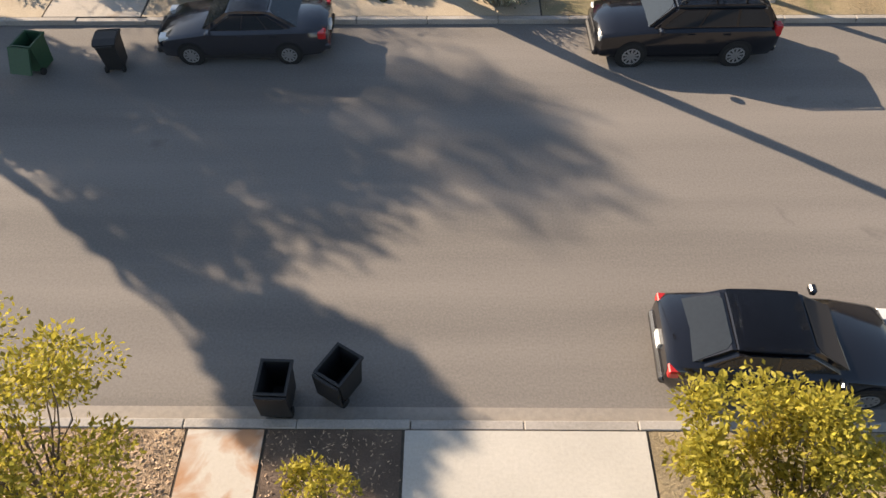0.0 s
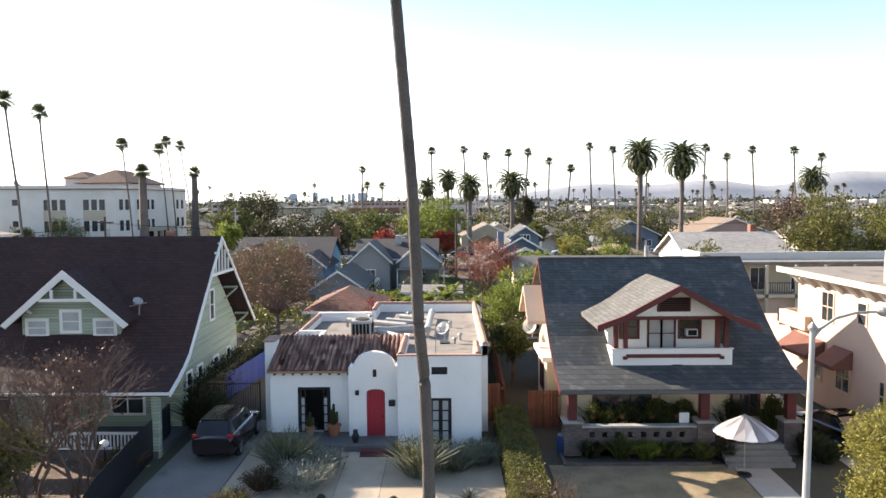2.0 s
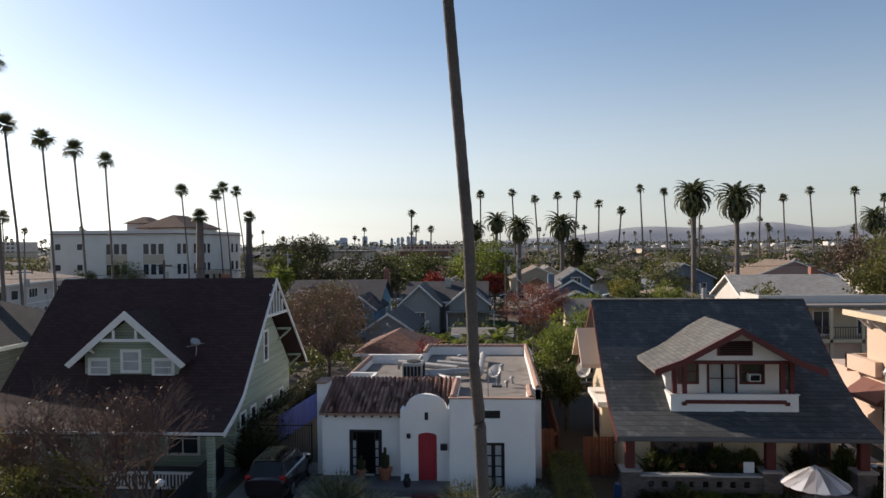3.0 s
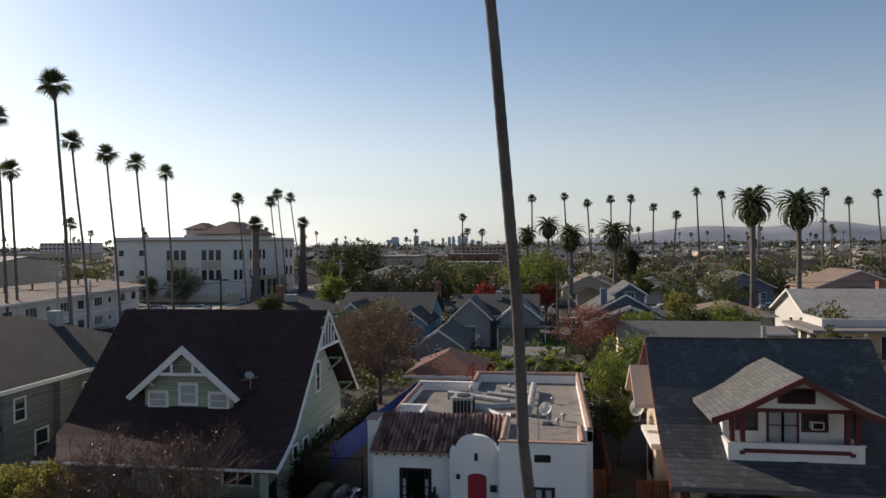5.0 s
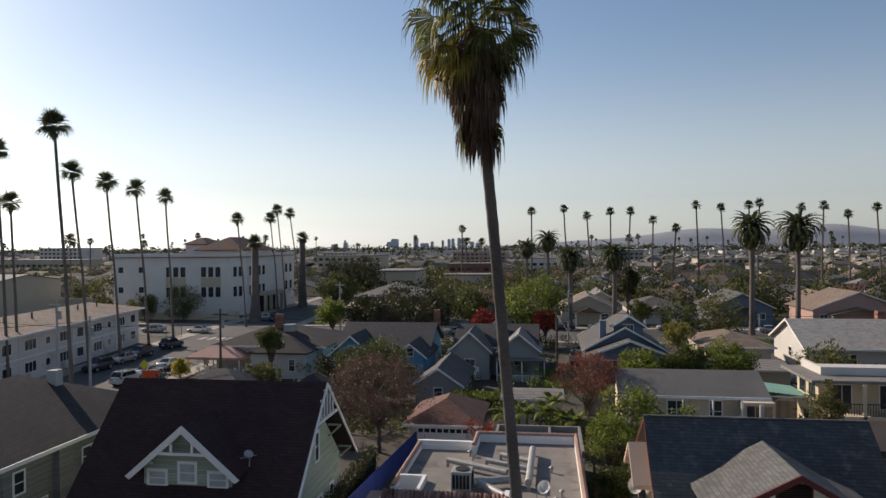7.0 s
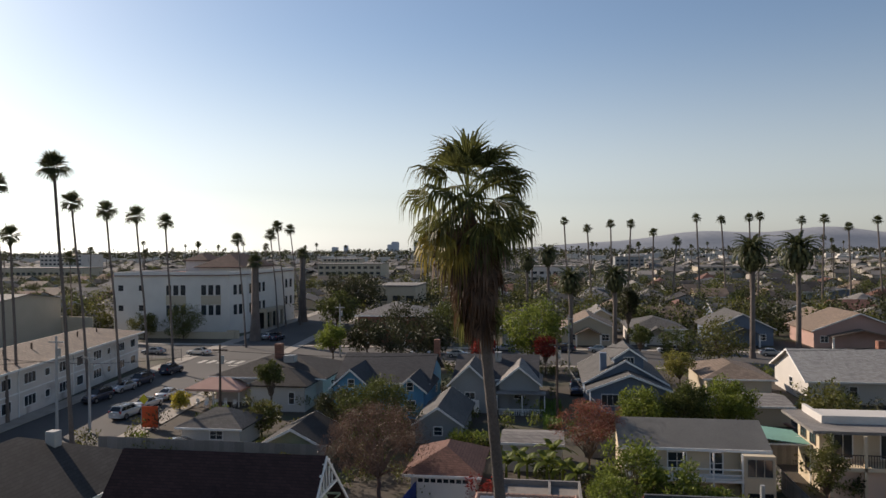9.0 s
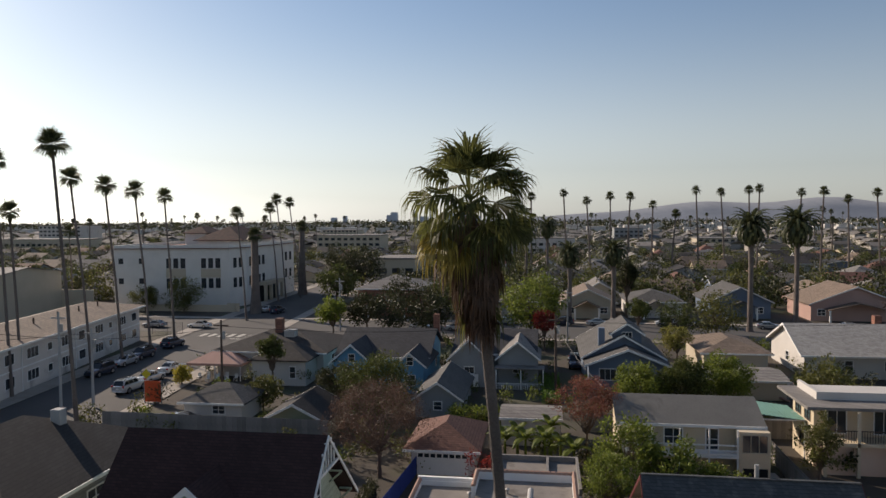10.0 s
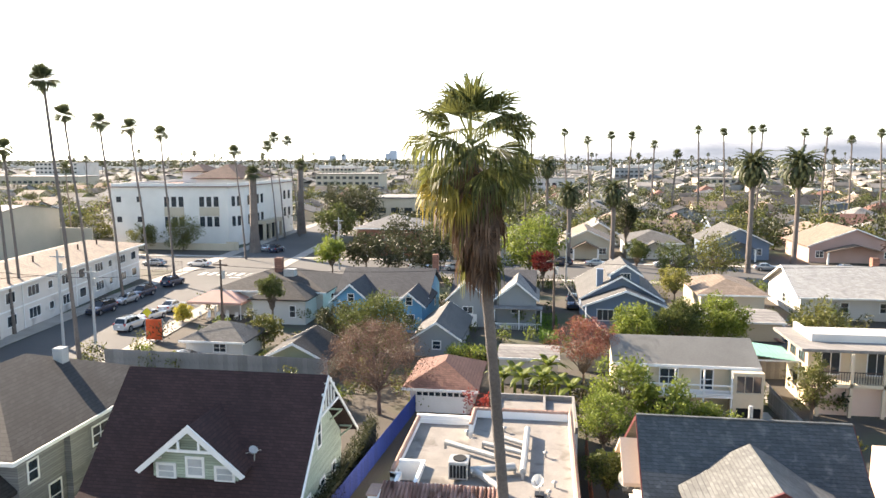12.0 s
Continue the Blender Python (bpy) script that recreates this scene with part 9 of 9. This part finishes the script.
cs = np.stack([r.uniform(-1.0, 0.7, 2600), 1100 + 2600 * r.random(2600) ** 1.3, np.zeros(2600)], 1)
cs[:, 0] *= cs[:, 1]
cs[:, 2] = r.uniform(2, 10, 2600)
me = leaves("far_woods", cs, r.uniform(5, 14, 2600), 16, 5.0, 3.5, M["leaf_dark"], 310)
tagged(new("far_woods", me), "dark tree cover of the far city", "trees", kind="stuff")
bm = B()
for k in range(900):
    y = 900 + 2700 * r.random()
    x = r.uniform(-1.0, 0.7) * y
    w, h = r.uniform(8, 30), r.uniform(5, 12)
    box(bm, x - w / 2, x + w / 2, y, y + w * 0.6, 0.5, h)
tagged(part("far_city", bm, M["white_wall"]), "pale low buildings of the far city", "buildings", kind="stuff")
# skyline and hills
for k, (px, w, h) in enumerate(((697, 12, 13), (688, 8, 8), (735, 8, 15), (764, 5, 8), (783, 4, 10), (794, 5, 12), (801, 5, 13), (812, 6, 14), (820, 8, 14), (835, 7, 7), (846, 8, 5), (750, 14, 5), (590, 10, 4), (610, 7, 7))):
    y = 4300.0
    x = ((px - 784) / 1250 - 0.147) / (1 - 0.147 * (px - 784) / 1250 * -1) * y
    g = thing("far_tower", "distant office tower on the skyline with haze in its colour", "building", at=(x, y, 1), group="skyline towers")
    ww, hh = w * y / 1250, 22 + h * y / 1250
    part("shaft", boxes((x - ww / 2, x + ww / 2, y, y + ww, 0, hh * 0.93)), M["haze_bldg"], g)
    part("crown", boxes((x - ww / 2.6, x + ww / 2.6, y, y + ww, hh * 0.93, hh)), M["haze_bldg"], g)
bm = B()
prev = None
for k in range(90):
    x = -400 + 58 * k
    q = max(0.0, (x + 300) / 3600)
    h = 20 + 300 * q ** 1.15 * (0.8 + 0.25 * math.sin(x * 0.0021) + 0.12 * math.sin(x * 0.0075 + 1)) * (1 if q < 1 else 1)
    cur = [bm.verts.new((x, 4500 - 120, 0)), bm.verts.new((x, 4600, h * 0.55)), bm.verts.new((x, 4760, h)), bm.verts.new((x, 4880, 0))]
    if prev:
        for i in range(3):
            bm.faces.new((prev[i], prev[i + 1], cur[i + 1], cur[i]))
    prev = cur
tagged(part("hills", bm, M["hill"], smooth=True), "hills on the horizon tinted blue by painted haze", "hills", kind="structure")
